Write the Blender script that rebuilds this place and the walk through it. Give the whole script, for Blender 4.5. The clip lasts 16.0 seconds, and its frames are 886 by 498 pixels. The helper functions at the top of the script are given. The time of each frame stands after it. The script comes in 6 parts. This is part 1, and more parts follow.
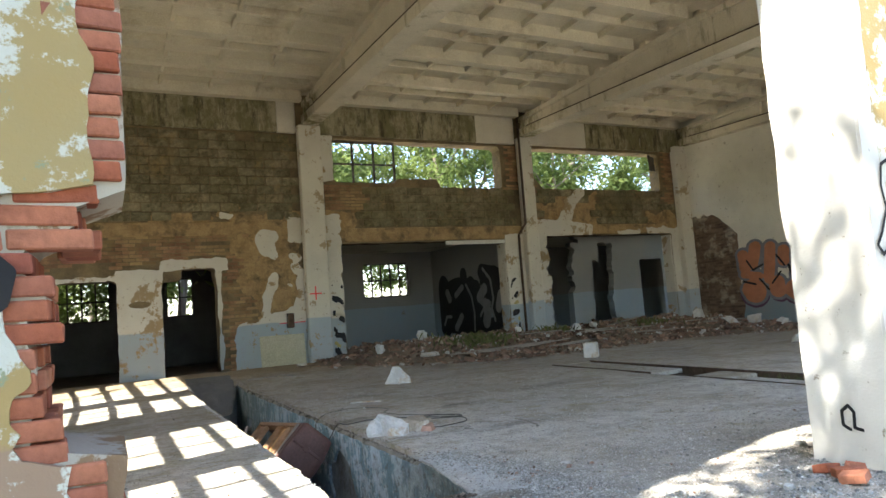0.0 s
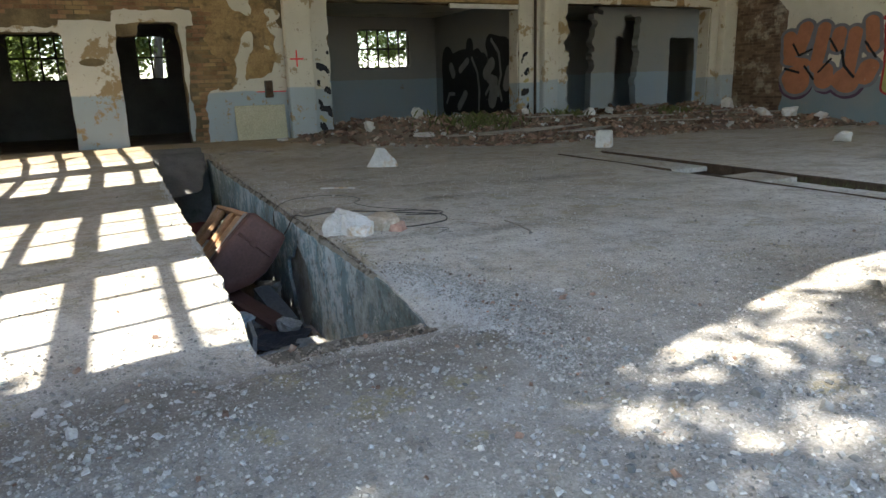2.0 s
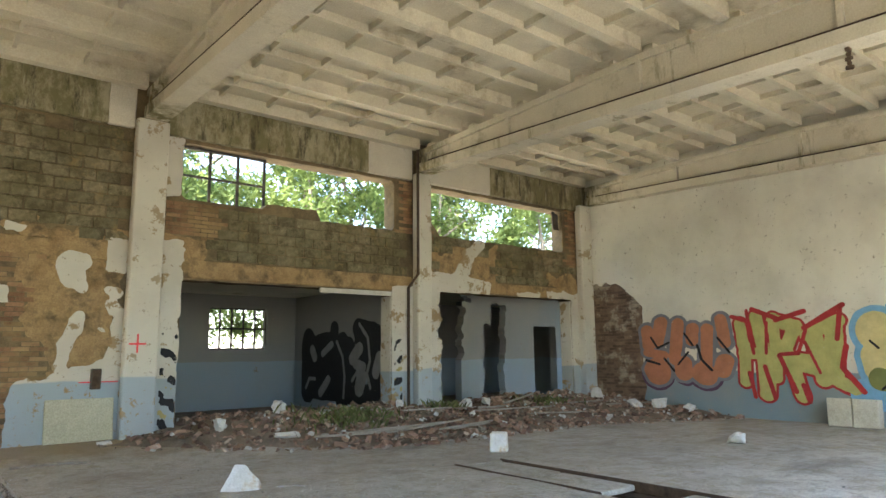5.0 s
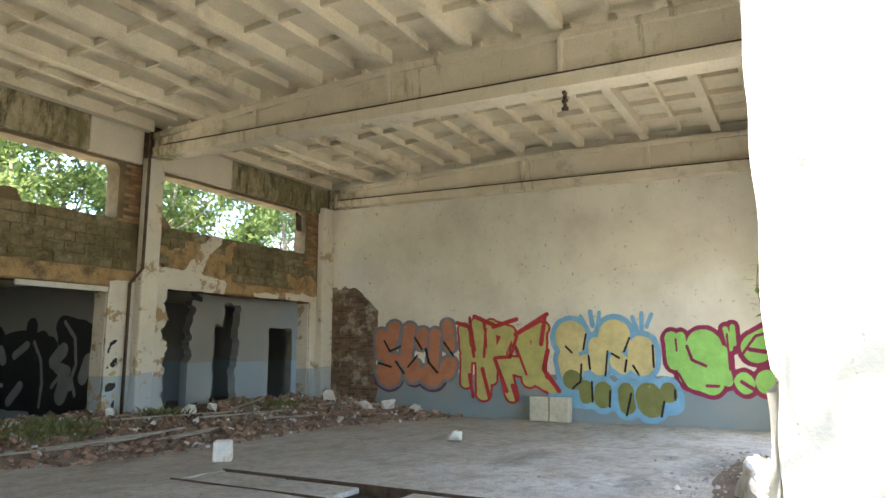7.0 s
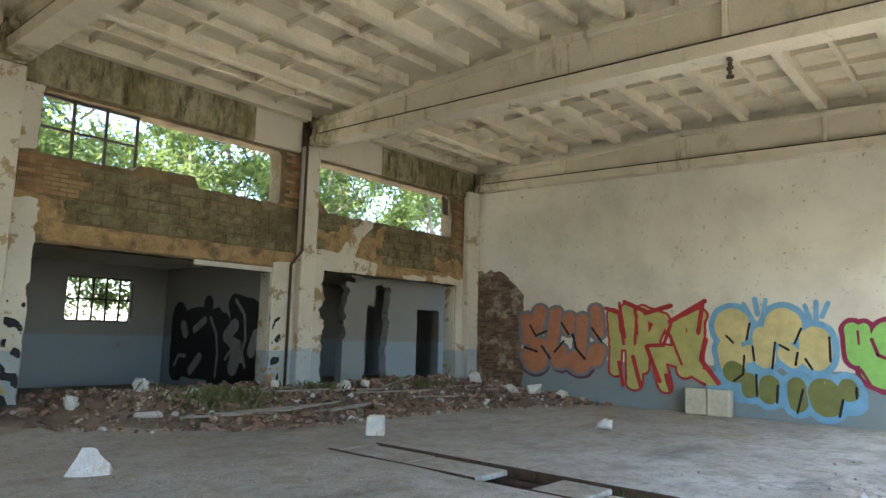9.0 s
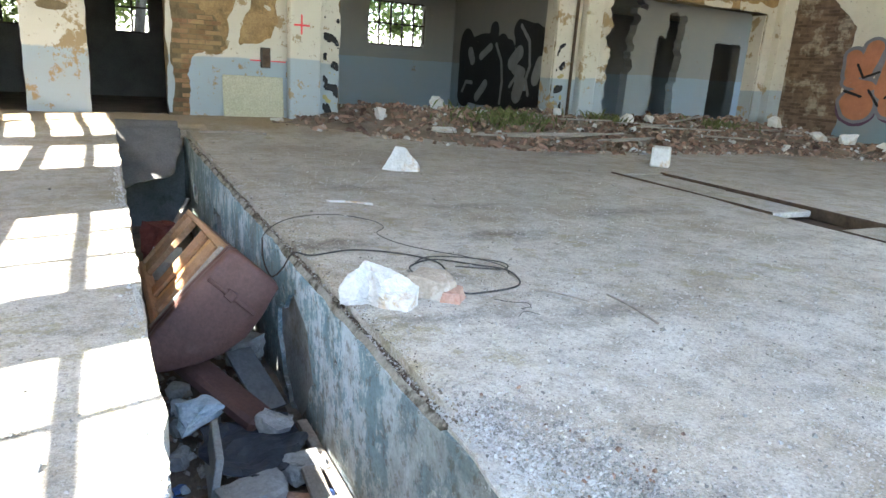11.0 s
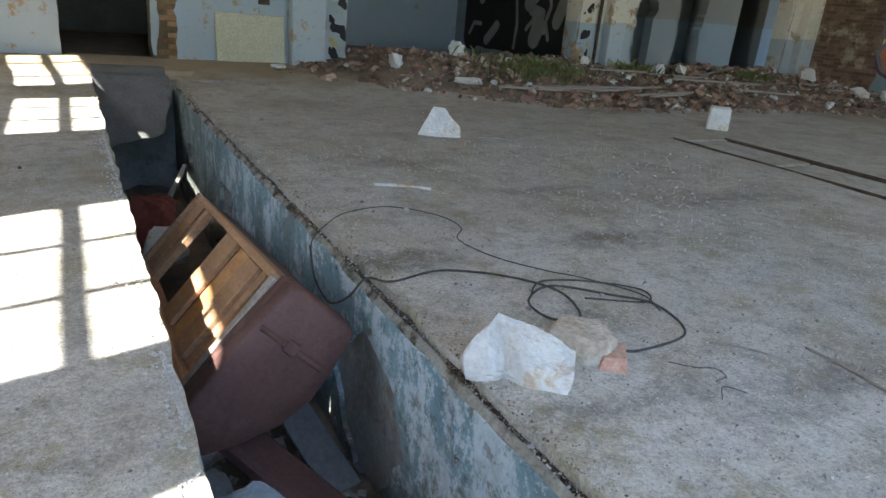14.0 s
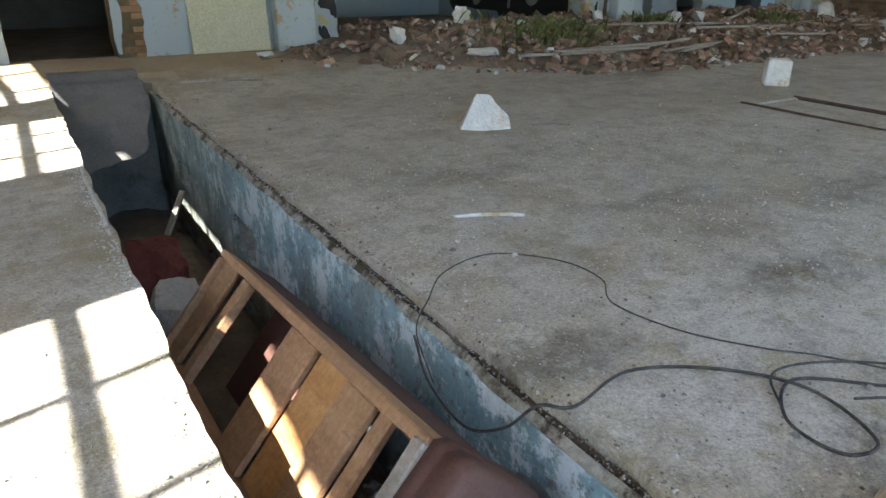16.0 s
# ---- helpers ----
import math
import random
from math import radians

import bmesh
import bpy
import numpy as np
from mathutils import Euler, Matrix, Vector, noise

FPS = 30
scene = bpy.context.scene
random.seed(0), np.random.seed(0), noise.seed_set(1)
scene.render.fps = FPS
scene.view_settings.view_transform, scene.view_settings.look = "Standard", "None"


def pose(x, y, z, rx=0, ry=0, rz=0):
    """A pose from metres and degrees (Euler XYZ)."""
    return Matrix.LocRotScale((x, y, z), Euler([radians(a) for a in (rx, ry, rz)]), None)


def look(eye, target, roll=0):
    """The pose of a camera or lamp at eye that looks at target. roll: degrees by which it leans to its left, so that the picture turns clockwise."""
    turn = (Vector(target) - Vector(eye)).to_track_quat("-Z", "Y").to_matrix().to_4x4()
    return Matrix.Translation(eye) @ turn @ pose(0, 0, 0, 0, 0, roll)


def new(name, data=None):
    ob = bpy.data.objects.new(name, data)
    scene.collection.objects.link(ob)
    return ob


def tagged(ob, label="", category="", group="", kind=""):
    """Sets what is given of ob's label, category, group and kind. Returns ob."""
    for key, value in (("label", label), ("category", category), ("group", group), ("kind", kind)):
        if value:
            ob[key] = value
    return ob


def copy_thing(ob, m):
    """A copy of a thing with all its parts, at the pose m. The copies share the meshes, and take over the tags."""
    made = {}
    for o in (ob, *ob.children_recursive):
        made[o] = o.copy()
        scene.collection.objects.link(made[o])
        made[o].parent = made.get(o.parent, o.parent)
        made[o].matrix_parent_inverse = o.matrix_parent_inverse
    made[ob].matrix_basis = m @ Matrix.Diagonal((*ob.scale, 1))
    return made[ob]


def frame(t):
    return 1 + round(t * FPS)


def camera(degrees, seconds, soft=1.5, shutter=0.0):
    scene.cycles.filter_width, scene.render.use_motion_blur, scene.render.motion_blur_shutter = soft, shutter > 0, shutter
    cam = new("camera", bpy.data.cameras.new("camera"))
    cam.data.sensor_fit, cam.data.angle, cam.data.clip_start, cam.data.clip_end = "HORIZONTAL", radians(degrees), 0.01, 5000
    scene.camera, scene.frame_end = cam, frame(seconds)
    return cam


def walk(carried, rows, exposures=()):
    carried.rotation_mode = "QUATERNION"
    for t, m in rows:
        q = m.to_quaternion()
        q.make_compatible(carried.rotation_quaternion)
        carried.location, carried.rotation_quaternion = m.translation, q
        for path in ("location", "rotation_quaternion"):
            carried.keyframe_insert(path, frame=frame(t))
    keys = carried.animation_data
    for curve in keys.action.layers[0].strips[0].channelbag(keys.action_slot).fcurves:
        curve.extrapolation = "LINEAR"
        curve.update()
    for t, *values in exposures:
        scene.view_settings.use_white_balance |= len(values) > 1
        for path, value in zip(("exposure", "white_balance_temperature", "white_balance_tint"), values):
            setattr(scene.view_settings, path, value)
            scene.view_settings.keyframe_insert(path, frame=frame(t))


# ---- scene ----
cam = camera(67.2, 16.0)
EXPOSURES = [(0, 2.34, 6500, 10), (0.5, 2.54, 6500, 10), (1, 2.48, 6500, 10), (1.5, 2.29, 6550, 10), (3.5, 2.06, 6500, 10), (4, 2.5, 6500, 10), (4.5, 3.16, 6400, 10), (7, 3.0, 6380, 10), (7.5, 2.54, 6380, 10), (8.2, 2.48, 6060, 10), (10.5, 3.8, 6150, 8), (11, 3.56, 6200, 10), (11.5, 3.08, 6150, 10), (12, 2.64, 6090, 10), (12.5, 2.45, 6070, 10), (13, 2.3, 6060, 10), (14.5, 2.87, 6150, 10), (16, 2.96, 6300, 10)]
PATH = [
    (0, (0.461, 0.628, 1.266), (1.371, 2.401, 1.434), -4.3),
    (0.5, (0.757, 0.886, 1.257), (1.440, 2.766, 1.266), -3.6),
    (1, (0.993, 1.174, 1.219), (1.564, 3.079, 1.003), -4.3),
    (1.5, (1.177, 1.455, 1.245), (1.864, 3.300, 0.888), -0.8),
    (2, (1.363, 1.824, 1.202), (2.196, 3.577, 0.719), -1.7),
    (2.5, (1.486, 2.158, 1.214), (2.117, 3.988, 0.709), -3.9),
    (3, (1.502, 2.537, 1.246), (2.343, 4.257, 0.666), -1.7),
    (3.5, (1.540, 2.855, 1.277), (2.484, 4.531, 0.730), -0.3),
    (4, (1.577, 3.239, 1.369), (2.576, 4.960, 1.168), -0.6),
    (4.5, (1.594, 3.453, 1.471), (2.645, 5.152, 1.555), -0.7),
    (4.7, (1.599, 3.487, 1.56), (2.723, 5.127, 1.777), -0.7),
    (6.8, (1.712, 3.555, 1.642), (3.413, 4.557, 1.961), -0.4),
    (7, (1.706, 3.554, 1.627), (3.44, 4.505, 1.928), -0.2),
    (7.5, (1.718, 3.561, 1.597), (3.504, 4.421, 1.863), -0.0),
    (7.8, (1.754, 3.58, 1.582), (3.506, 4.522, 1.793), 0.2),
    (8, (1.804, 3.649, 1.598), (3.51, 4.671, 1.804), 0.2),
    (8.2, (1.855, 3.67, 1.606), (3.514, 4.767, 1.815), -0.0),
    (10.3, (1.681, 3.797, 1.364), (2.71, 5.511, 1.397), 1.6),
    (10.4, (1.708, 3.81, 1.342), (2.683, 5.555, 1.286), 1.4),
    (10.5, (1.703, 3.823, 1.346), (2.661, 5.574, 1.216), 2.1),
    (11, (1.722, 3.905, 1.26), (2.606, 5.619, 0.73), 3.9),
    (11.5, (1.66, 4.006, 1.231), (2.602, 5.482, 0.265), 8.5),
    (12, (1.611, 4.061, 1.252), (2.595, 5.281, 0.011), 12.0),
    (12.5, (1.578, 4.34, 1.201), (2.624, 5.515, -0.035), 17.1),
    (13, (1.611, 4.675, 1.205), (2.59, 6.059, 0.145), 13.0),
    (13.5, (1.647, 5.002, 1.281), (2.566, 6.582, 0.47), 6.4),
    (14, (1.602, 5.331, 1.294), (2.54, 6.955, 0.6), 5.3),
    (14.5, (1.636, 5.692, 1.285), (2.542, 7.305, 0.525), 3.8),
    (15, (1.57, 5.996, 1.29), (2.53, 7.511, 0.405), 3.7),
    (15.5, (1.514, 6.282, 1.306), (2.605, 7.728, 0.457), 3.6),
    (16, (1.563, 6.736, 1.33), (2.546, 8.284, 0.532), 0.7),
]
walk(cam, [(t, look(eye, target, roll)) for t, eye, target, roll in PATH], EXPOSURES)

# ---- light ----
SUN_AZ, SUN_EL = 255.0, 46.8
world = bpy.data.worlds.new("sky")
scene.world = world
world.use_nodes = True
wn = world.node_tree
sky = wn.nodes.new("ShaderNodeTexSky")
sky.sky_type, sky.sun_disc = "NISHITA", False
sky.sun_elevation, sky.sun_rotation = radians(SUN_EL), radians(SUN_AZ)
wn.links.new(sky.outputs[0], wn.nodes["Background"].inputs[0])
wn.nodes["Background"].inputs[1].default_value = 0.15
sun = new("sun", bpy.data.lights.new("sun", "SUN"))
sun.data.energy, sun.data.angle, sun.data.color = 4.0, radians(0.5), (1.0, 0.95, 0.86)
az, el = radians(SUN_AZ), radians(SUN_EL)
sun_at = Vector((math.sin(az) * math.cos(el), math.cos(az) * math.cos(el), math.sin(el)))
sun.matrix_world = look(sun_at * 50, (0, 0, 0))


# ---- materials ----
class Nodes:
    """A small wrapper to wire node materials."""

    def __init__(self, name):
        self.mat = bpy.data.materials.new(name)
        self.mat.use_nodes = True
        self.tree = self.mat.node_tree
        self.bsdf = self.tree.nodes["Principled BSDF"]
        self.co = self.tree.nodes.new("ShaderNodeTexCoord").outputs["Object"]

    def node(self, kind, **ins):
        n = self.tree.nodes.new(kind)
        for k, v in ins.items():
            self.put(n.inputs[k.replace("_", " ")], v)
        return n

    def put(self, socket, v):
        if isinstance(v, bpy.types.NodeSocket):
            self.tree.links.new(v, socket)
        else:
            socket.default_value = v

    def noise(self, scale, detail=4.0, rough=0.6, stretch=None, co=None):
        co = co or self.co
        if stretch:
            co = self.node("ShaderNodeMapping", Vector=co, Scale=stretch).outputs[0]
        return self.node("ShaderNodeTexNoise", Vector=co, Scale=scale, Detail=detail, Roughness=rough).outputs["Fac"]

    def ramp(self, fac, stops):
        n = self.tree.nodes.new("ShaderNodeValToRGB")
        self.put(n.inputs[0], fac)
        els = n.color_ramp.elements
        while len(els) < len(stops):
            els.new(0.5)
        for e, (p, c) in zip(els, stops):
            e.position = p
            e.color = (*c, 1) if len(c) == 3 else c
        return n.outputs[0]

    def step(self, fac, lo, hi):
        n = self.node("ShaderNodeMapRange", Value=fac)
        n.inputs["From Min"].default_value, n.inputs["From Max"].default_value = lo, hi
        return n.outputs[0]

    def math(self, op, a, b=0.0):
        n = self.tree.nodes.new("ShaderNodeMath")
        n.operation = op
        self.put(n.inputs[0], a)
        self.put(n.inputs[1], b)
        return n.outputs[0]

    def mix(self, fac, a, b, how="MIX"):
        n = self.tree.nodes.new("ShaderNodeMix")
        n.data_type, n.blend_type = "RGBA", how
        self.put(n.inputs[0], fac)
        for i, v in ((6, a), (7, b)):
            self.put(n.inputs[i], (*v, 1) if isinstance(v, tuple) and len(v) == 3 else v)
        return n.outputs[2]

    def axis(self, i):
        return self.node("ShaderNodeSeparateXYZ", Vector=self.co).outputs[i]

    def random(self):
        return self.tree.nodes.new("ShaderNodeObjectInfo").outputs["Random"]

    def island(self):
        return self.tree.nodes.new("ShaderNodeNewGeometry").outputs["Random Per Island"]

    def bump(self, height, strength=0.4, distance=0.02):
        n = self.node("ShaderNodeBump", Height=height, Strength=strength, Distance=distance)
        self.put(self.bsdf.inputs["Normal"], n.outputs[0])

    def done(self, col, rough=0.9, metal=0.0, spec=0.3):
        self.put(self.bsdf.inputs["Base Color"], (*col, 1) if isinstance(col, tuple) and len(col) == 3 else col)
        self.put(self.bsdf.inputs["Roughness"], rough)
        self.bsdf.inputs["Metallic"].default_value = metal
        self.bsdf.inputs["Specular IOR Level"].default_value = spec
        return self.mat


def mottled(name, a, b, scale=3.0, rough=0.9, bump=0.4, stain=None, stain_scale=0.8, stain_lo=0.55, stain_hi=0.7, vary=0.0, fine=40.0, metal=0.0, stretch=None, spec=0.3, dist=0.02):
    """Two mixed colours at one scale, stains at a larger one, fine grain in the relief."""
    n = Nodes(name)
    col = n.ramp(n.noise(scale, 6, 0.65, stretch), [(0.3, a), (0.7, b)])
    grain = n.noise(fine, 3, 0.7)
    col = n.mix(0.35, col, n.ramp(grain, [(0.3, (0.25, 0.25, 0.25)), (0.7, (0.75, 0.75, 0.75))]), "OVERLAY")
    if stain:
        col = n.mix(n.step(n.noise(stain_scale, 5, 0.7, stretch), stain_lo, stain_hi), col, stain)
    if vary:
        r = n.ramp(n.island(), [(0.0, (0.5 - vary,) * 3), (1.0, (0.5 + vary,) * 3)])
        col = n.mix(1.0, col, r, "OVERLAY")
    n.bump(n.math("ADD", grain, n.noise(scale * 3, 4)), bump, dist)
    return n.done(col, rough, metal, spec)


def piece_mat(name, cols, rough=0.92, bump=0.5, scale=14.0, moss=None):
    """Bricks and blocks: each piece takes its own tone."""
    n = Nodes(name)
    k = len(cols)
    col = n.ramp(n.random(), [(i / max(1, k - 1), c) for i, c in enumerate(cols)])
    grain = n.noise(scale, 5, 0.7)
    col = n.mix(0.6, col, n.ramp(grain, [(0.3, (0.2, 0.2, 0.2)), (0.7, (0.8, 0.8, 0.8))]), "OVERLAY")
    if moss:
        wide = n.tree.nodes.new("ShaderNodeNewGeometry").outputs["Position"]
        col = n.mix(n.math("MULTIPLY", n.step(n.noise(0.9, 6, 0.75, co=wide), 0.42, 0.6), 0.75), col, moss)
        col = n.mix(n.math("MULTIPLY", n.step(n.noise(3.4, 7, 0.8, co=wide), 0.48, 0.6), 0.7), col, tuple(c * 0.55 for c in moss))
        col = n.mix(n.math("MULTIPLY", n.step(n.noise(2.1, 6, 0.75, co=n.node("ShaderNodeMapping", Vector=wide, Location=(7, 3, 5)).outputs[0]), 0.56, 0.68), 0.6), col, (0.33, 0.23, 0.1))
    n.bump(grain, bump, 0.02)
    return n.done(col, rough)


def painted(name, top, low, z0, under, wear=0.62, rough=0.75, edge=0.04, dirt=(0.35, 0.3, 0.22)):
    """Limewashed plaster with a darker painted dado up to z0, worn through to the plaster below."""
    n = Nodes(name)
    z = n.math("ADD", n.axis(2), n.math("MULTIPLY", n.math("SUBTRACT", n.noise(2.5, 4), 0.5), edge * 2))
    col = n.mix(n.step(z, z0 - 0.012, z0 + 0.012), low, top)
    tone = n.noise(0.7, 6, 0.6)
    col = n.mix(n.step(tone, 0.42, 0.75), col, n.mix(0.45, col, dirt))
    col = n.mix(n.step(n.noise(2.2, 7, 0.72), wear, wear + 0.03), col, under)
    col = n.mix(n.step(n.noise(9.0, 5, 0.75), 0.62, 0.67), col, dirt)
    n.bump(n.math("ADD", n.noise(2.2, 7, 0.72), n.math("MULTIPLY", n.noise(50, 3), 0.4)), 0.4, 0.02)
    return n.done(col, rough)


def floor_material():
    """Dusty concrete with oil stains, pale grit and moss."""
    n = Nodes("dusty_concrete")
    y = n.axis(1)
    big = n.noise(0.45, 6, 0.6)
    col = n.ramp(big, [(0.3, (0.48, 0.455, 0.4)), (0.5, (0.65, 0.62, 0.555)), (0.72, (0.74, 0.715, 0.65))])
    col = n.mix(n.step(n.noise(2.3, 7, 0.75), 0.4, 0.75), col, (0.66, 0.635, 0.58))
    warp = n.node("ShaderNodeVectorMath", Vector=n.co)
    wob = n.node("ShaderNodeTexNoise", Vector=n.co, Scale=2.6, Detail=6.0, Roughness=0.75).outputs["Color"]
    warp.operation = "MULTIPLY_ADD"
    n.put(warp.inputs[0], wob)
    warp.inputs[1].default_value = (0.9, 0.9, 0.0)
    n.put(warp.inputs[2], n.co)

    def spot(x, y0, rx, ry, soft=0.6):
        d = n.node("ShaderNodeMapping", Vector=warp.outputs[0], Location=(-(x + 0.45) / rx, -(y0 + 0.45) / ry, 0), Scale=(1 / rx, 1 / ry, 0)).outputs[0]
        r = n.node("ShaderNodeVectorMath", Vector=d)
        r.operation = "LENGTH"
        return n.step(r.outputs["Value"], 1.0 + soft * 0.5, 1.0 - soft)

    col = n.mix(n.math("MULTIPLY", n.step(n.noise(0.85, 5, 0.65), 0.48, 0.62), 0.5), col, (0.47, 0.4, 0.3))
    streak = n.noise(0.7, 6, 0.72, stretch=(0.7, 1.4, 1))
    col = n.mix(n.math("MULTIPLY", n.step(streak, 0.54, 0.7), 0.4), col, (0.17, 0.155, 0.13))
    col = n.mix(n.math("MULTIPLY", n.step(n.noise(1.4, 6, 0.7), 0.5, 0.64), 0.62), col, (0.33, 0.275, 0.19))
    col = n.mix(n.math("MULTIPLY", n.step(n.noise(4.4, 8, 0.8), 0.49, 0.62), 0.6), col, (0.24, 0.22, 0.185))
    col = n.mix(n.math("MULTIPLY", n.step(n.noise(13, 7, 0.8), 0.54, 0.66), 0.45), col, (0.66, 0.64, 0.6))
    dirt = n.math("ADD", y, n.math("MULTIPLY", n.math("SUBTRACT", n.noise(1.3, 6, 0.7), 0.5), 2.2))
    soil = n.ramp(n.noise(6.0, 7, 0.8), [(0.3, (0.19, 0.175, 0.15)), (0.7, (0.45, 0.43, 0.395))])
    col = n.mix(n.math("MULTIPLY", n.math("MULTIPLY", n.step(dirt, 5.2, 4.3), n.step(n.axis(0), 7.5, 5.5)), 0.85), col, soil)
    for x, y0, rx, ry in ((2.1, 4.4, 1.1, 0.4), (1.3, 4.5, 0.5, 0.3), (3.0, 4.6, 0.4, 0.35), (0.6, 4.2, 0.9, 0.3)):
        col = n.mix(n.math("MULTIPLY", spot(x, y0, rx, ry), 0.82), col, n.ramp(n.noise(9.0, 7, 0.8), [(0.3, (0.1, 0.088, 0.07)), (0.7, (0.29, 0.26, 0.22))]))
    for x, y0, rx, ry in ((2.84, 5.6, 0.16, 0.34), (3.05, 4.98, 0.3, 0.16), (3.06, 4.6, 0.13, 0.3)):
        col = n.mix(n.math("MULTIPLY", spot(x, y0, rx, ry, 0.7), 0.7), col, n.ramp(n.noise(16, 6, 0.8), [(0.35, (0.4, 0.4, 0.38)), (0.6, (0.68, 0.68, 0.66))]))
    lichen = n.math("MULTIPLY", n.step(n.noise(3.1, 5, 0.7), 0.57, 0.63), n.step(n.noise(0.6, 3), 0.42, 0.55))
    lichen = n.math("MAXIMUM", lichen, n.math("MULTIPLY", n.math("MULTIPLY", n.step(n.axis(0), 3.25, 2.85), n.step(y, 5.7, 6.3)), n.step(n.noise(2.6, 6, 0.75), 0.5, 0.6)))
    col = n.mix(n.math("MULTIPLY", lichen, 0.5), col, (0.33, 0.28, 0.12))
    for x, y0, rx, ry in ((4.2, 6.6, 0.55, 0.14), (3.3, 6.75, 0.4, 0.12), (3.05, 8.2, 0.28, 0.16), (4.58, 8.18, 0.3, 0.16), (4.85, 9.3, 0.5, 0.12), (6.3, 8.8, 0.7, 0.2), (8.5, 12.8, 0.8, 0.3), (4.0, 10.3, 0.5, 0.15), (3.1, 8.28, 0.35, 0.1), (4.35, 8.25, 0.3, 0.12), (3.55, 7.35, 0.18, 0.14), (10.4, 5.6, 0.6, 0.25), (12.2, 4.8, 1.2, 0.4), (11.5, 7.6, 0.9, 0.25)):
        col = n.mix(n.math("MULTIPLY", n.math("MULTIPLY", spot(x, y0, rx, ry, 0.8), n.step(n.noise(11, 6, 0.8), 0.3, 0.55)), 0.62), col, (0.07, 0.065, 0.058))
    col = n.mix(n.math("MULTIPLY", n.step(n.noise(26, 5, 0.8), 0.57, 0.66), 0.3), col, (0.16, 0.145, 0.12))
    # Browner dirt deeper in; its darkening also stands in for weaker light there.
    col = n.mix(n.math("MULTIPLY", n.step(dirt, 6.6, 9.5), 0.42), col, (0.25, 0.22, 0.165))
    col = n.mix(n.math("MULTIPLY", n.step(n.noise(19, 6, 0.8), 0.5, 0.64), 0.5), col, (0.29, 0.255, 0.205))
    col = n.mix(n.math("MULTIPLY", n.step(n.noise(5.5, 7, 0.8, stretch=(1, 0.8, 1)), 0.52, 0.66), 0.35), col, (0.3, 0.25, 0.18))
    sand = n.math("ADD", y, n.math("MULTIPLY", n.math("SUBTRACT", n.noise(1.1, 5), 0.5), 1.6))
    col = n.mix(n.math("MULTIPLY", n.step(sand, 14.3, 15.0), 0.75), col, (0.32, 0.235, 0.13))
    grit = n.node("ShaderNodeTexVoronoi", Vector=n.co, Scale=55.0)
    spots = n.ramp(grit.outputs["Distance"], [(0.08, (1, 1, 1)), (0.22, (0, 0, 0))])
    pick = n.step(n.noise(1.0, 4), 0.42, 0.62)
    near = n.step(y, 8.5, 4.5)
    col = n.mix(n.math("MULTIPLY", n.math("MULTIPLY", spots, pick), n.math("ADD", n.math("MULTIPLY", near, 0.4), 0.5)), col, (0.72, 0.71, 0.67))
    col = n.mix(0.5, col, n.ramp(n.noise(70, 3, 0.8), [(0.3, (0.2, 0.2, 0.2)), (0.7, (0.8, 0.8, 0.8))]), "OVERLAY")
    col = n.mix(n.math("MULTIPLY", n.step(n.noise(48, 4, 0.75), 0.61, 0.67), 0.55), col, (0.13, 0.115, 0.095))
    col = n.mix(n.math("MULTIPLY", n.step(n.noise(90, 3, 0.7, stretch=(1, 1.2, 1)), 0.66, 0.72), 0.6), col, (0.74, 0.72, 0.68))
    n.bump(n.math("ADD", n.math("ADD", n.noise(30, 5, 0.8), spots), n.noise(7, 4, 0.7)), 0.5, 0.02)
    return n.done(col, 0.93)


def moss_streaks(name, base, dark, green):
    """Concrete beam with moss patches, dark wet runs and pale runs of lime."""
    n = Nodes(name)
    col = n.ramp(n.noise(2.2, 7, 0.75), [(0.3, base), (0.7, tuple(c * 1.35 for c in base))])
    patch = n.step(n.noise(1.5, 7, 0.78, stretch=(1, 1, 0.55)), 0.43, 0.56)
    col = n.mix(n.math("MULTIPLY", patch, 0.85), col, green)
    col = n.mix(n.math("MULTIPLY", n.step(n.noise(4.0, 7, 0.8, stretch=(1.3, 1.3, 0.3)), 0.5, 0.62), 0.85), col, dark)
    col = n.mix(n.math("MULTIPLY", n.step(n.noise(5.5, 6, 0.7, stretch=(1.5, 1.5, 0.22)), 0.6, 0.68), 0.7), col, (0.42, 0.38, 0.27))
    n.bump(n.math("ADD", n.noise(25, 4), n.noise(6, 5, 0.7)), 0.4, 0.02)
    return n.done(col, 0.92)


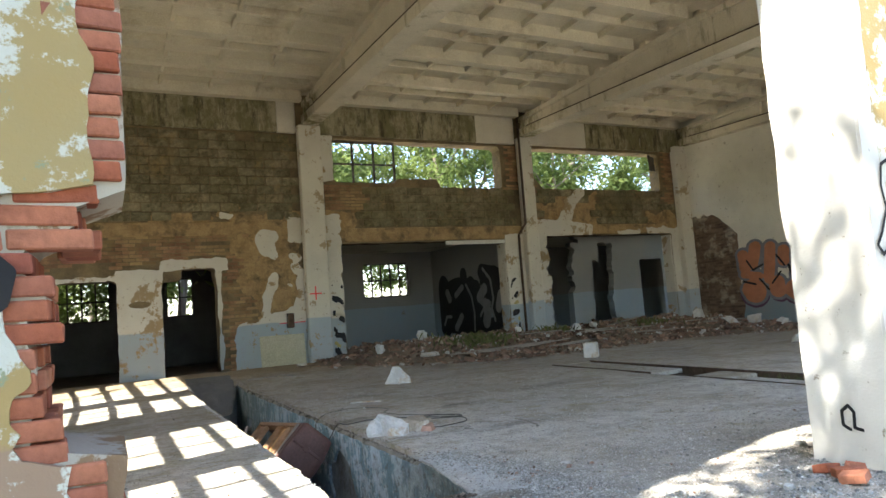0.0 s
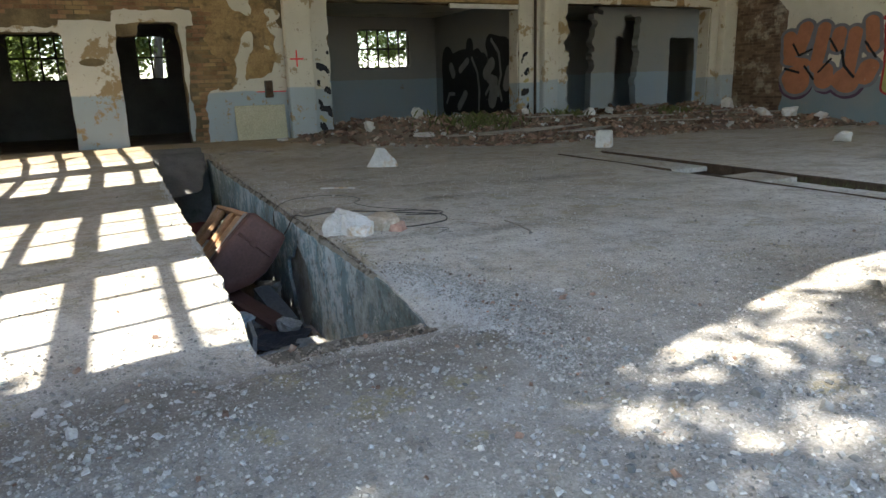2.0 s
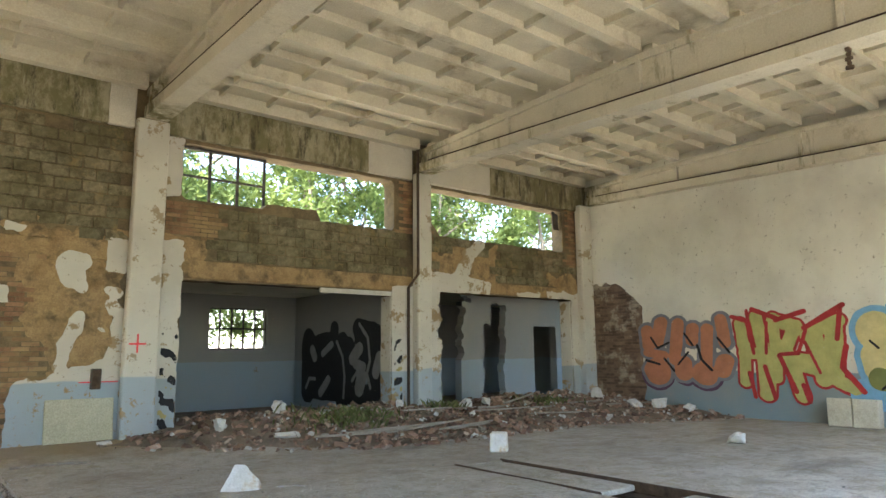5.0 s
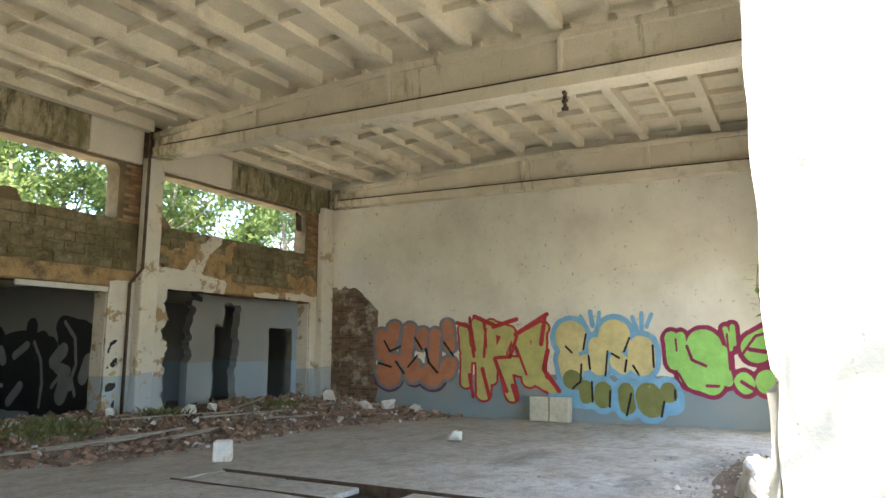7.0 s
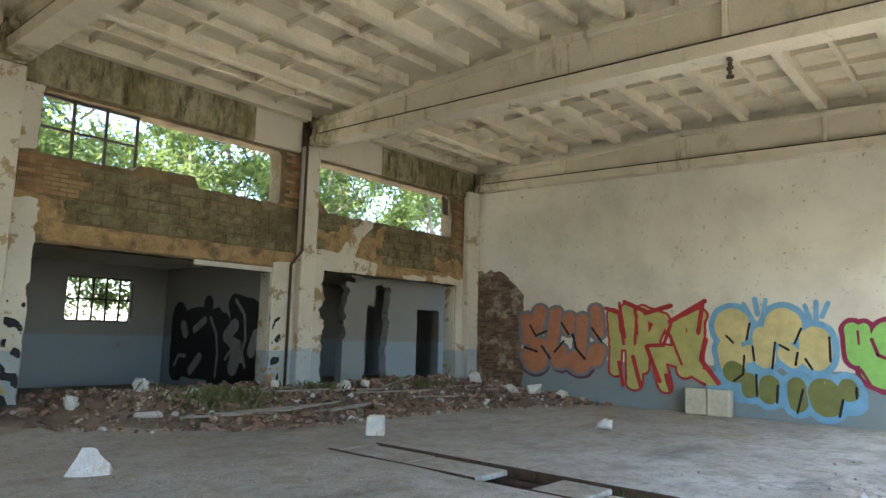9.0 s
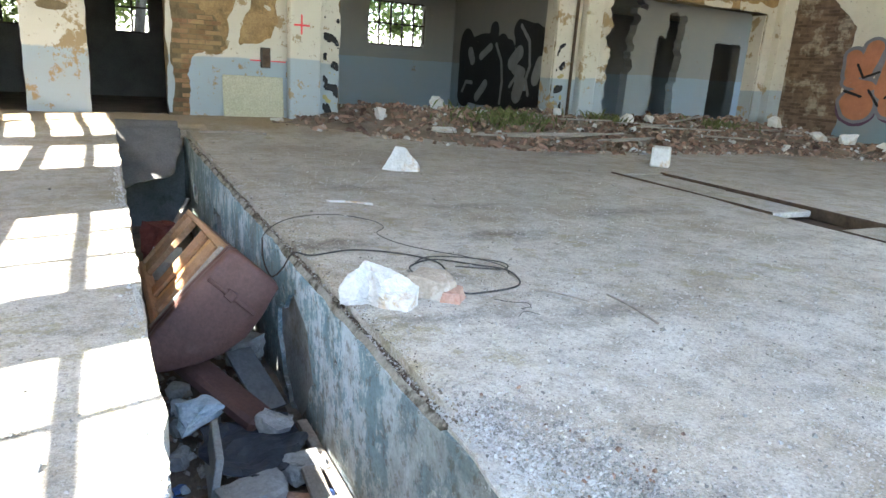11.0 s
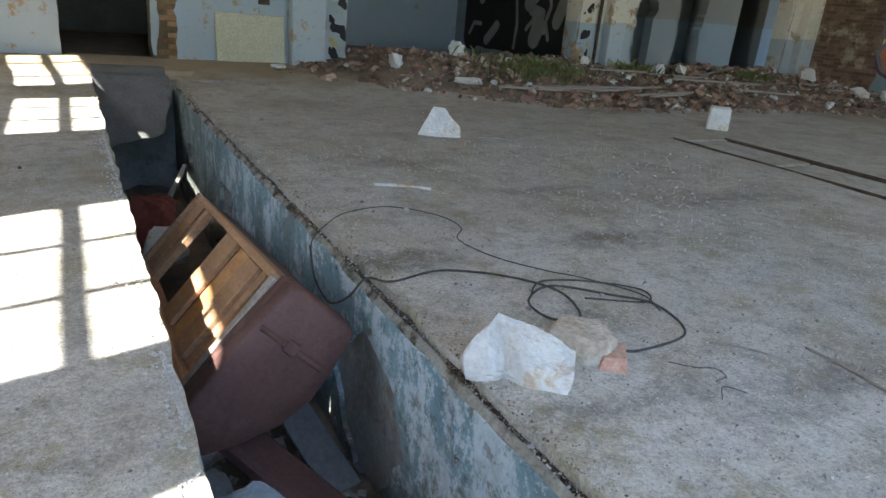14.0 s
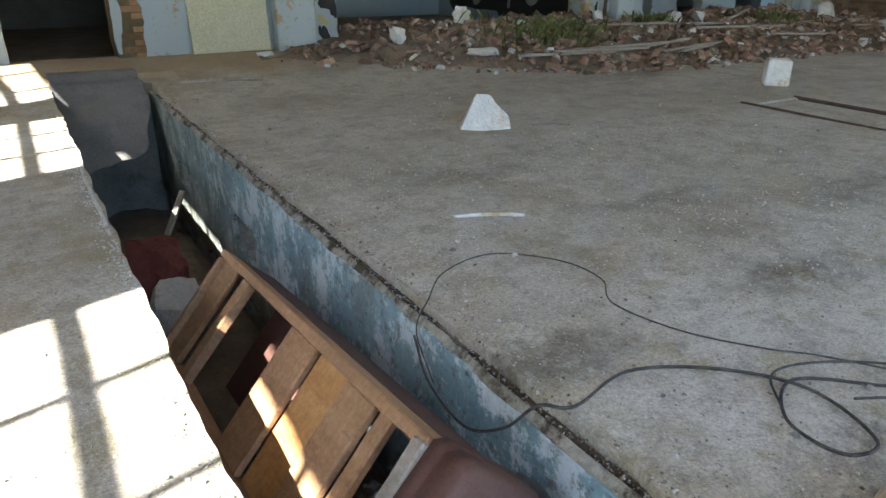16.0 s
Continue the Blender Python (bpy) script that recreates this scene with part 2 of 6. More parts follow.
def pit_paint_material():
    """Old blue distemper with white bloom, rust runs and damp."""
    n = Nodes("pale_blue_pit_paint")
    col = n.ramp(n.noise(1.6, 6, 0.7), [(0.3, (0.17, 0.28, 0.33)), (0.7, (0.31, 0.45, 0.51))])
    col = n.mix(n.step(n.noise(3.2, 7, 0.78, stretch=(1, 1, 0.8)), 0.48, 0.53), col, (0.55, 0.64, 0.68))
    col = n.mix(n.math("MULTIPLY", n.step(n.noise(2.0, 6, 0.75, stretch=(1, 1, 0.4)), 0.52, 0.68), 0.65), col, (0.17, 0.145, 0.095))
    col = n.mix(n.step(n.noise(5.0, 6, 0.75), 0.62, 0.68), col, (0.085, 0.085, 0.075))
    moss = n.math("ADD", n.axis(1), n.math("MULTIPLY", n.math("SUBTRACT", n.noise(2.2, 6, 0.75), 0.5), 2.4))
    low = n.math("ADD", n.axis(2), n.math("MULTIPLY", n.math("SUBTRACT", n.noise(2.6, 6, 0.75), 0.5), 1.1))
    col = n.mix(n.math("MULTIPLY", n.step(low, -0.58, -1.0), 0.75), col, n.ramp(n.noise(6, 5, 0.7), [(0.35, (0.07, 0.06, 0.04)), (0.65, (0.2, 0.165, 0.11))]))
    col = n.mix(n.math("MULTIPLY", n.step(moss, 6.9, 5.6), 0.7), col, n.ramp(n.noise(7, 6, 0.75), [(0.35, (0.06, 0.068, 0.055)), (0.65, (0.17, 0.17, 0.13))]))
    col = n.mix(n.math("MULTIPLY", n.step(moss, 10.0, 13.0), 0.6), col, n.ramp(n.noise(5, 6, 0.75), [(0.35, (0.075, 0.085, 0.06)), (0.65, (0.2, 0.21, 0.15))]))
    col = n.mix(n.math("MULTIPLY", n.step(n.noise(12, 6, 0.8), 0.54, 0.6), 0.6), col, (0.12, 0.1, 0.07))
    col = n.mix(n.step(n.noise(9, 6, 0.8), 0.6, 0.65), col, (0.5, 0.52, 0.5))
    col = n.mix(0.3, col, n.ramp(n.noise(40, 3, 0.7), [(0.3, (0.25, 0.25, 0.25)), (0.7, (0.75, 0.75, 0.75))]), "OVERLAY")
    n.bump(n.math("ADD", n.noise(5.0, 6, 0.75), n.noise(30, 3)), 0.5, 0.02)
    return n.done(col, 0.85)


M = {}
M["floor"] = floor_material()
M["soil"] = mottled("leafy_soil", (0.24, 0.21, 0.15), (0.38, 0.34, 0.26), 1.2, stain=(0.1, 0.12, 0.05), stain_scale=0.5)
M["mortar"] = mottled("old_mortar", (0.11, 0.085, 0.05), (0.26, 0.19, 0.1), 1.6, stain=(0.075, 0.062, 0.036), stain_scale=0.9, stain_lo=0.5)
M["ochre"] = mottled("ochre_render", (0.26, 0.165, 0.075), (0.42, 0.29, 0.14), 4.5, stain=(0.14, 0.1, 0.055), stain_scale=2.6, stain_lo=0.5, stain_hi=0.66, bump=0.6)
M["block"] = piece_mat("cinder_block", [(0.15, 0.13, 0.075), (0.22, 0.19, 0.115), (0.29, 0.245, 0.15), (0.2, 0.165, 0.1), (0.26, 0.205, 0.12)], moss=(0.125, 0.108, 0.05))
M["brick"] = piece_mat("red_brick", [(0.3, 0.085, 0.045), (0.36, 0.12, 0.065), (0.42, 0.17, 0.1), (0.27, 0.075, 0.05), (0.34, 0.14, 0.09)], scale=9.0)
M["brick_old"] = mottled("weathered_brick", (0.175, 0.095, 0.052), (0.3, 0.17, 0.092), 3.5, stain=(0.29, 0.2, 0.095), stain_scale=2.2, stain_lo=0.42, stain_hi=0.6, vary=0.14)
M["brick_dark"] = mottled("sooty_brick", (0.1, 0.068, 0.048), (0.22, 0.15, 0.1), 3.0, stain=(0.33, 0.28, 0.21), stain_scale=1.6, stain_lo=0.52, stain_hi=0.6, vary=0.15)
M["plaster"] = painted("limewashed_plaster", (0.6, 0.56, 0.46), (0.34, 0.4, 0.43), 1.15, (0.33, 0.24, 0.13), 0.56)
M["hall_wall"] = painted("cream_plaster", (0.74, 0.7, 0.58), (0.2, 0.265, 0.295), 1.05, (0.5, 0.43, 0.3), 0.74, edge=0.1)
M["column"] = painted("column_plaster", (0.62, 0.58, 0.47), (0.38, 0.43, 0.45), 1.2, (0.36, 0.28, 0.17), 0.57)
M["west"] = painted("peeling_west_plaster", (0.5, 0.45, 0.36), (0.42, 0.38, 0.32), 1.0, (0.26, 0.165, 0.095), 0.5, edge=0.3)
M["room_wall"] = painted("room_plaster", (0.25, 0.25, 0.23), (0.26, 0.32, 0.36), 1.35, (0.24, 0.21, 0.17), 0.66)
# Plaster darkened so the room behind the doors reads as unlit.
M["dark_room"] = mottled("dim_room_plaster", (0.11, 0.107, 0.1), (0.19, 0.183, 0.172), 1.5)
M["outer_wall"] = painted("ochre_facade", (0.43, 0.3, 0.12), (0.36, 0.24, 0.16), 0.9, (0.62, 0.62, 0.54), 0.5, edge=0.4, dirt=(0.3, 0.32, 0.2))
M["jamb"] = painted("whitewashed_jamb", (0.78, 0.76, 0.7), (0.74, 0.72, 0.66), 0.6, (0.62, 0.58, 0.5), 0.74)
M["concrete"] = mottled("beam_concrete", (0.54, 0.49, 0.38), (0.65, 0.59, 0.47), 1.3, stain=(0.27, 0.23, 0.13), stain_scale=0.9, stain_lo=0.6, stain_hi=0.75, bump=0.25)
def beam_material():
    """Cream concrete, with green moss and dark runs where water comes in over the back wall."""
    n = Nodes("roof_beam_concrete")
    col = n.ramp(n.noise(1.3, 6, 0.65), [(0.3, (0.57, 0.51, 0.38)), (0.7, (0.68, 0.61, 0.465))])
    col = n.mix(0.3, col, n.ramp(n.noise(40, 3, 0.7), [(0.3, (0.25, 0.25, 0.25)), (0.7, (0.75, 0.75, 0.75))]), "OVERLAY")
    col = n.mix(n.math("MULTIPLY", n.step(n.noise(0.9, 6, 0.75), 0.57, 0.72), 0.7), col, (0.27, 0.23, 0.13))
    run = n.step(n.noise(2.4, 6, 0.75, stretch=(1, 1.3, 0.2)), 0.55, 0.64)
    col = n.mix(n.math("MULTIPLY", n.math("MULTIPLY", run, n.step(n.noise(0.5, 3), 0.48, 0.58)), 0.7), col, (0.2, 0.17, 0.08))
    end = n.math("ADD", n.axis(1), n.math("MULTIPLY", n.math("SUBTRACT", n.noise(1.6, 6, 0.75), 0.5), 3.0))
    col = n.mix(n.math("MULTIPLY", n.step(end, 14.3, 15.2), n.step(n.noise(3.0, 6, 0.75, stretch=(1, 1, 0.4)), 0.36, 0.56)), col, (0.16, 0.14, 0.06))
    n.bump(n.math("ADD", n.noise(40, 3), n.noise(4, 4)), 0.25, 0.02)
    return n.done(col, 0.9)


M["beam"] = beam_material()
M["ceiling"] = mottled("ceiling_slabs", (0.57, 0.51, 0.375), (0.7, 0.63, 0.475), 1.6, stain=(0.3, 0.235, 0.14), stain_scale=0.7, stain_lo=0.55, stain_hi=0.75, bump=0.25)
M["lintel"] = moss_streaks("mossy_lintel", (0.3, 0.265, 0.17), (0.055, 0.045, 0.025), (0.15, 0.13, 0.055))
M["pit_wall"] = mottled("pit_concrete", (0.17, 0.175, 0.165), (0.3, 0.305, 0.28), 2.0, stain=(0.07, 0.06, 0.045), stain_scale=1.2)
M["pit_bare"] = mottled("bluish_bare_pit_render", (0.22, 0.235, 0.235), (0.38, 0.4, 0.4), 2.5, stain=(0.16, 0.13, 0.09), stain_scale=2.0, stain_lo=0.5, stain_hi=0.65)
M["pit_paint"] = pit_paint_material()
M["chalk"] = mottled("broken_concrete_edge", (0.42, 0.42, 0.4), (0.62, 0.61, 0.58), 6.0, bump=0.9)
M["rim"] = mottled("mossy_rim_concrete", (0.24, 0.22, 0.17), (0.44, 0.42, 0.36), 5.0, bump=0.9, stain=(0.07, 0.06, 0.04), stain_scale=4.0, stain_lo=0.5, stain_hi=0.6)
M["rust"] = mottled("rusty_steel", (0.06, 0.04, 0.028), (0.14, 0.1, 0.07), 8.0, rough=0.85, metal=0.3)
M["white_stone"] = mottled("white_rubble_chunk", (0.58, 0.57, 0.54), (0.74, 0.73, 0.7), 7.0, stain=(0.5, 0.36, 0.21), stain_scale=6.0, stain_lo=0.53, stain_hi=0.68, bump=0.65)
M["pink_stone"] = mottled("pinkish_mortar_lump", (0.4, 0.22, 0.16), (0.54, 0.37, 0.29), 7.0, stain=(0.36, 0.13, 0.085), stain_scale=4.0)
M["cushion"] = mottled("dark_red_cloth", (0.16, 0.045, 0.035), (0.27, 0.09, 0.07), 4.0, rough=0.9, bump=0.3)
M["beige_stone"] = mottled("beige_mortar_lump", (0.4, 0.33, 0.25), (0.54, 0.46, 0.37), 9.0, stain=(0.6, 0.57, 0.5), stain_scale=5.0, stain_lo=0.55, stain_hi=0.68, bump=0.8)
M["beige_block"] = mottled("beige_aerated_block", (0.46, 0.42, 0.32), (0.6, 0.56, 0.45), 4.0, stain=(0.34, 0.29, 0.2), stain_scale=2.5, stain_lo=0.55, bump=0.5)
M["grey_stone"] = mottled("grey_concrete_lump", (0.27, 0.27, 0.26), (0.42, 0.42, 0.4), 6.0, bump=0.7)
M["gravel"] = mottled("loose_grit", (0.24, 0.225, 0.2), (0.5, 0.48, 0.44), 12.0, vary=0.22, stain=(0.35, 0.17, 0.1), stain_scale=5.0, stain_lo=0.66, stain_hi=0.7)
M["pebble"] = mottled("grey_pebbles", (0.2, 0.205, 0.2), (0.46, 0.46, 0.44), 9.0, vary=0.3, stain=(0.3, 0.16, 0.11), stain_scale=4.0, stain_lo=0.68, stain_hi=0.72)
M["rubble"] = mottled("brick_rubble", (0.17, 0.1, 0.07), (0.31, 0.21, 0.155), 2.0, vary=0.3, stain=(0.4, 0.35, 0.28), stain_scale=2.2, stain_lo=0.54, stain_hi=0.64)
M["dirt_stone"] = mottled("dirty_stones", (0.13, 0.11, 0.085), (0.36, 0.31, 0.25), 12.0, vary=0.3, stain=(0.3, 0.13, 0.08), stain_scale=5.0, stain_lo=0.62, stain_hi=0.68)
M["rubble_soil"] = mottled("rubble_dust", (0.13, 0.1, 0.075), (0.28, 0.22, 0.16), 3.0, bump=0.8)
M["wood"] = mottled("bare_pine_board", (0.33, 0.19, 0.1), (0.48, 0.3, 0.17), 3.0, stretch=(6, 1, 6), rough=0.75, bump=0.25, stain=(0.2, 0.1, 0.05), stain_scale=1.5)
M["ply"] = mottled("orange_plywood", (0.45, 0.24, 0.09), (0.58, 0.34, 0.14), 2.5, stretch=(5, 1, 5), rough=0.7, bump=0.15, stain=(0.35, 0.17, 0.07), stain_scale=1.5)
M["grey_wood"] = mottled("grey_weathered_board", (0.23, 0.2, 0.17), (0.38, 0.34, 0.29), 3.0, stretch=(6, 1, 6), rough=0.85)
M["leather"] = mottled("dusty_brown_leatherette", (0.085, 0.04, 0.032), (0.12, 0.06, 0.048), 2.5, rough=0.62, bump=0.15, stain=(0.2, 0.13, 0.11), stain_scale=1.6, stain_lo=0.62, stain_hi=0.85, spec=0.4)
M["step"] = mottled("dirty_step_concrete", (0.1, 0.085, 0.065), (0.21, 0.185, 0.15), 4.0, bump=0.8, stain=(0.3, 0.28, 0.25), stain_scale=2.0, stain_lo=0.6)
M["felt"] = mottled("grey_felt_sheet", (0.1, 0.1, 0.098), (0.19, 0.185, 0.175), 1.5, bump=0.4)
M["tarp"] = mottled("dark_tarpaulin", (0.03, 0.035, 0.045), (0.06, 0.065, 0.075), 4.0, rough=0.6)
M["bag"] = mottled("blue_white_plastic_bag", (0.35, 0.45, 0.52), (0.6, 0.67, 0.7), 5.0, rough=0.4, spec=0.5)
M["can"] = mottled("blue_tin", (0.04, 0.09, 0.3), (0.1, 0.2, 0.45), 20.0, rough=0.35, bump=0.1, stain=(0.6, 0.6, 0.6), stain_scale=14.0, spec=0.5)
M["cable"] = mottled("black_rubber_cable", (0.035, 0.034, 0.032), (0.12, 0.112, 0.1), 20.0, rough=0.7)
M["frame"] = mottled("dark_steel_sash", (0.06, 0.055, 0.045), (0.12, 0.1, 0.08), 6.0, rough=0.8)
M["white_frame"] = mottled("flaking_white_sash", (0.5, 0.48, 0.42), (0.64, 0.62, 0.55), 4.0, stain=(0.25, 0.17, 0.1), stain_scale=3.0)
M["board"] = mottled("faded_yellow_board", (0.42, 0.4, 0.28), (0.52, 0.49, 0.36), 1.5, bump=0.1)
M["bark"] = mottled("grey_bark", (0.14, 0.11, 0.085), (0.3, 0.26, 0.21), 6.0, stretch=(2, 2, 0.5), bump=0.8)
M["dark_grass"] = mottled("weeds", (0.08, 0.1, 0.03), (0.17, 0.18, 0.07), 5.0, vary=0.2)


def paint(name, col, rough=0.7):
    n = Nodes(name)
    k = n.noise(3.0, 5, 0.7)
    c = n.mix(n.step(k, 0.3, 0.8), tuple(v * 0.8 for v in col), tuple(min(1, v * 1.2) for v in col))
    c = n.mix(n.step(n.noise(11, 5, 0.75), 0.66, 0.72), c, (0.5, 0.47, 0.4))
    return n.done(c, rough)


for key, col in {"black": (0.018, 0.018, 0.02), "orange": (0.46, 0.19, 0.1), "purple": (0.11, 0.06, 0.1), "yellow": (0.46, 0.43, 0.15), "red": (0.42, 0.04, 0.04), "sky": (0.2, 0.4, 0.58), "cream": (0.62, 0.52, 0.24), "green": (0.28, 0.55, 0.14), "maroon": (0.25, 0.03, 0.08), "olive": (0.2, 0.21, 0.07), "silver": (0.4, 0.4, 0.38), "wall_grey": (0.27, 0.27, 0.26), "spray_red": (0.8, 0.09, 0.1), "dusk": (0.2, 0.2, 0.22), "mustard": (0.42, 0.35, 0.15)}.items():
    M[key] = paint(key + "_spray_paint", col)


def leaf_material(name, a, b):
    n = Nodes(name)
    col = n.ramp(n.island(), [(0.0, a), (1.0, b)])
    trans = n.node("ShaderNodeBsdfTranslucent", Color=n.mix(0.5, col, (0.34, 0.42, 0.13)))
    add = n.node("ShaderNodeMixShader", Fac=0.55)
    n.done(col, 0.6)
    n.tree.links.new(n.bsdf.outputs[0], add.inputs[1])
    n.tree.links.new(trans.outputs[0], add.inputs[2])
    n.tree.links.new(add.outputs[0], n.tree.nodes["Material Output"].inputs[0])
    return n.mat


M["leaf"] = leaf_material("green_leaves", (0.055, 0.09, 0.024), (0.21, 0.27, 0.09))


# ---- building blocks ----
def nz(x, y, z=0.0):
    return noise.noise(Vector((x, y, z)))


def fbm(x, y, z=0.0):
    return nz(x, y, z) + 0.5 * nz(2.1 * x, 2.1 * y, z + 7) + 0.25 * nz(4.3 * x, 4.3 * y, z + 3)


def from_lists(name, verts, faces, mat, parent=None, label="", smooth=False):
    me = bpy.data.meshes.new(name)
    me.from_pydata(verts, [], faces)
    me.materials.append(mat)
    if smooth:
        me.polygons.foreach_set("use_smooth", [True] * len(me.polygons))
    me.update()
    ob = new(name, me)
    ob.parent = parent
    if label:
        ob["label"] = label
    return ob


def part(name, bm, mat, parent=None, label="", smooth=False):
    bmesh.ops.recalc_face_normals(bm, faces=bm.faces)
    me = bpy.data.meshes.new(name)
    bm.to_mesh(me)
    bm.free()
    me.materials.append(mat)
    if smooth:
        me.polygons.foreach_set("use_smooth", [True] * len(me.polygons))
    ob = new(name, me)
    ob.parent = parent
    if label:
        ob["label"] = label
    return ob


def empty(name, at=(0, 0, 0)):
    ob = new(name)
    ob.empty_display_size = 0.1
    ob.location = at
    return ob


def box(bm, x0, x1, y0, y1, z0, z1, m=None, jit=0.0):
    vs = []
    for x in (x0, x1):
        for y in (y0, y1):
            for z in (z0, z1):
                v = Vector((x, y, z)) + Vector([random.uniform(-jit, jit) for _ in range(3)])
                vs.append(bm.verts.new(m @ v if m else v))
    for f in ((0, 1, 3, 2), (4, 6, 7, 5), (0, 4, 5, 1), (2, 3, 7, 6), (0, 2, 6, 4), (1, 5, 7, 3)):
        bm.faces.new([vs[i] for i in f])
    return vs


def bevelled(bm, size=0.01, segs=1):
    bmesh.ops.recalc_face_normals(bm, faces=bm.faces)
    bmesh.ops.bevel(bm, geom=list(bm.edges), offset=size, segments=segs, affect="EDGES", profile=0.6)
    return bm


def box_bm(x0, x1, y0, y1, z0, z1, bevel=0.0, m=None, jit=0.0):
    bm = bmesh.new()
    box(bm, x0, x1, y0, y1, z0, z1, m, jit)
    return bevelled(bm, bevel) if bevel else bm


def worn_box(x0, x1, y0, y1, z0, z1, cell=0.25, amp=0.012, chip=0.03):
    """A long masonry member with slightly uneven faces and chipped edges."""
    bm = box_bm(x0, x1, y0, y1, z0, z1, chip)
    for axis, lo, hi in ((0, x0, x1), (1, y0, y1), (2, z0, z1)):
        k = int((hi - lo) / cell)
        for i in range(1, k):
            co, no = [0, 0, 0], [0, 0, 0]
            co[axis], no[axis] = lo + (hi - lo) * i / k, 1
            bmesh.ops.bisect_plane(bm, geom=bm.verts[:] + bm.edges[:] + bm.faces[:], plane_co=co, plane_no=no)
    for v in bm.verts:
        p = v.co * 2.3
        v.co += Vector((nz(p.x, p.y, p.z), nz(p.y, p.z, p.x + 9), 0)) * amp
    return bm


def sheet(name, f, u0, u1, v0, v1, step, thick, place, mat, parent=None, label="", back=True, smooth=False):
    """The part of a plane where f(u, v) > 0, with a worn outline, given a thickness. place(u, v, w): w 0 in front, 1 behind."""
    nu, nv = max(1, round((u1 - u0) / step)), max(1, round((v1 - v0) / step))
    us = [u0 + (u1 - u0) * i / nu for i in range(nu + 1)]
    vs = [v0 + (v1 - v0) * j / nv for j in range(nv + 1)]
    val = [[f(u, v) for v in vs] for u in us]
    pts, index, faces = [], {}, []

    def vert(key, u, v):
        if key not in index:
            index[key] = len(pts)
            pts.append((u, v))
        return index[key]

    for i in range(nu):
        for j in range(nv):
            ring = [(i, j), (i + 1, j), (i + 1, j + 1), (i, j + 1)]
            if all(val[a][b] <= 0 for a, b in ring):
                continue
            poly = []
            for k in range(4):
                (a, b), (c, d) = ring[k], ring[(k + 1) % 4]
                fa, fc = val[a][b], val[c][d]
                if fa > 0:
                    poly.append(vert((a, b), us[a], vs[b]))
                if (fa > 0) != (fc > 0):
                    s = fa / (fa - fc)
                    poly.append(vert(tuple(sorted(((a, b), (c, d)))), us[a] + s * (us[c] - us[a]), vs[b] + s * (vs[d] - vs[b])))
            if len(poly) > 2:
                faces.append(poly)
    if not faces:
        return None
    n = len(pts)
    verts = [place(u, v, 0.0) for u, v in pts]
    out = [list(p) for p in faces]
    if back:
        edges = {}
        for p in faces:
            for k in range(len(p)):
                edges[(p[k], p[(k + 1) % len(p)])] = 1
        verts += [place(u, v, 1.0) for u, v in pts]
        out += [[n + i for i in reversed(p)] for p in faces]
        out += [[b, a, n + a, n + b] for a, b in edges if (b, a) not in edges]
    return from_lists(name, verts, out, mat, parent, label, smooth)


def rect(u, v, u0, u1, v0, v1):
    """Signed distance inside a rectangle, positive within."""
    return min(u - u0, u1 - u, v - v0, v1 - v)


def blob(shapes):
    """Distance inside a union of capsules (x, y, x, y, radius)."""
    def f(u, v):
        best = -1e9
        for a, b, c, d, r in shapes:
            dx, dy = c - a, d - b
            q = dx * dx + dy * dy
            t = max(0.0, min(1.0, ((u - a) * dx + (v - b) * dy) / q)) if q else 0.0
            best = max(best, r - math.hypot(u - a - t * dx, v - b - t * dy))
        return best
    return f


def tube(name, pts, r, mat, parent=None, label="", sides=6, smooth=True):
    """A round bar or cable along points."""
    pts = [Vector(p) for p in pts]
    verts, faces = [], []
    for i, p in enumerate(pts):
        d = (pts[min(i + 1, len(pts) - 1)] - pts[max(i - 1, 0)]).normalized()
        a = d.orthogonal().normalized() if abs(d.z) > 0.95 else d.cross(Vector((0, 0, 1))).normalized()
        b = d.cross(a)
        for k in range(sides):
            t = 2 * math.pi * k / sides
            verts.append(p + (a * math.cos(t) + b * math.sin(t)) * r)
    for i in range(len(pts) - 1):
        for k in range(sides):
            q = (k + 1) % sides
            faces.append((i * sides + k, i * sides + q, (i + 1) * sides + q, (i + 1) * sides + k))
    faces += [tuple(reversed(range(sides))), tuple(range(len(verts) - sides, len(verts)))]
    return from_lists(name, verts, faces, mat, parent, label, smooth)


def spline(pts, n=8):
    """Catmull-Rom through points."""
    p = [Vector(q) for q in pts]
    p = [2 * p[0] - p[1]] + p + [2 * p[-1] - p[-2]]
    out = []
    for i in range(1, len(p) - 2):
        for k in range(n):
            t = k / n
            out.append(0.5 * (2 * p[i] + (p[i + 1] - p[i - 1]) * t + (2 * p[i - 1] - 5 * p[i] + 4 * p[i + 1] - p[i + 2]) * t * t + (3 * p[i] - p[i - 1] - 3 * p[i + 1] + p[i + 2]) * t ** 3))
    return out + [p[-2]]


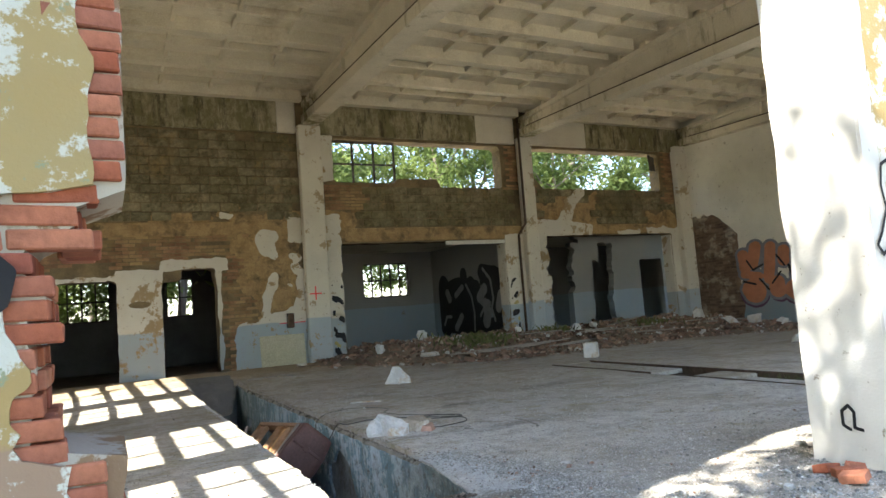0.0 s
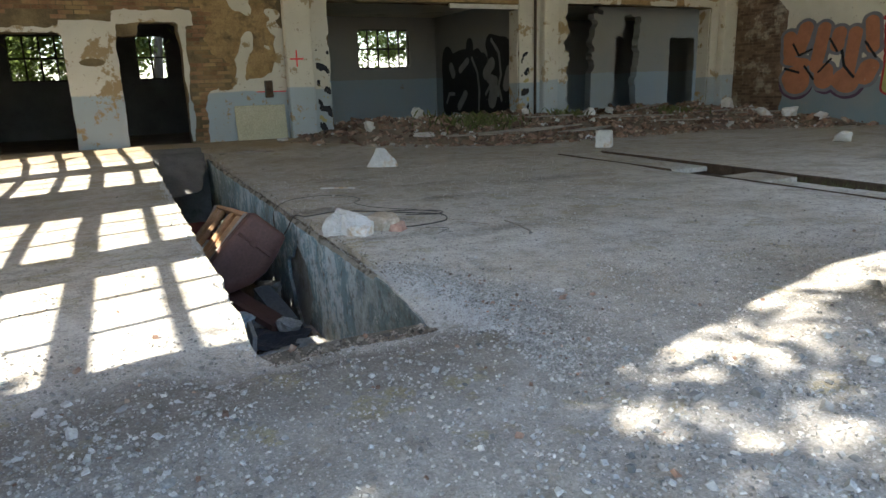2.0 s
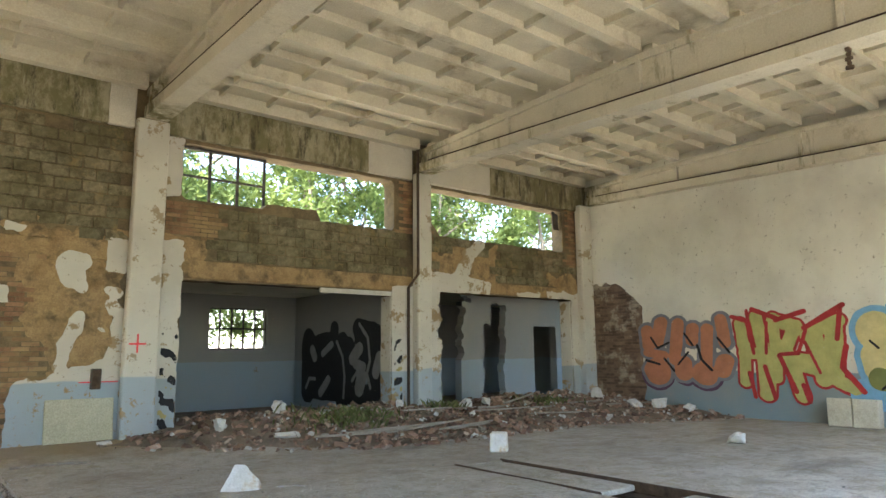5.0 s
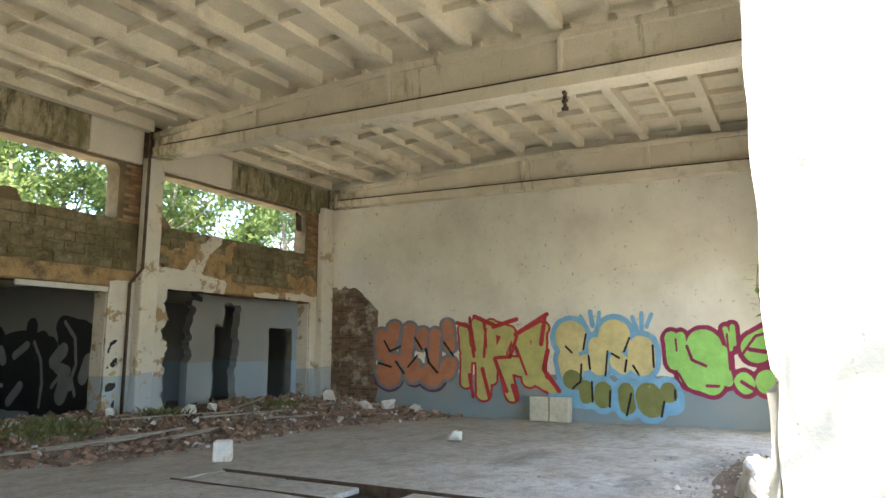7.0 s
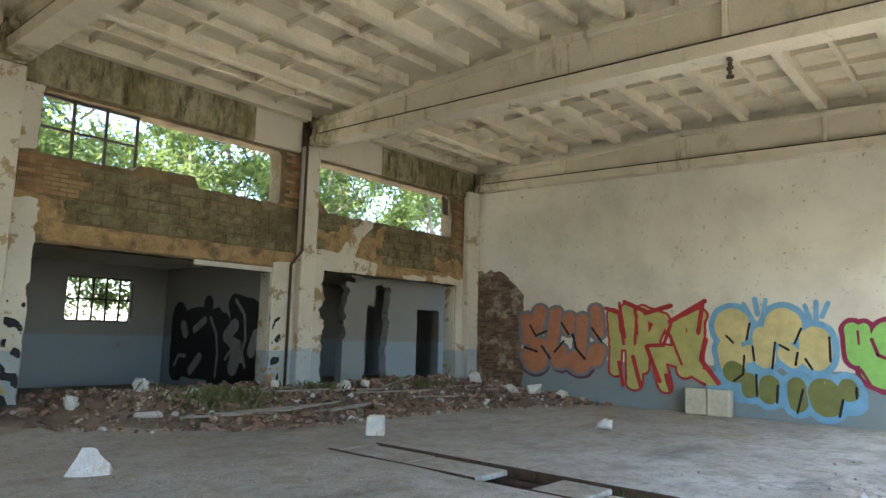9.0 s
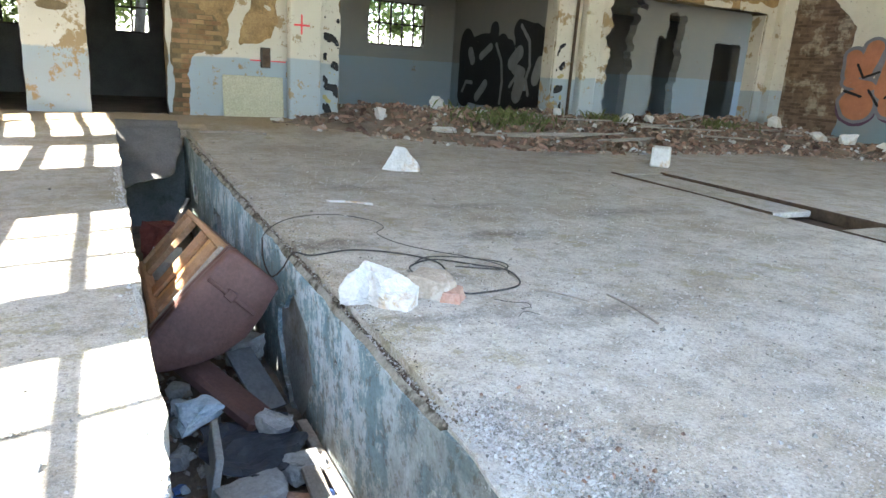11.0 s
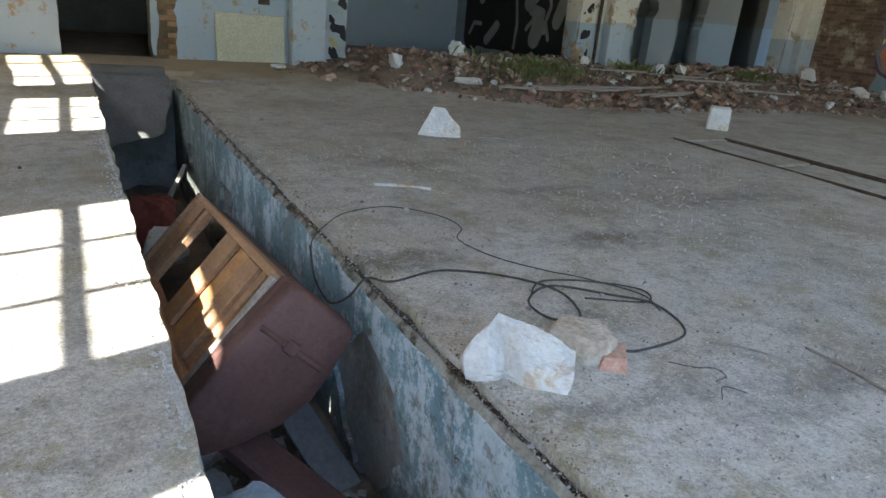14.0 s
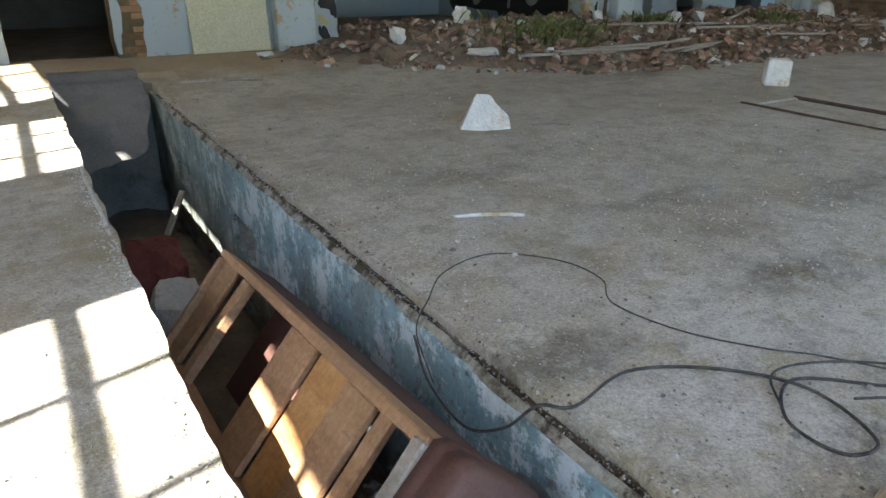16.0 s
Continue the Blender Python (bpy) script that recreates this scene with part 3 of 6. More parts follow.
def stone_bm(sx, sy, sz, seed, cuts=7, sub=3, rough=0.06):
    """A broken angular lump of the given size, resting on z = 0."""
    rnd = random.Random(seed)
    bm = bmesh.new()
    for _ in range(cuts * 2 + 5):
        p = Vector((rnd.uniform(-1, 1), rnd.uniform(-1, 1), rnd.uniform(-1, 1)))
        p /= max(abs(p.x), abs(p.y), abs(p.z)) ** 0.6
        if p.z < -0.2:
            p.z = -1.0
        bm.verts.new(p * (0.8 + 0.2 * rnd.random()))
    hull = bmesh.ops.convex_hull(bm, input=bm.verts)
    bmesh.ops.delete(bm, geom=[g for g in hull["geom_interior"] if isinstance(g, bmesh.types.BMVert)], context="VERTS")
    bmesh.ops.subdivide_edges(bm, edges=list(bm.edges), cuts=sub, use_grid_fill=True)
    for v in bm.verts:
        v.co += v.co.normalized() * rough * (fbm(v.co.x * 2 + seed, v.co.y * 2, v.co.z * 2) + 0.35 * nz(v.co.x * 7, v.co.y * 7, v.co.z * 7 + seed))
    lo = [min(v.co[i] for v in bm.verts) for i in range(3)]
    hi = [max(v.co[i] for v in bm.verts) for i in range(3)]
    for v in bm.verts:
        v.co = Vector([((v.co[i] - lo[i]) / (hi[i] - lo[i]) - (0.5 if i < 2 else 0)) * (sx, sy, sz)[i] for i in range(3)])
    return bm


def stone(name, at, size, seed, mat, label, category="rubble", turn=0.0, tilt=0.0, cuts=7, sub=4, rough=0.15):
    ob = part(name, stone_bm(*size, seed, cuts, sub, rough), mat)
    ob.matrix_world = pose(*at, tilt, 0, turn)
    return tagged(ob, label, category)


def scatter(name, n, where, sizes, mat, parent=None, flat=0.6, seed=1, sink=0.3, kind="shard"):
    """Very many small broken pieces as one object. where(): x, y, z."""
    rnd = random.Random(seed)
    verts, faces = [], []
    shard = [(1, 1, -1), (-1, 1, -1), (-1, -1, -1), (1, -1, -1), (0.8, 0.7, 1), (-0.7, 0.8, 0.9), (-0.8, -0.7, 1), (0.7, -0.8, 0.8)]
    quads = [(3, 2, 1, 0), (4, 5, 6, 7), (0, 1, 5, 4), (1, 2, 6, 5), (2, 3, 7, 6), (3, 0, 4, 7)]
    for _ in range(n):
        x, y, z = where(rnd)
        s = rnd.uniform(*sizes) * (0.6 + rnd.random() ** 3)
        dims = (s * rnd.uniform(0.6, 1.3), s * rnd.uniform(0.6, 1.1), s * flat * rnd.uniform(0.6, 1.2))
        if kind == "brick":
            dims = (s * 1.7, s * 0.85, s * 0.5)
        m = Euler((rnd.gauss(0, 0.45), rnd.gauss(0, 0.45), rnd.uniform(0, 6.3))).to_matrix()
        k = len(verts)
        for c in shard:
            q = Vector([c[i] * dims[i] * rnd.uniform(0.6, 1.0) for i in range(3)])
            p = m @ q
            verts.append((x + p.x, y + p.y, z + p.z + dims[2] * (1 - sink)))
        faces += [tuple(k + i for i in q) for q in quads]
    return from_lists(name, verts, faces, mat, parent)


def structure(ob, label, category):
    return tagged(ob, label, category, kind="structure")


def stuff(ob, label="", category=""):
    return tagged(ob, label, category, kind="stuff")


# ---- ground and floor ----
X0, X1, Y0, Y1 = -1.7, 16.95, 3.14, 15.75
PIT = (1.84, 2.76, 4.9, 14.6)
SLOT = (7.84, 8.66, 5.4, 10.85)


def px_gap(x, a, b):
    return max(a - x, x - b)


def floor_z(x, y):
    z = 0.012 * fbm(x * 0.9, y * 0.9)
    z += 0.2 * max(0.0, min(1.0, (y - 13.6) / 1.9)) * (1 if x > 3 or y > 14.8 else 0.7)
    if x < -0.6:
        z += 0.12 * min(1.0, (-0.6 - x)) * (0.7 + 0.6 * nz(x, y * 0.7))
    if 1.4 < x < 3.2 and 4.4 < y < 5.6:
        d = max(px_gap(x, 1.84, 2.76), 4.9 - y, 0.0)
        z -= 0.09 * max(0.0, 1 - d / 0.4) * max(0.0, min(1.0, (5.6 - y) / 0.7))
    z += 0.03 * max(0.0, fbm(x * 2.2, y * 2.2, 1.0) + 0.35) * math.exp(-((y - 4.45) / 0.3) ** 2 - ((x - 2.0) / 1.1) ** 4)
    if y < 4.6:
        z += 0.03 * min(1.0, 4.6 - y) * (1 + fbm(x * 2, y * 2))
    return z


def floor_f(x, y):
    e = 0.02 * fbm(x * 3, y * 3) + 0.012 * nz(x * 13, y * 13)
    ragged = 0.05 * fbm(x * 4, y * 4) if y < 5.9 else 0.0
    if x > 2.3:
        ragged = -0.5 * abs(ragged)
    else:
        ragged += 0.018 * nz(y * 6, 3.3) + 0.012 * nz(y * 2.3, 7.7)
        e *= 0.8
    pit = -rect(x, y, PIT[0], PIT[1] + (0.075 if y > 5.85 else 0.0), PIT[2], PIT[3]) + e * (1 if x < 2.3 or y < 5.9 else 0.9) + ragged
    return min(pit, -rect(x, y, *SLOT) + 0.3 * e)


floor = sheet("floor", floor_f, -1.9, 17.2, -2.0, 15.9, 0.1, 0.14, lambda u, v, w: (u, v, floor_z(u, v) if w == 0 else -0.15), M["floor"])
structure(floor, "dusty grey concrete hall floor with grit and stains", "floor")

gv, gf = [], []
for (a, b, c, d) in ((-400, -1.9, -400, 400), (17.2, 400, -400, 400), (-1.9, 17.2, -400, -2.0), (-1.9, 17.2, 15.9, 400)):
    k = len(gv)
    gv += [(a, c, -0.03), (b, c, -0.03), (b, d, -0.03), (a, d, -0.03)]
    gf.append((k, k + 1, k + 2, k + 3))
structure(from_lists("ground", gv, gf, M["soil"]), "bare soil and leaf litter outside the hall", "ground")

# ---- inspection pit ----
px0, px1, py0, py1 = PIT
PZ = -1.45
pit = structure(part("pit_floor", box_bm(px0 - 0.3, px1 + 0.3, py0 - 0.3, py1 + 0.3, PZ - 0.2, PZ), M["rubble_soil"]), "dirt-covered bottom of the inspection pit", "floor")
structure(part("pit_wall_west", worn_box(px0 - 0.3, px0 - 0.01, py0 - 0.3, py1 + 0.3, PZ, -0.15, 0.4, 0.01), M["pit_wall"]), "dark concrete west side of the inspection pit", "wall")
NICHES = [(13.1, 13.5, -0.74, -0.5), (11.08, 11.6, -0.72, -0.44)]


def niche_f(y, z):
    return min(-rect(y, z, *q) + 0.02 * nz(y * 7, z * 7) for q in NICHES)


pit_east = structure(sheet("pit_wall_east", lambda y, z: min(1.0, niche_f(y, z)), py0 - 0.3, py1 + 0.3, PZ, -0.155, 0.08, 0.27, lambda u, v, w: (px1 + 0.03 + 0.27 * w, u, v), M["pit_bare"]), "dark concrete side of the inspection pit with pale blue paint", "wall")
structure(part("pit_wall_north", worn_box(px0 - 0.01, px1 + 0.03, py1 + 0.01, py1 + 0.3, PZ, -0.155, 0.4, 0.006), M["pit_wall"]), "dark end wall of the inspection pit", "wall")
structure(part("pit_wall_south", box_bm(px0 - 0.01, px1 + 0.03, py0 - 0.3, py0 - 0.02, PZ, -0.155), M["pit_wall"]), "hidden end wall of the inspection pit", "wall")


def pit_paint_f(y, z):
    f = 0.42 + 0.1 + fbm(y * 1.3, z * 1.7, 2.0) * 0.55 + (z + 0.75) * 0.25
    hole = math.hypot((y - 7.98) / 0.42, (z + 0.66) / 0.4) - 1 + 0.25 * fbm(y * 4, z * 4)
    low = (z - (-1.12)) * 1.5
    return min(f, hole * 0.5, niche_f(y, z), low + 0.2 * fbm(y * 3, z * 3), 14.6 - y, floor_z(px1 + 0.05, y) - (0.06 if y > 5.8 else 0.02) + 0.015 * nz(y * 5, 1.7) - z)


sheet("paint_layer", pit_paint_f, py0, py1, PZ, -0.02, 0.06, 0.02, lambda u, v, w: (px1 - 0.004 + 0.03 * w + 0.006 * nz(u * 3, v * 3), u, v), M["pit_paint"], pit_east, "flaking pale blue paint")
rim = structure(part("pit_rim", worn_box(px1 + 0.006, px1 + 0.05, 5.83, 14.58, -0.14, -0.028, 0.1, 0.014, 0.025), M["rim"]), "worn mossy concrete rim of the pit", "trim")
# Dark rusty strip stands in for the shaded groove beside the rim.
rail = structure(part("steel_edge", worn_box(px1 + 0.052, px1 + 0.09, 5.85, 14.58, -0.12, -0.045, 0.09, 0.03, 0.03), M["rust"]), "rusty strip along the pit edge, dark for its groove's shade", "trim")
structure(part("steel_edge", worn_box(px0 - 0.04, px0 - 0.005, 5.6, 14.58, -0.1, -0.002, 0.25, 0.014, 0.01), M["chalk"]), "chipped concrete lip of the pit", "trim")

stairs = tagged(empty("pit_stairs", (2.3, 5.3, PZ)), "worn concrete steps strewn with grit leading into the pit", "stairs")
for k in range(6):
    top, y = -0.1 - 0.165 * k, 4.84 + 0.2 * k
    st = part("step", worn_box(px0, px1 + 0.02, y, y + 0.24, PZ, top, 0.15, 0.025, 0.03), M["step"], stairs)
    st.matrix_parent_inverse = Matrix.Translation((-2.3, -5.3, -PZ))

# ---- second, covered pit ----
sx0, sx1, sy0, sy1 = SLOT
structure(part("slot_floor", box_bm(sx0 - 0.2, sx1 + 0.2, sy0 - 0.2, sy1 + 0.2, -1.4, -1.2), M["pit_wall"]), "dark bottom of the covered service pit", "floor")
# All sides but the north are darkened so the slab gaps read shaded.
for nm, q in (("slot_wall_west", (sx0 - 0.2, sx0 - 0.005, sy0 - 0.2, sy1 + 0.2)), ("slot_wall_east", (sx1 + 0.005, sx1 + 0.2, sy0 - 0.2, sy1 + 0.2)), ("slot_wall_south", (sx0, sx1, sy0 - 0.2, sy0 - 0.005)), ("slot_wall_north", (sx0, sx1, sy1 + 0.005, sy1 + 0.2))):
    structure(part(nm, box_bm(*q, -1.2, -0.15), M["pit_paint"] if nm == "slot_wall_north" else M["pit_wall"]), "inner side of the covered service pit", "wall")
for y0, y1, dz, ga, gb in ((8.5, 9.62, -0.012, 0.07, 0.06), (9.66, 10.82, -0.008, 0.08, 0.05), (5.43, 6.35, -0.045, 0.05, 0.13), (6.38, 7.1, -0.05, 0.05, 0.14), (7.14, 7.75, -0.01, 0.05, 0.04)):
    cs = part("cover_slab", worn_box(sx0 + ga, sx1 - gb, y0, y1, dz - 0.065, dz, 0.2, 0.01, 0.01), M["floor"])
    tagged(cs, "thin grey concrete slab covering the service pit", "slab", "slabs over the service pit")
for x in (sx0 + 0.03, sx1 - 0.03):
    structure(part("slot_ledge", box_bm(x - 0.025 if x < 8.2 else x - 0.2, x + 0.2 if x < 8.2 else x + 0.025, sy0, sy1, -0.22, -0.116), M["rust"]), "rusty ledge carrying the cover slabs", "trim")

# Narrow dark strips added to draw the edge lines of the service pit.
for x0, x1, y0, y1, top in ((sx0 - 0.002, sx0 + 0.022, 8.4, sy1 + 0.1, 0.022), (sx0 - 0.002, sx0 + 0.022, sy0 - 0.02, 7.7, 0.018), (sx1 - 0.012, sx1 + 0.012, sy0 - 0.02, sy1 + 0.02, 0.02)):
    structure(part("steel_angle", worn_box(x0, x1, y0, y1, -0.12, top, 0.2, 0.012, 0.012), M["rust"]), "narrow dark strip along the edge of the service pit", "trim")
# ---- walls ----
DOORS = [(-0.55, 0.7, 2.25), (1.55, 2.66, 2.2)]


def back_f(x, z):
    e = 0.035 * fbm(x * 3, z * 3) + 0.015 * nz(x * 11, z * 11)
    f = 1.0
    for a, b, h in DOORS:
        f = min(f, -rect(x, z, a, b, -1, h) + 0.6 * e)
    f = min(f, -rect(x, z, 1.94, 2.6, 1.9, 2.44) + 0.3 * e)
    f = min(f, -rect(x, z, 5.5, 10.1, -1, 2.9) + 0.5 * e)
    jag = (0.16 * fbm(0.3, z * 3.2) + 0.05 * nz(0.7, z * 9)) * (1 if z < 2.8 else 0)
    f = min(f, -rect(x, z, 11.46 + jag, 16.2, -1, 2.97) + 0.6 * e)
    sill1 = 4.38 if x < 7.1 else (4.5 if x < 8.3 else 4.3)
    sill1 += 0.03 * nz(x * 5, 2.0)
    f = min(f, -rect(x, z, 5.43, 10.17, sill1, 5.45) + 0.25 * e)
    f = min(f, -rect(x, z, 11.1 + 0.9 * max(0, 4.75 - z), 15.95, 4.3 + 0.05 * fbm(x * 2, 1), 5.45) + 0.6 * e)
    return f


back = sheet("wall_north", back_f, -2.0, 17.3, 0.0, 6.75, 0.1, 0.4, lambda u, v, w: (u, Y1 + 0.4 * w + 0.012 * nz(u * 2, v * 2), v), M["mortar"])
structure(back, "long back wall of bare cinder block, brick and peeling plaster", "wall")

PLASTER = [(0.68, 1.56, 0.1, 2.45, 0.25), (-0.75, 0.7, 2.22, 2.36, 0.6), (1.5, 2.88, 2.42, 2.66, 0.5), (2.64, 2.74, 0.2, 2.5, 0.4), (-0.66, -0.54, 0.3, 2.3, 0.3), (3.0, 4.6, 0.1, 1.18, 0.6), (4.24, 4.6, 2.97, 3.55, 0.5), (5.0, 5.52, 0.1, 3.62, 0.7), (10.08, 10.75, 0.1, 3.05, 0.4), (10.9, 11.62, 0.1, 3.2, 0.5), (11.5, 13.1, 2.9, 3.3, 0.8), (14.0, 14.9, 2.9, 3.1, 0.6), (15.2, 16.5, 2.9, 3.15, 0.6), (16.18, 16.6, 0.1, 3.1, 0.4), (-1.25, -0.7, 2.95, 3.3, 0.7), (-0.35, 0.25, 2.98, 3.14, 0.6), (2.76, 3.12, 3.53, 3.68, 0.7), (5.1, 5.43, 4.4, 5.5, 0.2)]


# ragged leftovers of plaster between the doors and the column, and over the second opening
scabs = blob([(3.35, 0.9, 4.55, 1.4, 0.24), (4.4, 1.4, 4.5, 1.62, 0.17), (3.7, 3.06, 3.76, 2.82, 0.19), (3.92, 3.12, 3.9, 3.06, 0.13), (3.8, 2.72, 3.9, 2.68, 0.1), (3.72, 1.62, 3.92, 2.24, 0.085), (3.66, 1.42, 3.74, 1.7, 0.1), (4.28, 2.66, 4.42, 2.6, 0.07), (4.36, 2.4, 4.56, 2.2, 0.1), (4.5, 2.1, 4.52, 1.6, 0.1), (4.2, 2.02, 4.26, 1.98, 0.05), (12.1, 3.3, 12.4, 3.9, 0.2), (12.4, 3.9, 12.8, 4.2, 0.14), (11.2, 3.3, 12.8, 3.2, 0.14)])


def plaster_f(x, z):
    n = 0.14 * fbm(x * 2.3, z * 2.3, 4.0) + 0.05 * fbm(x * 8, z * 8, 1.0)
    f = max(rect(x, z, a, b, c, d) + n * k for a, b, c, d, k in PLASTER)
    f = max(f, scabs(x, z) + 0.5 * n)
    f = min(f, 0.1 * (math.hypot((x - 1.12) / 0.22, (z - 1.74) / 0.07) - 1))
    return min(f, back_f(x, z) + 0.004)


sheet("plaster", plaster_f, -1.7, 16.95, 0.0, 5.6, 0.05, 0.03, lambda u, v, w: (u, Y1 - 0.03 + 0.04 * w + 0.01 * nz(u * 2, v * 2), v), M["plaster"], back, "peeling white and blue plaster")


def coat_f(x, z):
    """The ochre scratch coat left where the white plaster came off."""
    n = fbm(x * 1.7, z * 1.7, 11.0) + 0.4 * fbm(x * 6, z * 6, 2.0)
    f = max(rect(x, z, 3.25 - 0.25 * (z - 2.0), 4.6, 0.9, 3.2) + 0.3 * n, rect(x, z, 11.1, 13.2, 3.2, 4.0) + 0.35 * n, rect(x, z, 5.05, 5.9, 3.2, 3.7) + 0.3 * n, rect(x, z, 1.3, 4.5, 3.4, 3.62) + 0.3 * n, rect(x, z, 15.2, 16.4, 3.2, 3.6) + 0.3 * n)
    return min(f, back_f(x, z) + 0.002)


sheet("undercoat", coat_f, -1.2, 16.5, 0.1, 4.6, 0.06, 0.03, lambda u, v, w: (u, Y1 - 0.016 + 0.03 * w + 0.008 * nz(u * 3, v * 3), v), M["ochre"], back, "ochre scratch coat")


def brick_zone(x, z):
    f = max(rect(x, z, -1.3, 4.3, 2.55, 3.12), rect(x, z, -1.4, -0.55, 0.1, 2.8), rect(x, z, 2.72, 3.5, 0.1, 2.8), rect(x, z, 10.2, 10.68, 4.2, 5.5), rect(x, z, 15.98, 16.5, 3.9, 5.5), rect(x, z, 11.0, 11.3, 4.0, 5.2), rect(x, z, 5.1, 6.2, 3.6, 4.3))
    return f + 0.12 * fbm(x * 2, z * 2, 8.0)


bv, bf = [], []
rb = random.Random(5)
for j in range(72):
    z = 0.1 + j * 0.077
    x = -1.35 + (0.13 if j % 2 else 0)
    while x < 16.6:
        if brick_zone(x + 0.12, z) > 0 and back_f(x + 0.01, z) > 0.03 and back_f(x + 0.24, z + 0.06) > 0.03 and plaster_f(x + 0.12, z) < 0.02 and coat_f(x + 0.12, z) < 0.03 and rb.random() < 0.95:
            d = rb.uniform(0.004, 0.022)
            k = len(bv)
            for p in ((x, z), (x + 0.243, z), (x + 0.243, z + 0.064), (x, z + 0.064)):
                bv.append((p[0] + rb.uniform(-0.004, 0.004), Y1 - d, p[1] + rb.uniform(-0.003, 0.003)))
            for p in ((x, z), (x + 0.243, z), (x + 0.243, z + 0.064), (x, z + 0.064)):
                bv.append((p[0], Y1 + 0.03, p[1]))
            bf += [(k, k + 1, k + 2, k + 3), (k + 4, k + 5, k + 1, k), (k + 5, k + 6, k + 2, k + 1), (k + 6, k + 7, k + 3, k + 2), (k + 7, k + 4, k, k + 3)]
        x += 0.256
stuff(from_lists("brick_facing", bv, bf, M["brick_old"], back, "exposed weathered red brick courses"))

# ochre lintel bands
for x0, x1, z0, z1 in ((-1.2, 4.55, 3.14, 3.46), (5.1, 10.65, 2.93, 3.27), (11.05, 16.45, 2.99, 3.27)):
    structure(part("lintel", worn_box(x0, x1, Y1 - 0.022, Y1 + 0.1, z0, z1, 0.25, 0.008, 0.02), M["ochre"]), "ochre-stained concrete lintel over the openings", "lintel")
# mossy top beams
for x0, x1, mat, lab in ((-1.7, 4.12, "lintel", "dark mossy streaks"), (4.12, 4.56, "concrete", "clean cream render"), (5.12, 9.42, "lintel", "dark mossy streaks"), (9.42, 10.62, "concrete", "clean cream render"), (11.08, 13.1, "concrete", "clean cream render"), (13.1, 16.93, "lintel", "dark mossy streaks")):
    structure(part("ring_beam", worn_box(x0, x1, Y1 - 0.1, Y1 + 0.35, 5.52, 6.33, 0.4, 0.008, 0.015), M[mat]), "concrete ring beam over the windows with " + lab, "beam")
for x0, x1, z1 in ((16.165, 16.2, 2.96), (11.3, 11.32, 2.9), (10.075, 10.1, 2.8)):
    part("reveal_plaster", worn_box(x0, x1, Y1 + 0.01, Y1 + 0.39, 0.1, z1, 0.12, 0.015, 0.01), M["plaster"], back, "whitewashed reveal")

batten = worn_box(8.3, 10.08, Y1 - 0.04, Y1 + 0.02, 2.8, 2.9, 0.3, 0.008, 0.01)
structure(part("trim", batten, M["white_frame"]), "white batten under the lintel of the opening", "trim")
scrap = sheet("tin_scrap", lambda x, z: rect(x, z, 15.62, 15.93, 4.92, 5.4) - 0.5 * max(0, 15.8 - x) * (5.3 - z) + 0.05 * fbm(x * 6, z * 6), 15.6, 15.95, 4.9, 5.45, 0.04, 0.01, lambda u, v, w: (u, Y1 + 0.12 + 0.01 * w + 0.15 * (u - 15.93), v), M["frame"])
tagged(scrap, "torn dark sheet-metal scrap hanging in the window", "scrap")
# columns
for x0, x1 in ((4.57, 5.1), (10.66, 11.06), (16.45, 16.93), (-1.5, -1.2)):
    top = 5.68 if x0 > 0 else 5.5
    structure(part("column", worn_box(x0, x1, Y1 - 0.25, Y1 - 0.03, 0.1, top, 0.3, 0.012, 0.02), M["column"]), "square concrete column with worn whitewash", "column")
pipe = tube("drain_pipe", [(10.5, Y1 - 0.1, 0.15), (10.5, Y1 - 0.1, 3.0), (10.62, Y1 - 0.3, 3.3), (10.62, Y1 - 0.3, 6.2)], 0.035, M["rust"])
tagged(pipe, "rusty downpipe fixed beside the concrete column", "pipe")


# right wall with exposed brick at the far end
def right_f(y, z):
    hole = min(y - 14.0 - 0.1 * fbm(z * 2, 1.5), 3.38 - z - 0.9 * max(0, 14.7 - y) + 0.1 * fbm(y * 3, z * 3))
    return -hole


wall_e = structure(part("wall_east", box_bm(X1 + 0.05, X1 + 0.4, 3.2, Y1 + 0.4, 0.0, 6.75), M["brick_dark"]), "hall side wall of dark brick under cream plaster", "wall")
sheet("plaster", right_f, 3.66, Y1, 0.0, 6.74, 0.06, 0.05, lambda u, v, w: (X1 + 0.05 * w - 0.008 * nz(u, v), u, v), M["hall_wall"], wall_e, "smooth cream plaster with a grey-blue dado", back=True)
bv, bf = [], []
for j in range(44):
    z = 0.1 + j * 0.077
    y = 13.7 + (0.13 if j % 2 else 0)
    while y < 15.7:
        if right_f(y, z) < 0.02 and rb.random() < 0.85:
            d = rb.uniform(0.0, 0.035)
            k = len(bv)
            for o in (X1 + 0.045 - d, X1 + 0.06):
                for p in ((y, z), (y + 0.243, z), (y + 0.243, z + 0.064), (y, z + 0.064)):
                    bv.append((o, p[0] + rb.uniform(-0.006, 0.006), p[1] + rb.uniform(-0.004, 0.004)))
            bf += [(k + 3, k + 2, k + 1, k), (k + 4, k + 5, k + 1, k), (k + 5, k + 6, k + 2, k + 1), (k + 6, k + 7, k + 3, k + 2), (k + 7, k + 4, k, k + 3)]
        y += 0.256
stuff(from_lists("brick_facing", bv, bf, M["brick_dark"], wall_e, "bare sooty brick where the plaster fell"))

# left wall with four tall windows
WIN = [(4.12, 5.98), (6.72, 8.67), (10.75, 12.6), (13.2, 14.75)]
SILL, HEAD = 1.15, 4.43


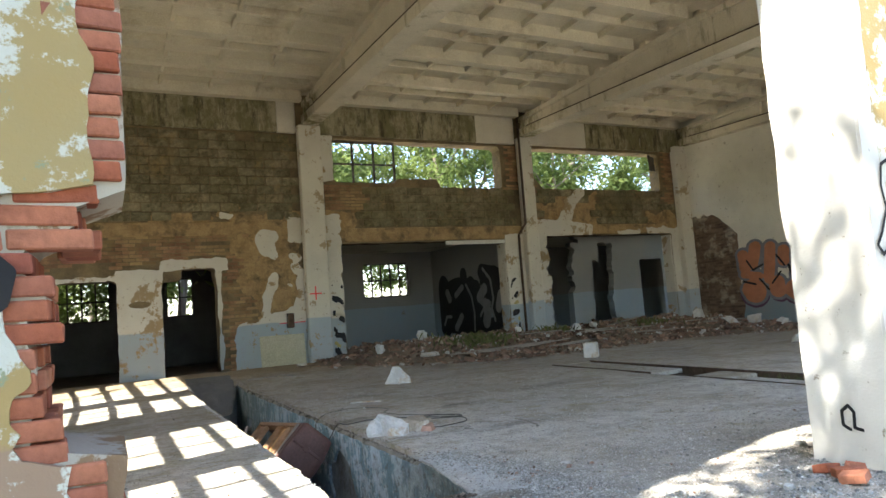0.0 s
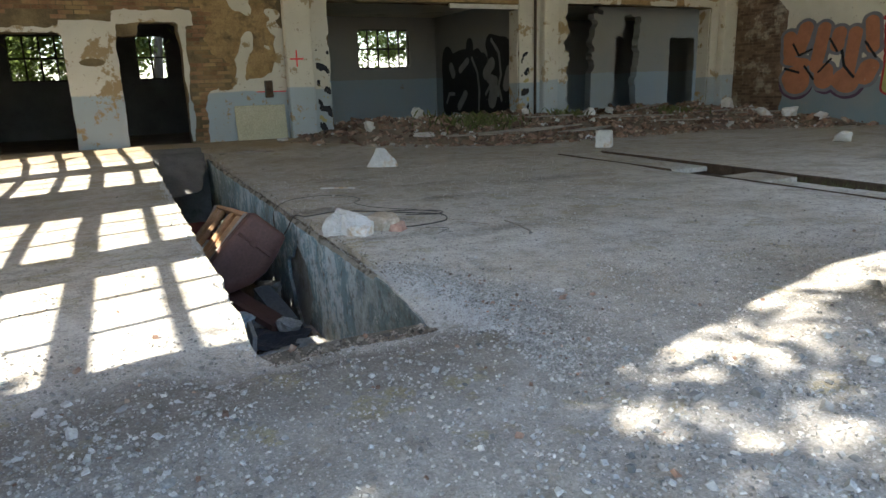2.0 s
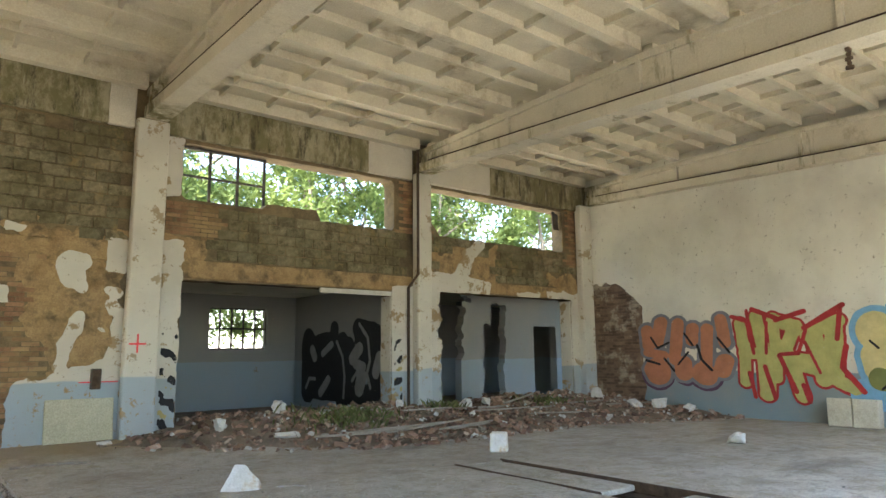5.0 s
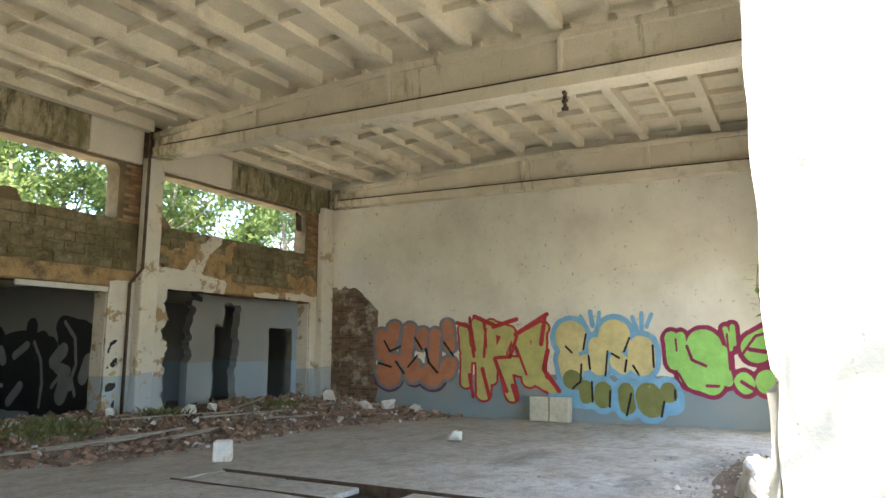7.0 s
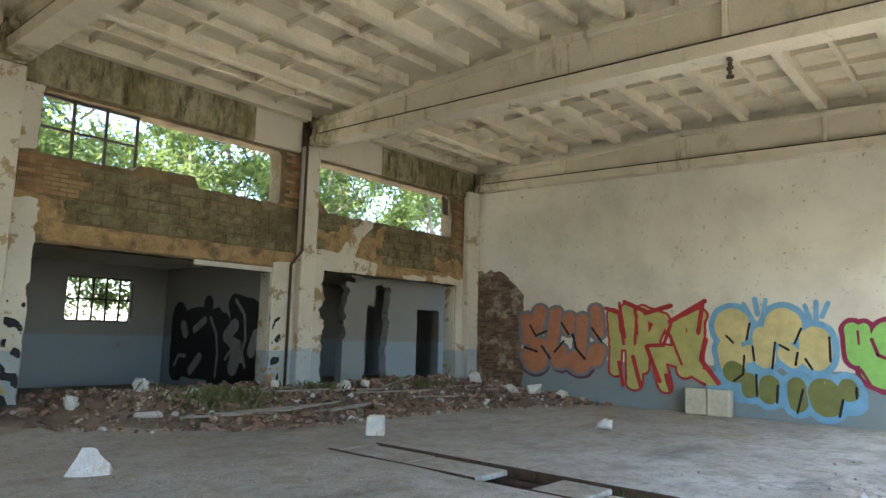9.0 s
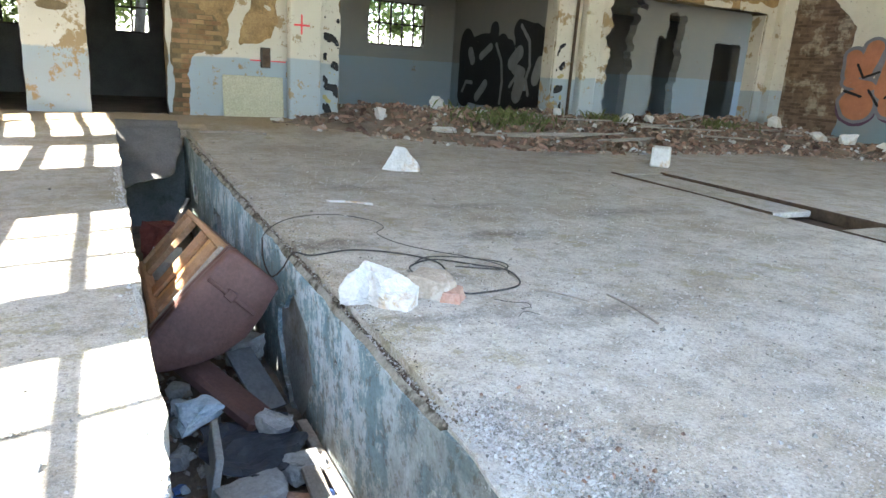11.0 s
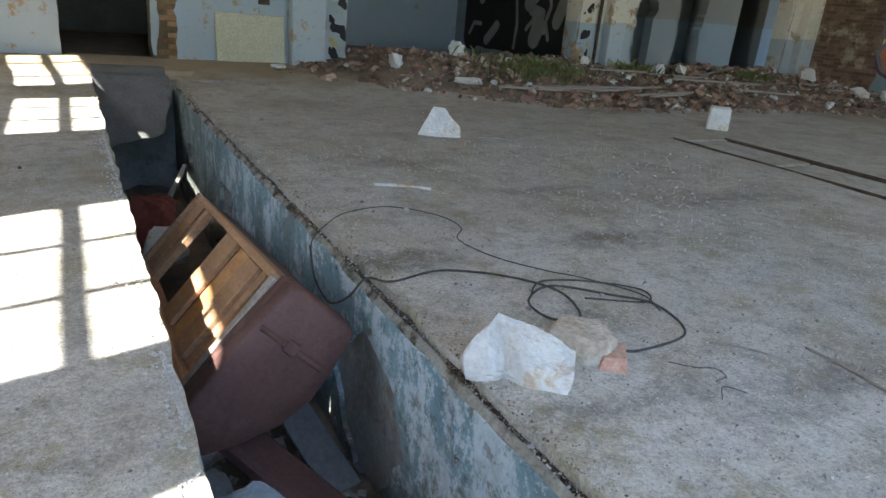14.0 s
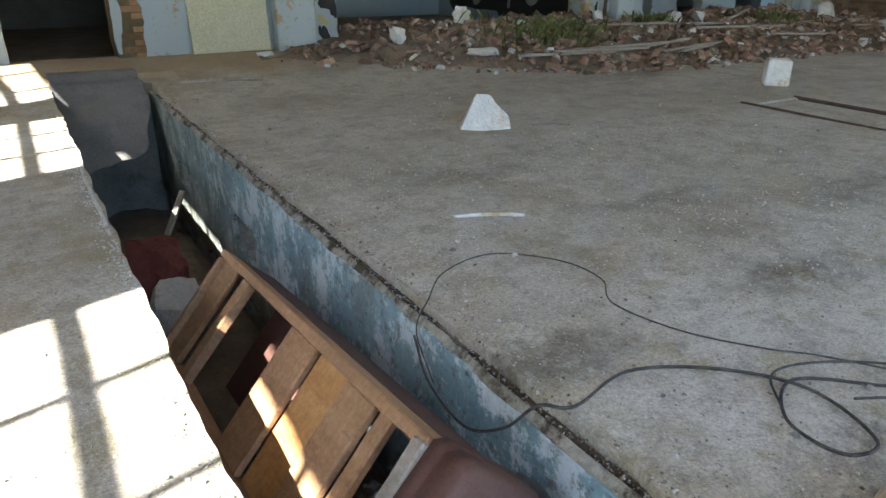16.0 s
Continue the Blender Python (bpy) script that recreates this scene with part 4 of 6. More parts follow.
def left_f(y, z):
    e = 0.02 * fbm(y * 3, z * 3)
    return min([1.0] + [-rect(y, z, a, b, SILL, HEAD) + e for a, b in WIN])


wall_w = structure(sheet("wall_west", left_f, 2.9, Y1 + 0.4, 0.0, 6.75, 0.12, 0.4, lambda u, v, w: (X0 - 0.4 * w, u, v), M["west"]), "hall side wall with four tall windows", "wall")
for i, (a, b) in enumerate(WIN):
    win = structure(empty("window_%d" % (i + 1), (X0 - 0.15, (a + b) / 2, SILL)), "tall steel window grid without glass", "window")
    off = Matrix.Translation((-(X0 - 0.15), -(a + b) / 2, -SILL))
    bars = []
    for z, h in ((SILL + 0.03, 0.03), (1.56, 0.025), (2.06, 0.03), (2.63, 0.035), (3.16, 0.075), (3.735, 0.033), (HEAD - 0.03, 0.03)):
        bars.append(("bar", box_bm(X0 - 0.18, X0 - 0.12, a, b, z - h, z + h)))
    for k in range(4):
        y = a + (b - a) * k / 3
        h = 0.03 if k in (0, 3) else 0.02
        bars.append(("bar", box_bm(X0 - 0.175, X0 - 0.125, max(a, y - h), min(b, y + h), SILL, HEAD)))
    for nm, bm in bars:
        part(nm, bm, M["white_frame"], win).matrix_parent_inverse = off
    part("window_sill", worn_box(X0 - 0.3, X0 + 0.07, a - 0.05, b + 0.05, SILL - 0.05, SILL, 0.3, 0.01, 0.01), M["chalk"], win).matrix_parent_inverse = off


# front wall: broken brick edge by the opening, white jamb across
def front_f(x, z):
    edge = 0.54
    if z < 0.86:
        edge = 0.51 + 0.02 * nz(3, z * 9)
    elif z < 1.6:
        edge = 0.25 + 0.1 * nz(z * 9, 2.0)
    elif z < 1.74:
        edge = 0.39
    f = edge - x
    right = x - 4.79
    lint = z - 5.4
    second = -rect(x, z, 5.72, 10.5, -1, 5.4)
    # Unseen opening, sized to let enough light onto the east wall.
    light_gap = -rect(x, z, 11.2, 15.6, -1, 4.1)
    return min(max(f, right, lint), second, light_gap) + 0.01 * nz(x * 9, z * 9)


front = structure(sheet("wall_south", front_f, -2.1, 17.35, 0.0, 6.75, 0.06, 0.5, lambda u, v, w: (u, 3.16 + 0.48 * w, v), M["west"]), "front wall with wide vehicle openings and broken brick edge", "wall")


def facade_f(x, z):
    n = fbm(x * 4, z * 4, 6.0)
    lim = 0.43 + 0.02 * n if z > 1.74 else (0.2 + 0.07 * n if z > 0.86 else 0.36 + 0.05 * n)
    return max(min(lim + 0.03 * n - x, x + 2.0), min(x - 4.93, 5.7 - x))


sheet("plaster", lambda x, z: min(facade_f(x, z), 4.0 - z), -2.0, 5.75, 0.0, 4.0, 0.04, 0.03, lambda u, v, w: (u, 3.125 + 0.04 * w + 0.006 * nz(u * 3, v * 3), v), M["outer_wall"], front, "flaking ochre and white facade plaster")
sheet("plaster", lambda x, z: min(x - 4.78, 4.95 + 0.05 * fbm(x * 3, z * 2) - x), 4.73, 5.08, 0.0, 5.4, 0.04, 0.02, lambda u, v, w: (u, 3.121 + 0.03 * w + 0.004 * nz(u * 3, v * 3), v), M["jamb"], front, "whitewashed facade edge")
sheet("jamb_plaster", lambda y, z: rect(y, z, 3.14, (3.725 if z > 1.5 else 3.7) + 0.02 * nz(3, z * 3), -1, 5.4), 3.1, 3.85, 0.0, 5.4, 0.05, 0.03, lambda u, v, w: (4.775 + 0.03 * w + 0.006 * nz(u * 4, v * 4), u, v), M["jamb"], front, "whitewashed jamb plaster")
structure(part("jamb_pier", box_bm(4.81, 5.7, 3.642, 3.7, -0.02, 5.9, 0.01), M["jamb"]), "whitewashed pier behind the front jamb", "wall")
me_brick = bpy.data.meshes.new("brick")
bb = box_bm(-0.125, 0.125, -0.06, 0.06, -0.0325, 0.0325, 0.006, jit=0.004)
bb.to_mesh(me_brick)
bb.free()
me_brick.materials.append(M["brick"])
rb = random.Random(8)
for j in range(52):
    z = 0.04 + j * 0.077
    zone = 0.5 if z < 0.86 else (0.3 if z < 1.58 else (0.44 if z < 1.74 else 0.53))
    length = zone + (rb.uniform(-0.015, 0.012) if z > 1.74 else rb.uniform(-0.07, 0.05))
    start = 0.12 if z < 1.66 else 0.34
    x = length - 0.125
    k = 0
    while x > start - 0.1 and k < 2:
        ob = new("brick", me_brick)
        ob.parent = front
        ob.matrix_world = pose(x, 3.205 + rb.uniform(-0.012, 0.01), z, rb.uniform(-2, 2), rb.uniform(-1, 1), rb.uniform(-3, 3))
        x -= 0.262
        k += 1
    if z < 1.7:
        for y in (3.33, 3.48, 3.6):
            ob = new("brick", me_brick)
            ob.parent = front
            ob.matrix_world = pose(min(length, zone - 0.01) - 0.055 + rb.uniform(-0.01, 0.02), y, z, 0, 0, (0 if j % 2 else 90) + rb.uniform(-3, 3)) @ Matrix.Diagonal((0.95 if j % 2 == 0 else 0.45, 1.0, 1.0, 1.0))

# ---- roof: gabled beams, ribbed slabs ----
def beam_low(y):
    return 5.35 + 0.33 * (y - 3.7) / 11.8


def beam_top(y):
    return 6.2 + 0.2 * (1 - abs(y - 9.5) / 6.0)


def roof_beam(xc):
    """A concrete I beam over the hall with stiffeners every three metres."""
    bm = bmesh.new()
    ys = [3.3 + i * 0.61 for i in range(21)]
    for (w0, za, zb) in ((0.2, 0.0, 0.2), (0.1, 0.2, None), (0.17, None, 0.0)):
        loops = []
        for y in ys:
            lo, hi = beam_low(y), beam_top(y)
            a = lo + za if za is not None else hi - 0.12
            b = (lo + zb) if zb else (hi - 0.12 if zb is None else hi)
            loops.append([bm.verts.new((xc + s * w0, y, z)) for s, z in ((-1, a), (1, a), (1, b), (-1, b))])
        for p, q in zip(loops, loops[1:]):
            for k in range(4):
                bm.faces.new((p[k], p[(k + 1) % 4], q[(k + 1) % 4], q[k]))
        bm.faces.new(loops[0])
        bm.faces.new(loops[-1])
    beam = part("roof_beam", bm, M["beam"])
    structure(beam, "cream concrete roof beam with stiffening ribs", "beam")
    for y in (3.75, 6.5, 9.53, 12.57, 15.3):
        part("stiffener", box_bm(xc - 0.185, xc + 0.185, y - 0.04, y + 0.04, beam_low(y) + 0.05, beam_top(y) - 0.05, 0.01), M["beam"], beam)
    return beam


for xc in (-1.55, 4.85, 10.85, 16.85):
    roof_beam(xc)
    if xc > 0:
        wire = tube("conduit", [(xc - 0.19 + 0.012 * nz(i, xc), 3.7 + 0.6 * i, beam_low(3.7 + 0.6 * i) + 0.215 + 0.008 * nz(i * 2, 5)) for i in range(20)], 0.016, M["rust"])
        tagged(wire, "thin rusty conduit lying along the roof beam's ledge", "conduit", "conduits on the roof beams")


def slab_z(y):
    return beam_top(y) + 0.03


verts, faces = [], []


def ceil_box(x0, x1, y0, y1, d, top=0.3):
    """A rib or slab that follows the roof's slope; d: how far it reaches below the slab."""
    k = len(verts)
    for y in (y0, y1):
        z = slab_z(y)
        verts.extend([(x0, y, z - d), (x1, y, z - d), (x1, y, z + top), (x0, y, z + top)])
    faces.extend([(k, k + 1, k + 2, k + 3), (k + 7, k + 6, k + 5, k + 4), (k, k + 4, k + 5, k + 1), (k + 1, k + 5, k + 6, k + 2), (k + 2, k + 6, k + 7, k + 3), (k + 3, k + 7, k + 4, k)])


ys = [3.0 + 1.5 * i + 0.53 for i in range(9)]
for a, b in ((2.9, 9.5), (9.5, 16.2)):
    k = len(verts)
    for y in (a, b):
        z = slab_z(y) + 0.24
        verts.extend([(-2.2, y, z), (17.5, y, z), (17.5, y, z + 0.2), (-2.2, y, z + 0.2)])
    faces.extend([(k, k + 1, k + 2, k + 3), (k + 7, k + 6, k + 5, k + 4), (k, k + 4, k + 5, k + 1), (k + 1, k + 5, k + 6, k + 2), (k + 2, k + 6, k + 7, k + 3), (k + 3, k + 7, k + 4, k)])
for xa, xb in ((-1.4, 4.68), (5.02, 10.68), (11.02, 16.68)):
    for y in ys:
        ceil_box(xa, xb, y - 0.09, y + 0.09, 0.0)
        if y + 0.75 < 15.6:
            ceil_box(xa, xb, y + 0.71, y + 0.79, -0.1)
    for i in range(1, 6):
        x = xa + (xb - xa) * i / 6
        for y in ys[:-1]:
            ceil_box(x - 0.03, x + 0.03, y + 0.09, y + 0.71, -0.13)
            ceil_box(x - 0.03, x + 0.03, y + 0.79, y + 1.41, -0.13)
structure(from_lists("ceiling", verts, faces, M["ceiling"]), "cream ribbed concrete roof slabs with water stains", "ceiling")

# ---- rooms behind ----
RZ = 3.12


def room_wall(name, f, u0, u1, axis, at, thick, mat, label, step=0.12):
    place = (lambda u, v, w: (u, at + thick * w, v)) if axis == "y" else (lambda u, v, w: (at + thick * w, u, v))
    return structure(sheet(name, f, u0, u1, 0.0, RZ, step, thick, place, mat), label, "wall")


structure(part("room_floor", box_bm(-2.0, 19.0, 16.16, 21.3, -0.1, 0.12), M["rubble_soil"]), "dirt floor of the rooms behind the hall", "floor")
structure(part("room_ceiling", box_bm(-2.0, 19.0, 16.16, 21.3, RZ, RZ + 0.25), M["concrete"]), "concrete ceiling of the rooms behind", "ceiling")
WB = [(-0.75, 0.6, 1.5, 2.6), (2.05, 2.75, 1.5, 2.6), (7.95, 9.58, 1.67, 2.78)]
room_wall("room_wall_north", lambda x, z: min([1.0] + [-rect(x, z, *w) for w in WB]), 4.7, 19.0, "y", 21.0, 0.3, M["room_wall"], "grey and pale blue rear wall of the side rooms")
room_wall("dark_wall_north", lambda x, z: min([1.0] + [-rect(x, z, *w) for w in WB]), -2.0, 4.698, "y", 21.0, 0.3, M["dark_room"], "rear wall of the dark room, its shade in the colour")
room_wall("dark_wall_west", lambda y, z: 1.0, 16.16, 21.0, "x", -2.0, 0.3, M["dark_room"], "side wall of the dark room, its shade in the colour")
room_wall("dark_wall_east", lambda y, z: 1.0, 16.16, 21.0, "x", 4.4, 0.15, M["dark_room"], "partition of the dark room, its shade in the colour")
room_wall("room_partition_west", lambda y, z: 1.0, 16.16, 21.0, "x", 4.56, 0.15, M["room_wall"], "pale partition between side rooms")
room_wall("room_partition", lambda y, z: 1.0, 16.16, 21.0, "x", 10.42, 0.2, M["room_wall"], "pale partition wall carrying black graffiti")
room_wall("room_wall_east", lambda y, z: 1.0, 16.16, 21.3, "x", 18.7, 0.3, M["room_wall"], "pale end wall of the side room")


def inner_f(x, z):
    e = 0.12 * fbm(x * 3.5, z * 3.5)
    return min(x - 13.0 - 0.14 * z + 1.8 * e + 0.06 * nz(1.3, z * 8), -rect(x, z, 14.0, 14.78, -1, 2.25) + 0.9 * e, -rect(x, z, 14.3, 14.85, 1.5, 2.85) + 0.9 * e, -rect(x, z, 15.98, 16.95, -1, 2.28) + 0.2 * e)


room_wall("room_inner_wall", inner_f, 13.2, 18.7, "y", 17.0, 0.25, M["room_wall"], "broken pale blue inner wall with door holes", 0.07)
for i, (a, b, c, d) in enumerate(WB):
    win = structure(empty("window_%d" % (i + 5), ((a + b) / 2, 21.1, c)), "small barred window without glass", "window")
    off = Matrix.Translation((-(a + b) / 2, -21.1, -c))
    k = max(2, round((b - a) / 0.33))
    for j in range(k + 1):
        x = a + (b - a) * j / k
        part("bar", box_bm(x - 0.02, x + 0.02, 21.1, 21.14, c, d), M["frame"], win).matrix_parent_inverse = off
    for z in (c + 0.02, (c + d) / 2, d - 0.02):
        part("bar", box_bm(a, b, 21.095, 21.145, z - 0.02, z + 0.02), M["frame"], win).matrix_parent_inverse = off
# steel sash left in the high window
win = structure(empty("window_8", (6.2, Y1 + 0.2, 4.4)), "remains of a dark steel sash in the high window", "window")
off = Matrix.Translation((-6.2, -(Y1 + 0.2), -4.4))
for x in (5.46, 6.0, 6.55, 7.1):
    part("bar", box_bm(x - 0.025, x + 0.025, Y1 + 0.17, Y1 + 0.21, 4.36, 5.45), M["frame"], win).matrix_parent_inverse = off
for z in (4.4, 4.88, 5.42):
    part("bar", box_bm(5.44, 7.1, Y1 + 0.165, Y1 + 0.215, z - 0.02, z + 0.02), M["frame"], win).matrix_parent_inverse = off

# ---- graffiti ----
def graffiti(label, at_x, y_left, across, z_top, down, layers, origin, size):
    """Sprayed shapes on a wall that faces -x. Layers lie a few millimetres above one another."""
    ob = empty("graffiti", (at_x, y_left, z_top))
    tagged(ob, label, "graffiti")
    for i, (name, shapes, grow, mat) in enumerate(layers):
        f = blob(shapes)
        place = lambda u, v, w, i=i: (-0.004 * (i + 1), -(u - origin[0]) * across, -(v - origin[1]) * down)
        g = lambda u, v, f=f, grow=grow: f(u, v) + grow + 3 * fbm(u * 0.02, v * 0.02)
        if name in ("line", "spike"):
            for a, b, c, d, r in shapes:
                one = blob([(a, b, c, d, r + 1)])
                sheet(name, lambda u, v, one=one: one(u, v) + fbm(u * 0.05, v * 0.05), min(a, c) - r - 4, max(a, c) + r + 4, min(b, d) - r - 4, max(b, d) + r + 4, max(2.5, r * 0.6), 0, place, M[mat], ob, back=False)
        else:
            sheet(name, g, size[0], size[1], size[2], size[3], 5.0, 0, place, M[mat], ob, back=False)
    return ob


WX = X1 - 0.012
G1 = [(72, 170, 76, 250, 30), (142, 130, 120, 230, 32), (70, 285, 150, 300, 22), (112, 375, 118, 390, 62), (222, 140, 200, 320, 29), (237, 345, 240, 385, 42), (288, 165, 282, 225, 29), (352, 170, 340, 340, 27), (325, 385, 335, 395, 52), (412, 125, 424, 240, 26), (420, 330, 405, 370, 38)]
G1L = [(90, 205, 120, 262, 4), (120, 262, 175, 235, 4), (60, 325, 125, 345, 5), (150, 315, 195, 380, 4), (250, 190, 285, 250, 4), (305, 250, 320, 320, 5), (320, 320, 362, 372, 5), (395, 215, 440, 285, 4), (262, 285, 215, 345, 4)]
graffiti("orange bubble-letter graffiti with dark outlines on cream plaster", WX, 14.02, 0.00602, 2.5, 0.0049,
         [("shadow", [(110, 400, 118, 405, 68), (240, 395, 245, 405, 40), (330, 400, 340, 405, 62)], 8, "purple"), ("outline", G1, 15, "dusk"), ("fill", G1, 0, "orange"), ("line", G1L, 0, "black")], (40, 80), (0, 490, 60, 490))
G2 = [(490, 150, 500, 250, 26), (505, 250, 500, 420, 26), (565, 120, 590, 290, 28), (595, 300, 595, 470, 36), (500, 290, 590, 290, 26), (640, 130, 640, 400, 24), (640, 140, 730, 170, 30), (730, 170, 680, 280, 28), (690, 290, 740, 480, 28), (800, 210, 830, 400, 34), (770, 215, 900, 150, 26), (880, 170, 870, 380, 34), (850, 390, 940, 440, 26), (740, 330, 860, 360, 40)]
G2L = [(455, 115, 525, 140, 9), (525, 90, 545, 290, 7), (550, 85, 650, 130, 10), (610, 150, 600, 290, 6), (650, 140, 770, 105, 10), (765, 180, 920, 85, 10), (910, 100, 890, 230, 9), (660, 295, 735, 290, 8), (735, 290, 770, 190, 7), (655, 300, 715, 460, 9), (765, 240, 815, 375, 5), (590, 350, 625, 490, 9), (520, 380, 540, 490, 8), (745, 430, 765, 500, 9), (920, 260, 900, 350, 10), (905, 360, 970, 450, 10)]
graffiti("yellow-green angular graffiti letters outlined in red", WX - 0.001, 11.5, 0.0052, 2.45, 0.0049,
         [("outline", G2, 11, "red"), ("fill", G2, 0, "yellow"), ("line", G2L, 0, "red")], (455, 90), (430, 1000, 50, 530))
G3 = [(160, 195, 162, 195, 80), (150, 300, 160, 350, 58), (230, 300, 235, 320, 28), (295, 240, 300, 325, 46), (378, 190, 382, 190, 76), (395, 305, 415, 320, 42), (505, 255, 505, 305, 64)]
G3B = [(160, 390, 170, 395, 45), (230, 430, 232, 465, 36), (315, 440, 312, 478, 42), (425, 440, 430, 505, 38), (530, 460, 540, 490, 62), (618, 432, 625, 450, 36)]
G3H = G3 + G3B + [(100, 455, 630, 475, 38)]
G3S = [(215, 95, 245, 150, 9), (265, 75, 275, 140, 11), (310, 80, 300, 140, 9), (470, 105, 490, 165, 9), (515, 90, 512, 160, 10), (560, 95, 535, 150, 9)]
G3L = [(240, 180, 225, 250, 4), (135, 235, 165, 265, 4), (213, 320, 205, 400, 4), (205, 400, 165, 432, 4), (345, 260, 330, 370, 4), (250, 280, 255, 340, 4), (452, 200, 425, 260, 4), (365, 270, 400, 290, 4), (435, 300, 425, 350, 4), (560, 235, 560, 330, 4), (465, 325, 490, 365, 4), (262, 400, 262, 490, 4), (350, 440, 345, 510, 4), (450, 450, 425, 545, 4), (600, 480, 585, 545, 4), (650, 430, 650, 470, 4)]
graffiti("pale yellow bubble graffiti in a sky-blue halo", WX, 8.98, 0.00467, 2.33, 0.0049,
         [("spike", G3S, 2, "sky"), ("halo", G3H, 26, "sky"), ("fill", G3, 0, "cream"), ("low_fill", G3B, 0, "olive"), ("line", G3L, 0, "black")], (60, 110), (20, 690, 50, 590))
G4 = [(632, 200, 640, 300, 34), (672, 190, 690, 330, 22), (775, 240, 785, 300, 82), (710, 350, 800, 380, 58), (875, 160, 890, 240, 13), (905, 150, 905, 220, 12), (1000, 240, 1100, 190, 62), (940, 380, 945, 390, 40), (1040, 380, 1100, 390, 52), (860, 250, 870, 380, 22)]
G4L = [(700, 230, 720, 290, 6), (720, 290, 780, 315, 6), (650, 200, 652, 250, 4), (880, 180, 885, 330, 4), (945, 260, 1000, 190, 5), (1000, 190, 1090, 165, 5), (970, 245, 1040, 255, 8), (1070, 230, 1080, 290, 8), (655, 350, 690, 410, 5), (930, 380, 980, 410, 7), (830, 400, 780, 400, 6)]
graffiti("bright green rounded graffiti outlined in maroon", WX - 0.001, 6.38, 0.0045, 2.24, 0.0049,
         [("outline", G4, 20, "maroon"), ("fill", G4, 0, "green"), ("line", G4L, 0, "maroon")], (600, 120), (560, 1200, 80, 490))
# black piece in the side room: units of centimetres
GB = [(40, 50, 40, 180, 38), (60, 70, 150, 60, 36), (70, 120, 180, 110, 52), (60, 165, 190, 165, 40), (178, 20, 178, 180, 22), (215, 60, 220, 190, 34), (250, 70, 262, 180, 30), (295, 20, 385, 40, 26), (300, 40, 320, 110, 24), (360, 40, 375, 180, 34), (270, 180, 380, 185, 26)]
GBG = [(62, 72, 75, 92, 13), (120, 82, 165, 58, 9), (110, 186, 150, 150, 11), (268, 96, 300, 70, 16), (282, 108, 318, 116, 12), (300, 168, 312, 138, 20), (372, 128, 388, 92, 15)]
GBL = [(192, 52, 222, 92, 4), (222, 92, 232, 140, 4), (232, 140, 228, 192, 4), (300, 10, 338, 45, 4), (338, 45, 348, 100, 4), (348, 100, 335, 130, 4), (335, 130, 350, 165, 4), (30, 175, 48, 150, 4), (48, 150, 80, 150, 4), (268, 150, 290, 128, 4)]
graffiti("large black graffiti with thin silver lines on the room wall", 10.412, 20.55, 0.01, 2.35, 0.0098,
         [("fill", GB, 0, "black"), ("line", GBG, 0, "wall_grey"), ("line", GBL, 0, "wall_grey")], (0, 0), (-20, 420, -30, 215))

# marks sprayed on the back wall and jambs
def flat_marks(name, label, category, f, u0, u1, v0, v1, step, y, mat):
    ob = sheet(name, f, u0, u1, v0, v1, step, 0, lambda u, v, w: (u, y, v), M[mat], back=False)
    if name == "hazard_stripes":
        ob["kind"] = "stuff"
    return tagged(ob, label, category)


flat_marks("painted_cross", "small red sprayed cross on the white column", "marking", lambda x, z: max(rect(x, z, 4.62, 4.9, 1.735, 1.765), rect(x, z, 4.745, 4.775, 1.6, 1.92)), 4.6, 4.92, 1.58, 1.94, 0.015, Y1 - 0.268, "spray_red")
flat_marks("painted_line", "thin red sprayed line on white plaster", "marking", lambda x, z: rect(x, z, 3.95, 4.55, 1.125, 1.145) + 0.003 * nz(x * 9, z), 3.9, 4.56, 1.1, 1.17, 0.015, Y1 - 0.05, "spray_red")
for a, b, k in ((5.2, 5.48, 1), (10.14, 10.36, -1)):
    flat_marks("hazard_stripes", "worn black diagonal warning stripes on the jamb", "marking", lambda x, z, a=a, b=b, k=k: min(rect(x, z, a, b, 0.3, 1.95), 0.05 * math.sin((z + k * 0.9 * x) * 15) - 0.03 + 0.13 * fbm(x * 6, z * 6)), a, b, 0.3, 1.95, 0.025, Y1 - 0.052, "black")
    flat_marks("hazard_stripes", "worn yellow diagonal warning stripes on the jamb", "marking", lambda x, z, a=a, b=b, k=k: min(rect(x, z, a, b, 0.3, 1.25), -0.05 * math.sin((z + k * 0.9 * x) * 15) - 0.045 + 0.13 * fbm(x * 6, z * 6, 3)), a, b, 0.3, 1.25, 0.025, Y1 - 0.052, "mustard")


def stroke(label, pts, r, mat, facing):
    """A painted line on a jamb or facade, built flat."""
    caps = [(*p, *q, r) for p, q in zip(pts, pts[1:])]
    f = blob(caps)
    us, vs = [p[0] for p in pts], [p[1] for p in pts]
    ob = sheet("paint_stroke", f, min(us) - 2 * r, max(us) + 2 * r, min(vs) - 2 * r, max(vs) + 2 * r, r * 0.5, 0, facing, M[mat], back=False)
    return tagged(ob, label, "graffiti")


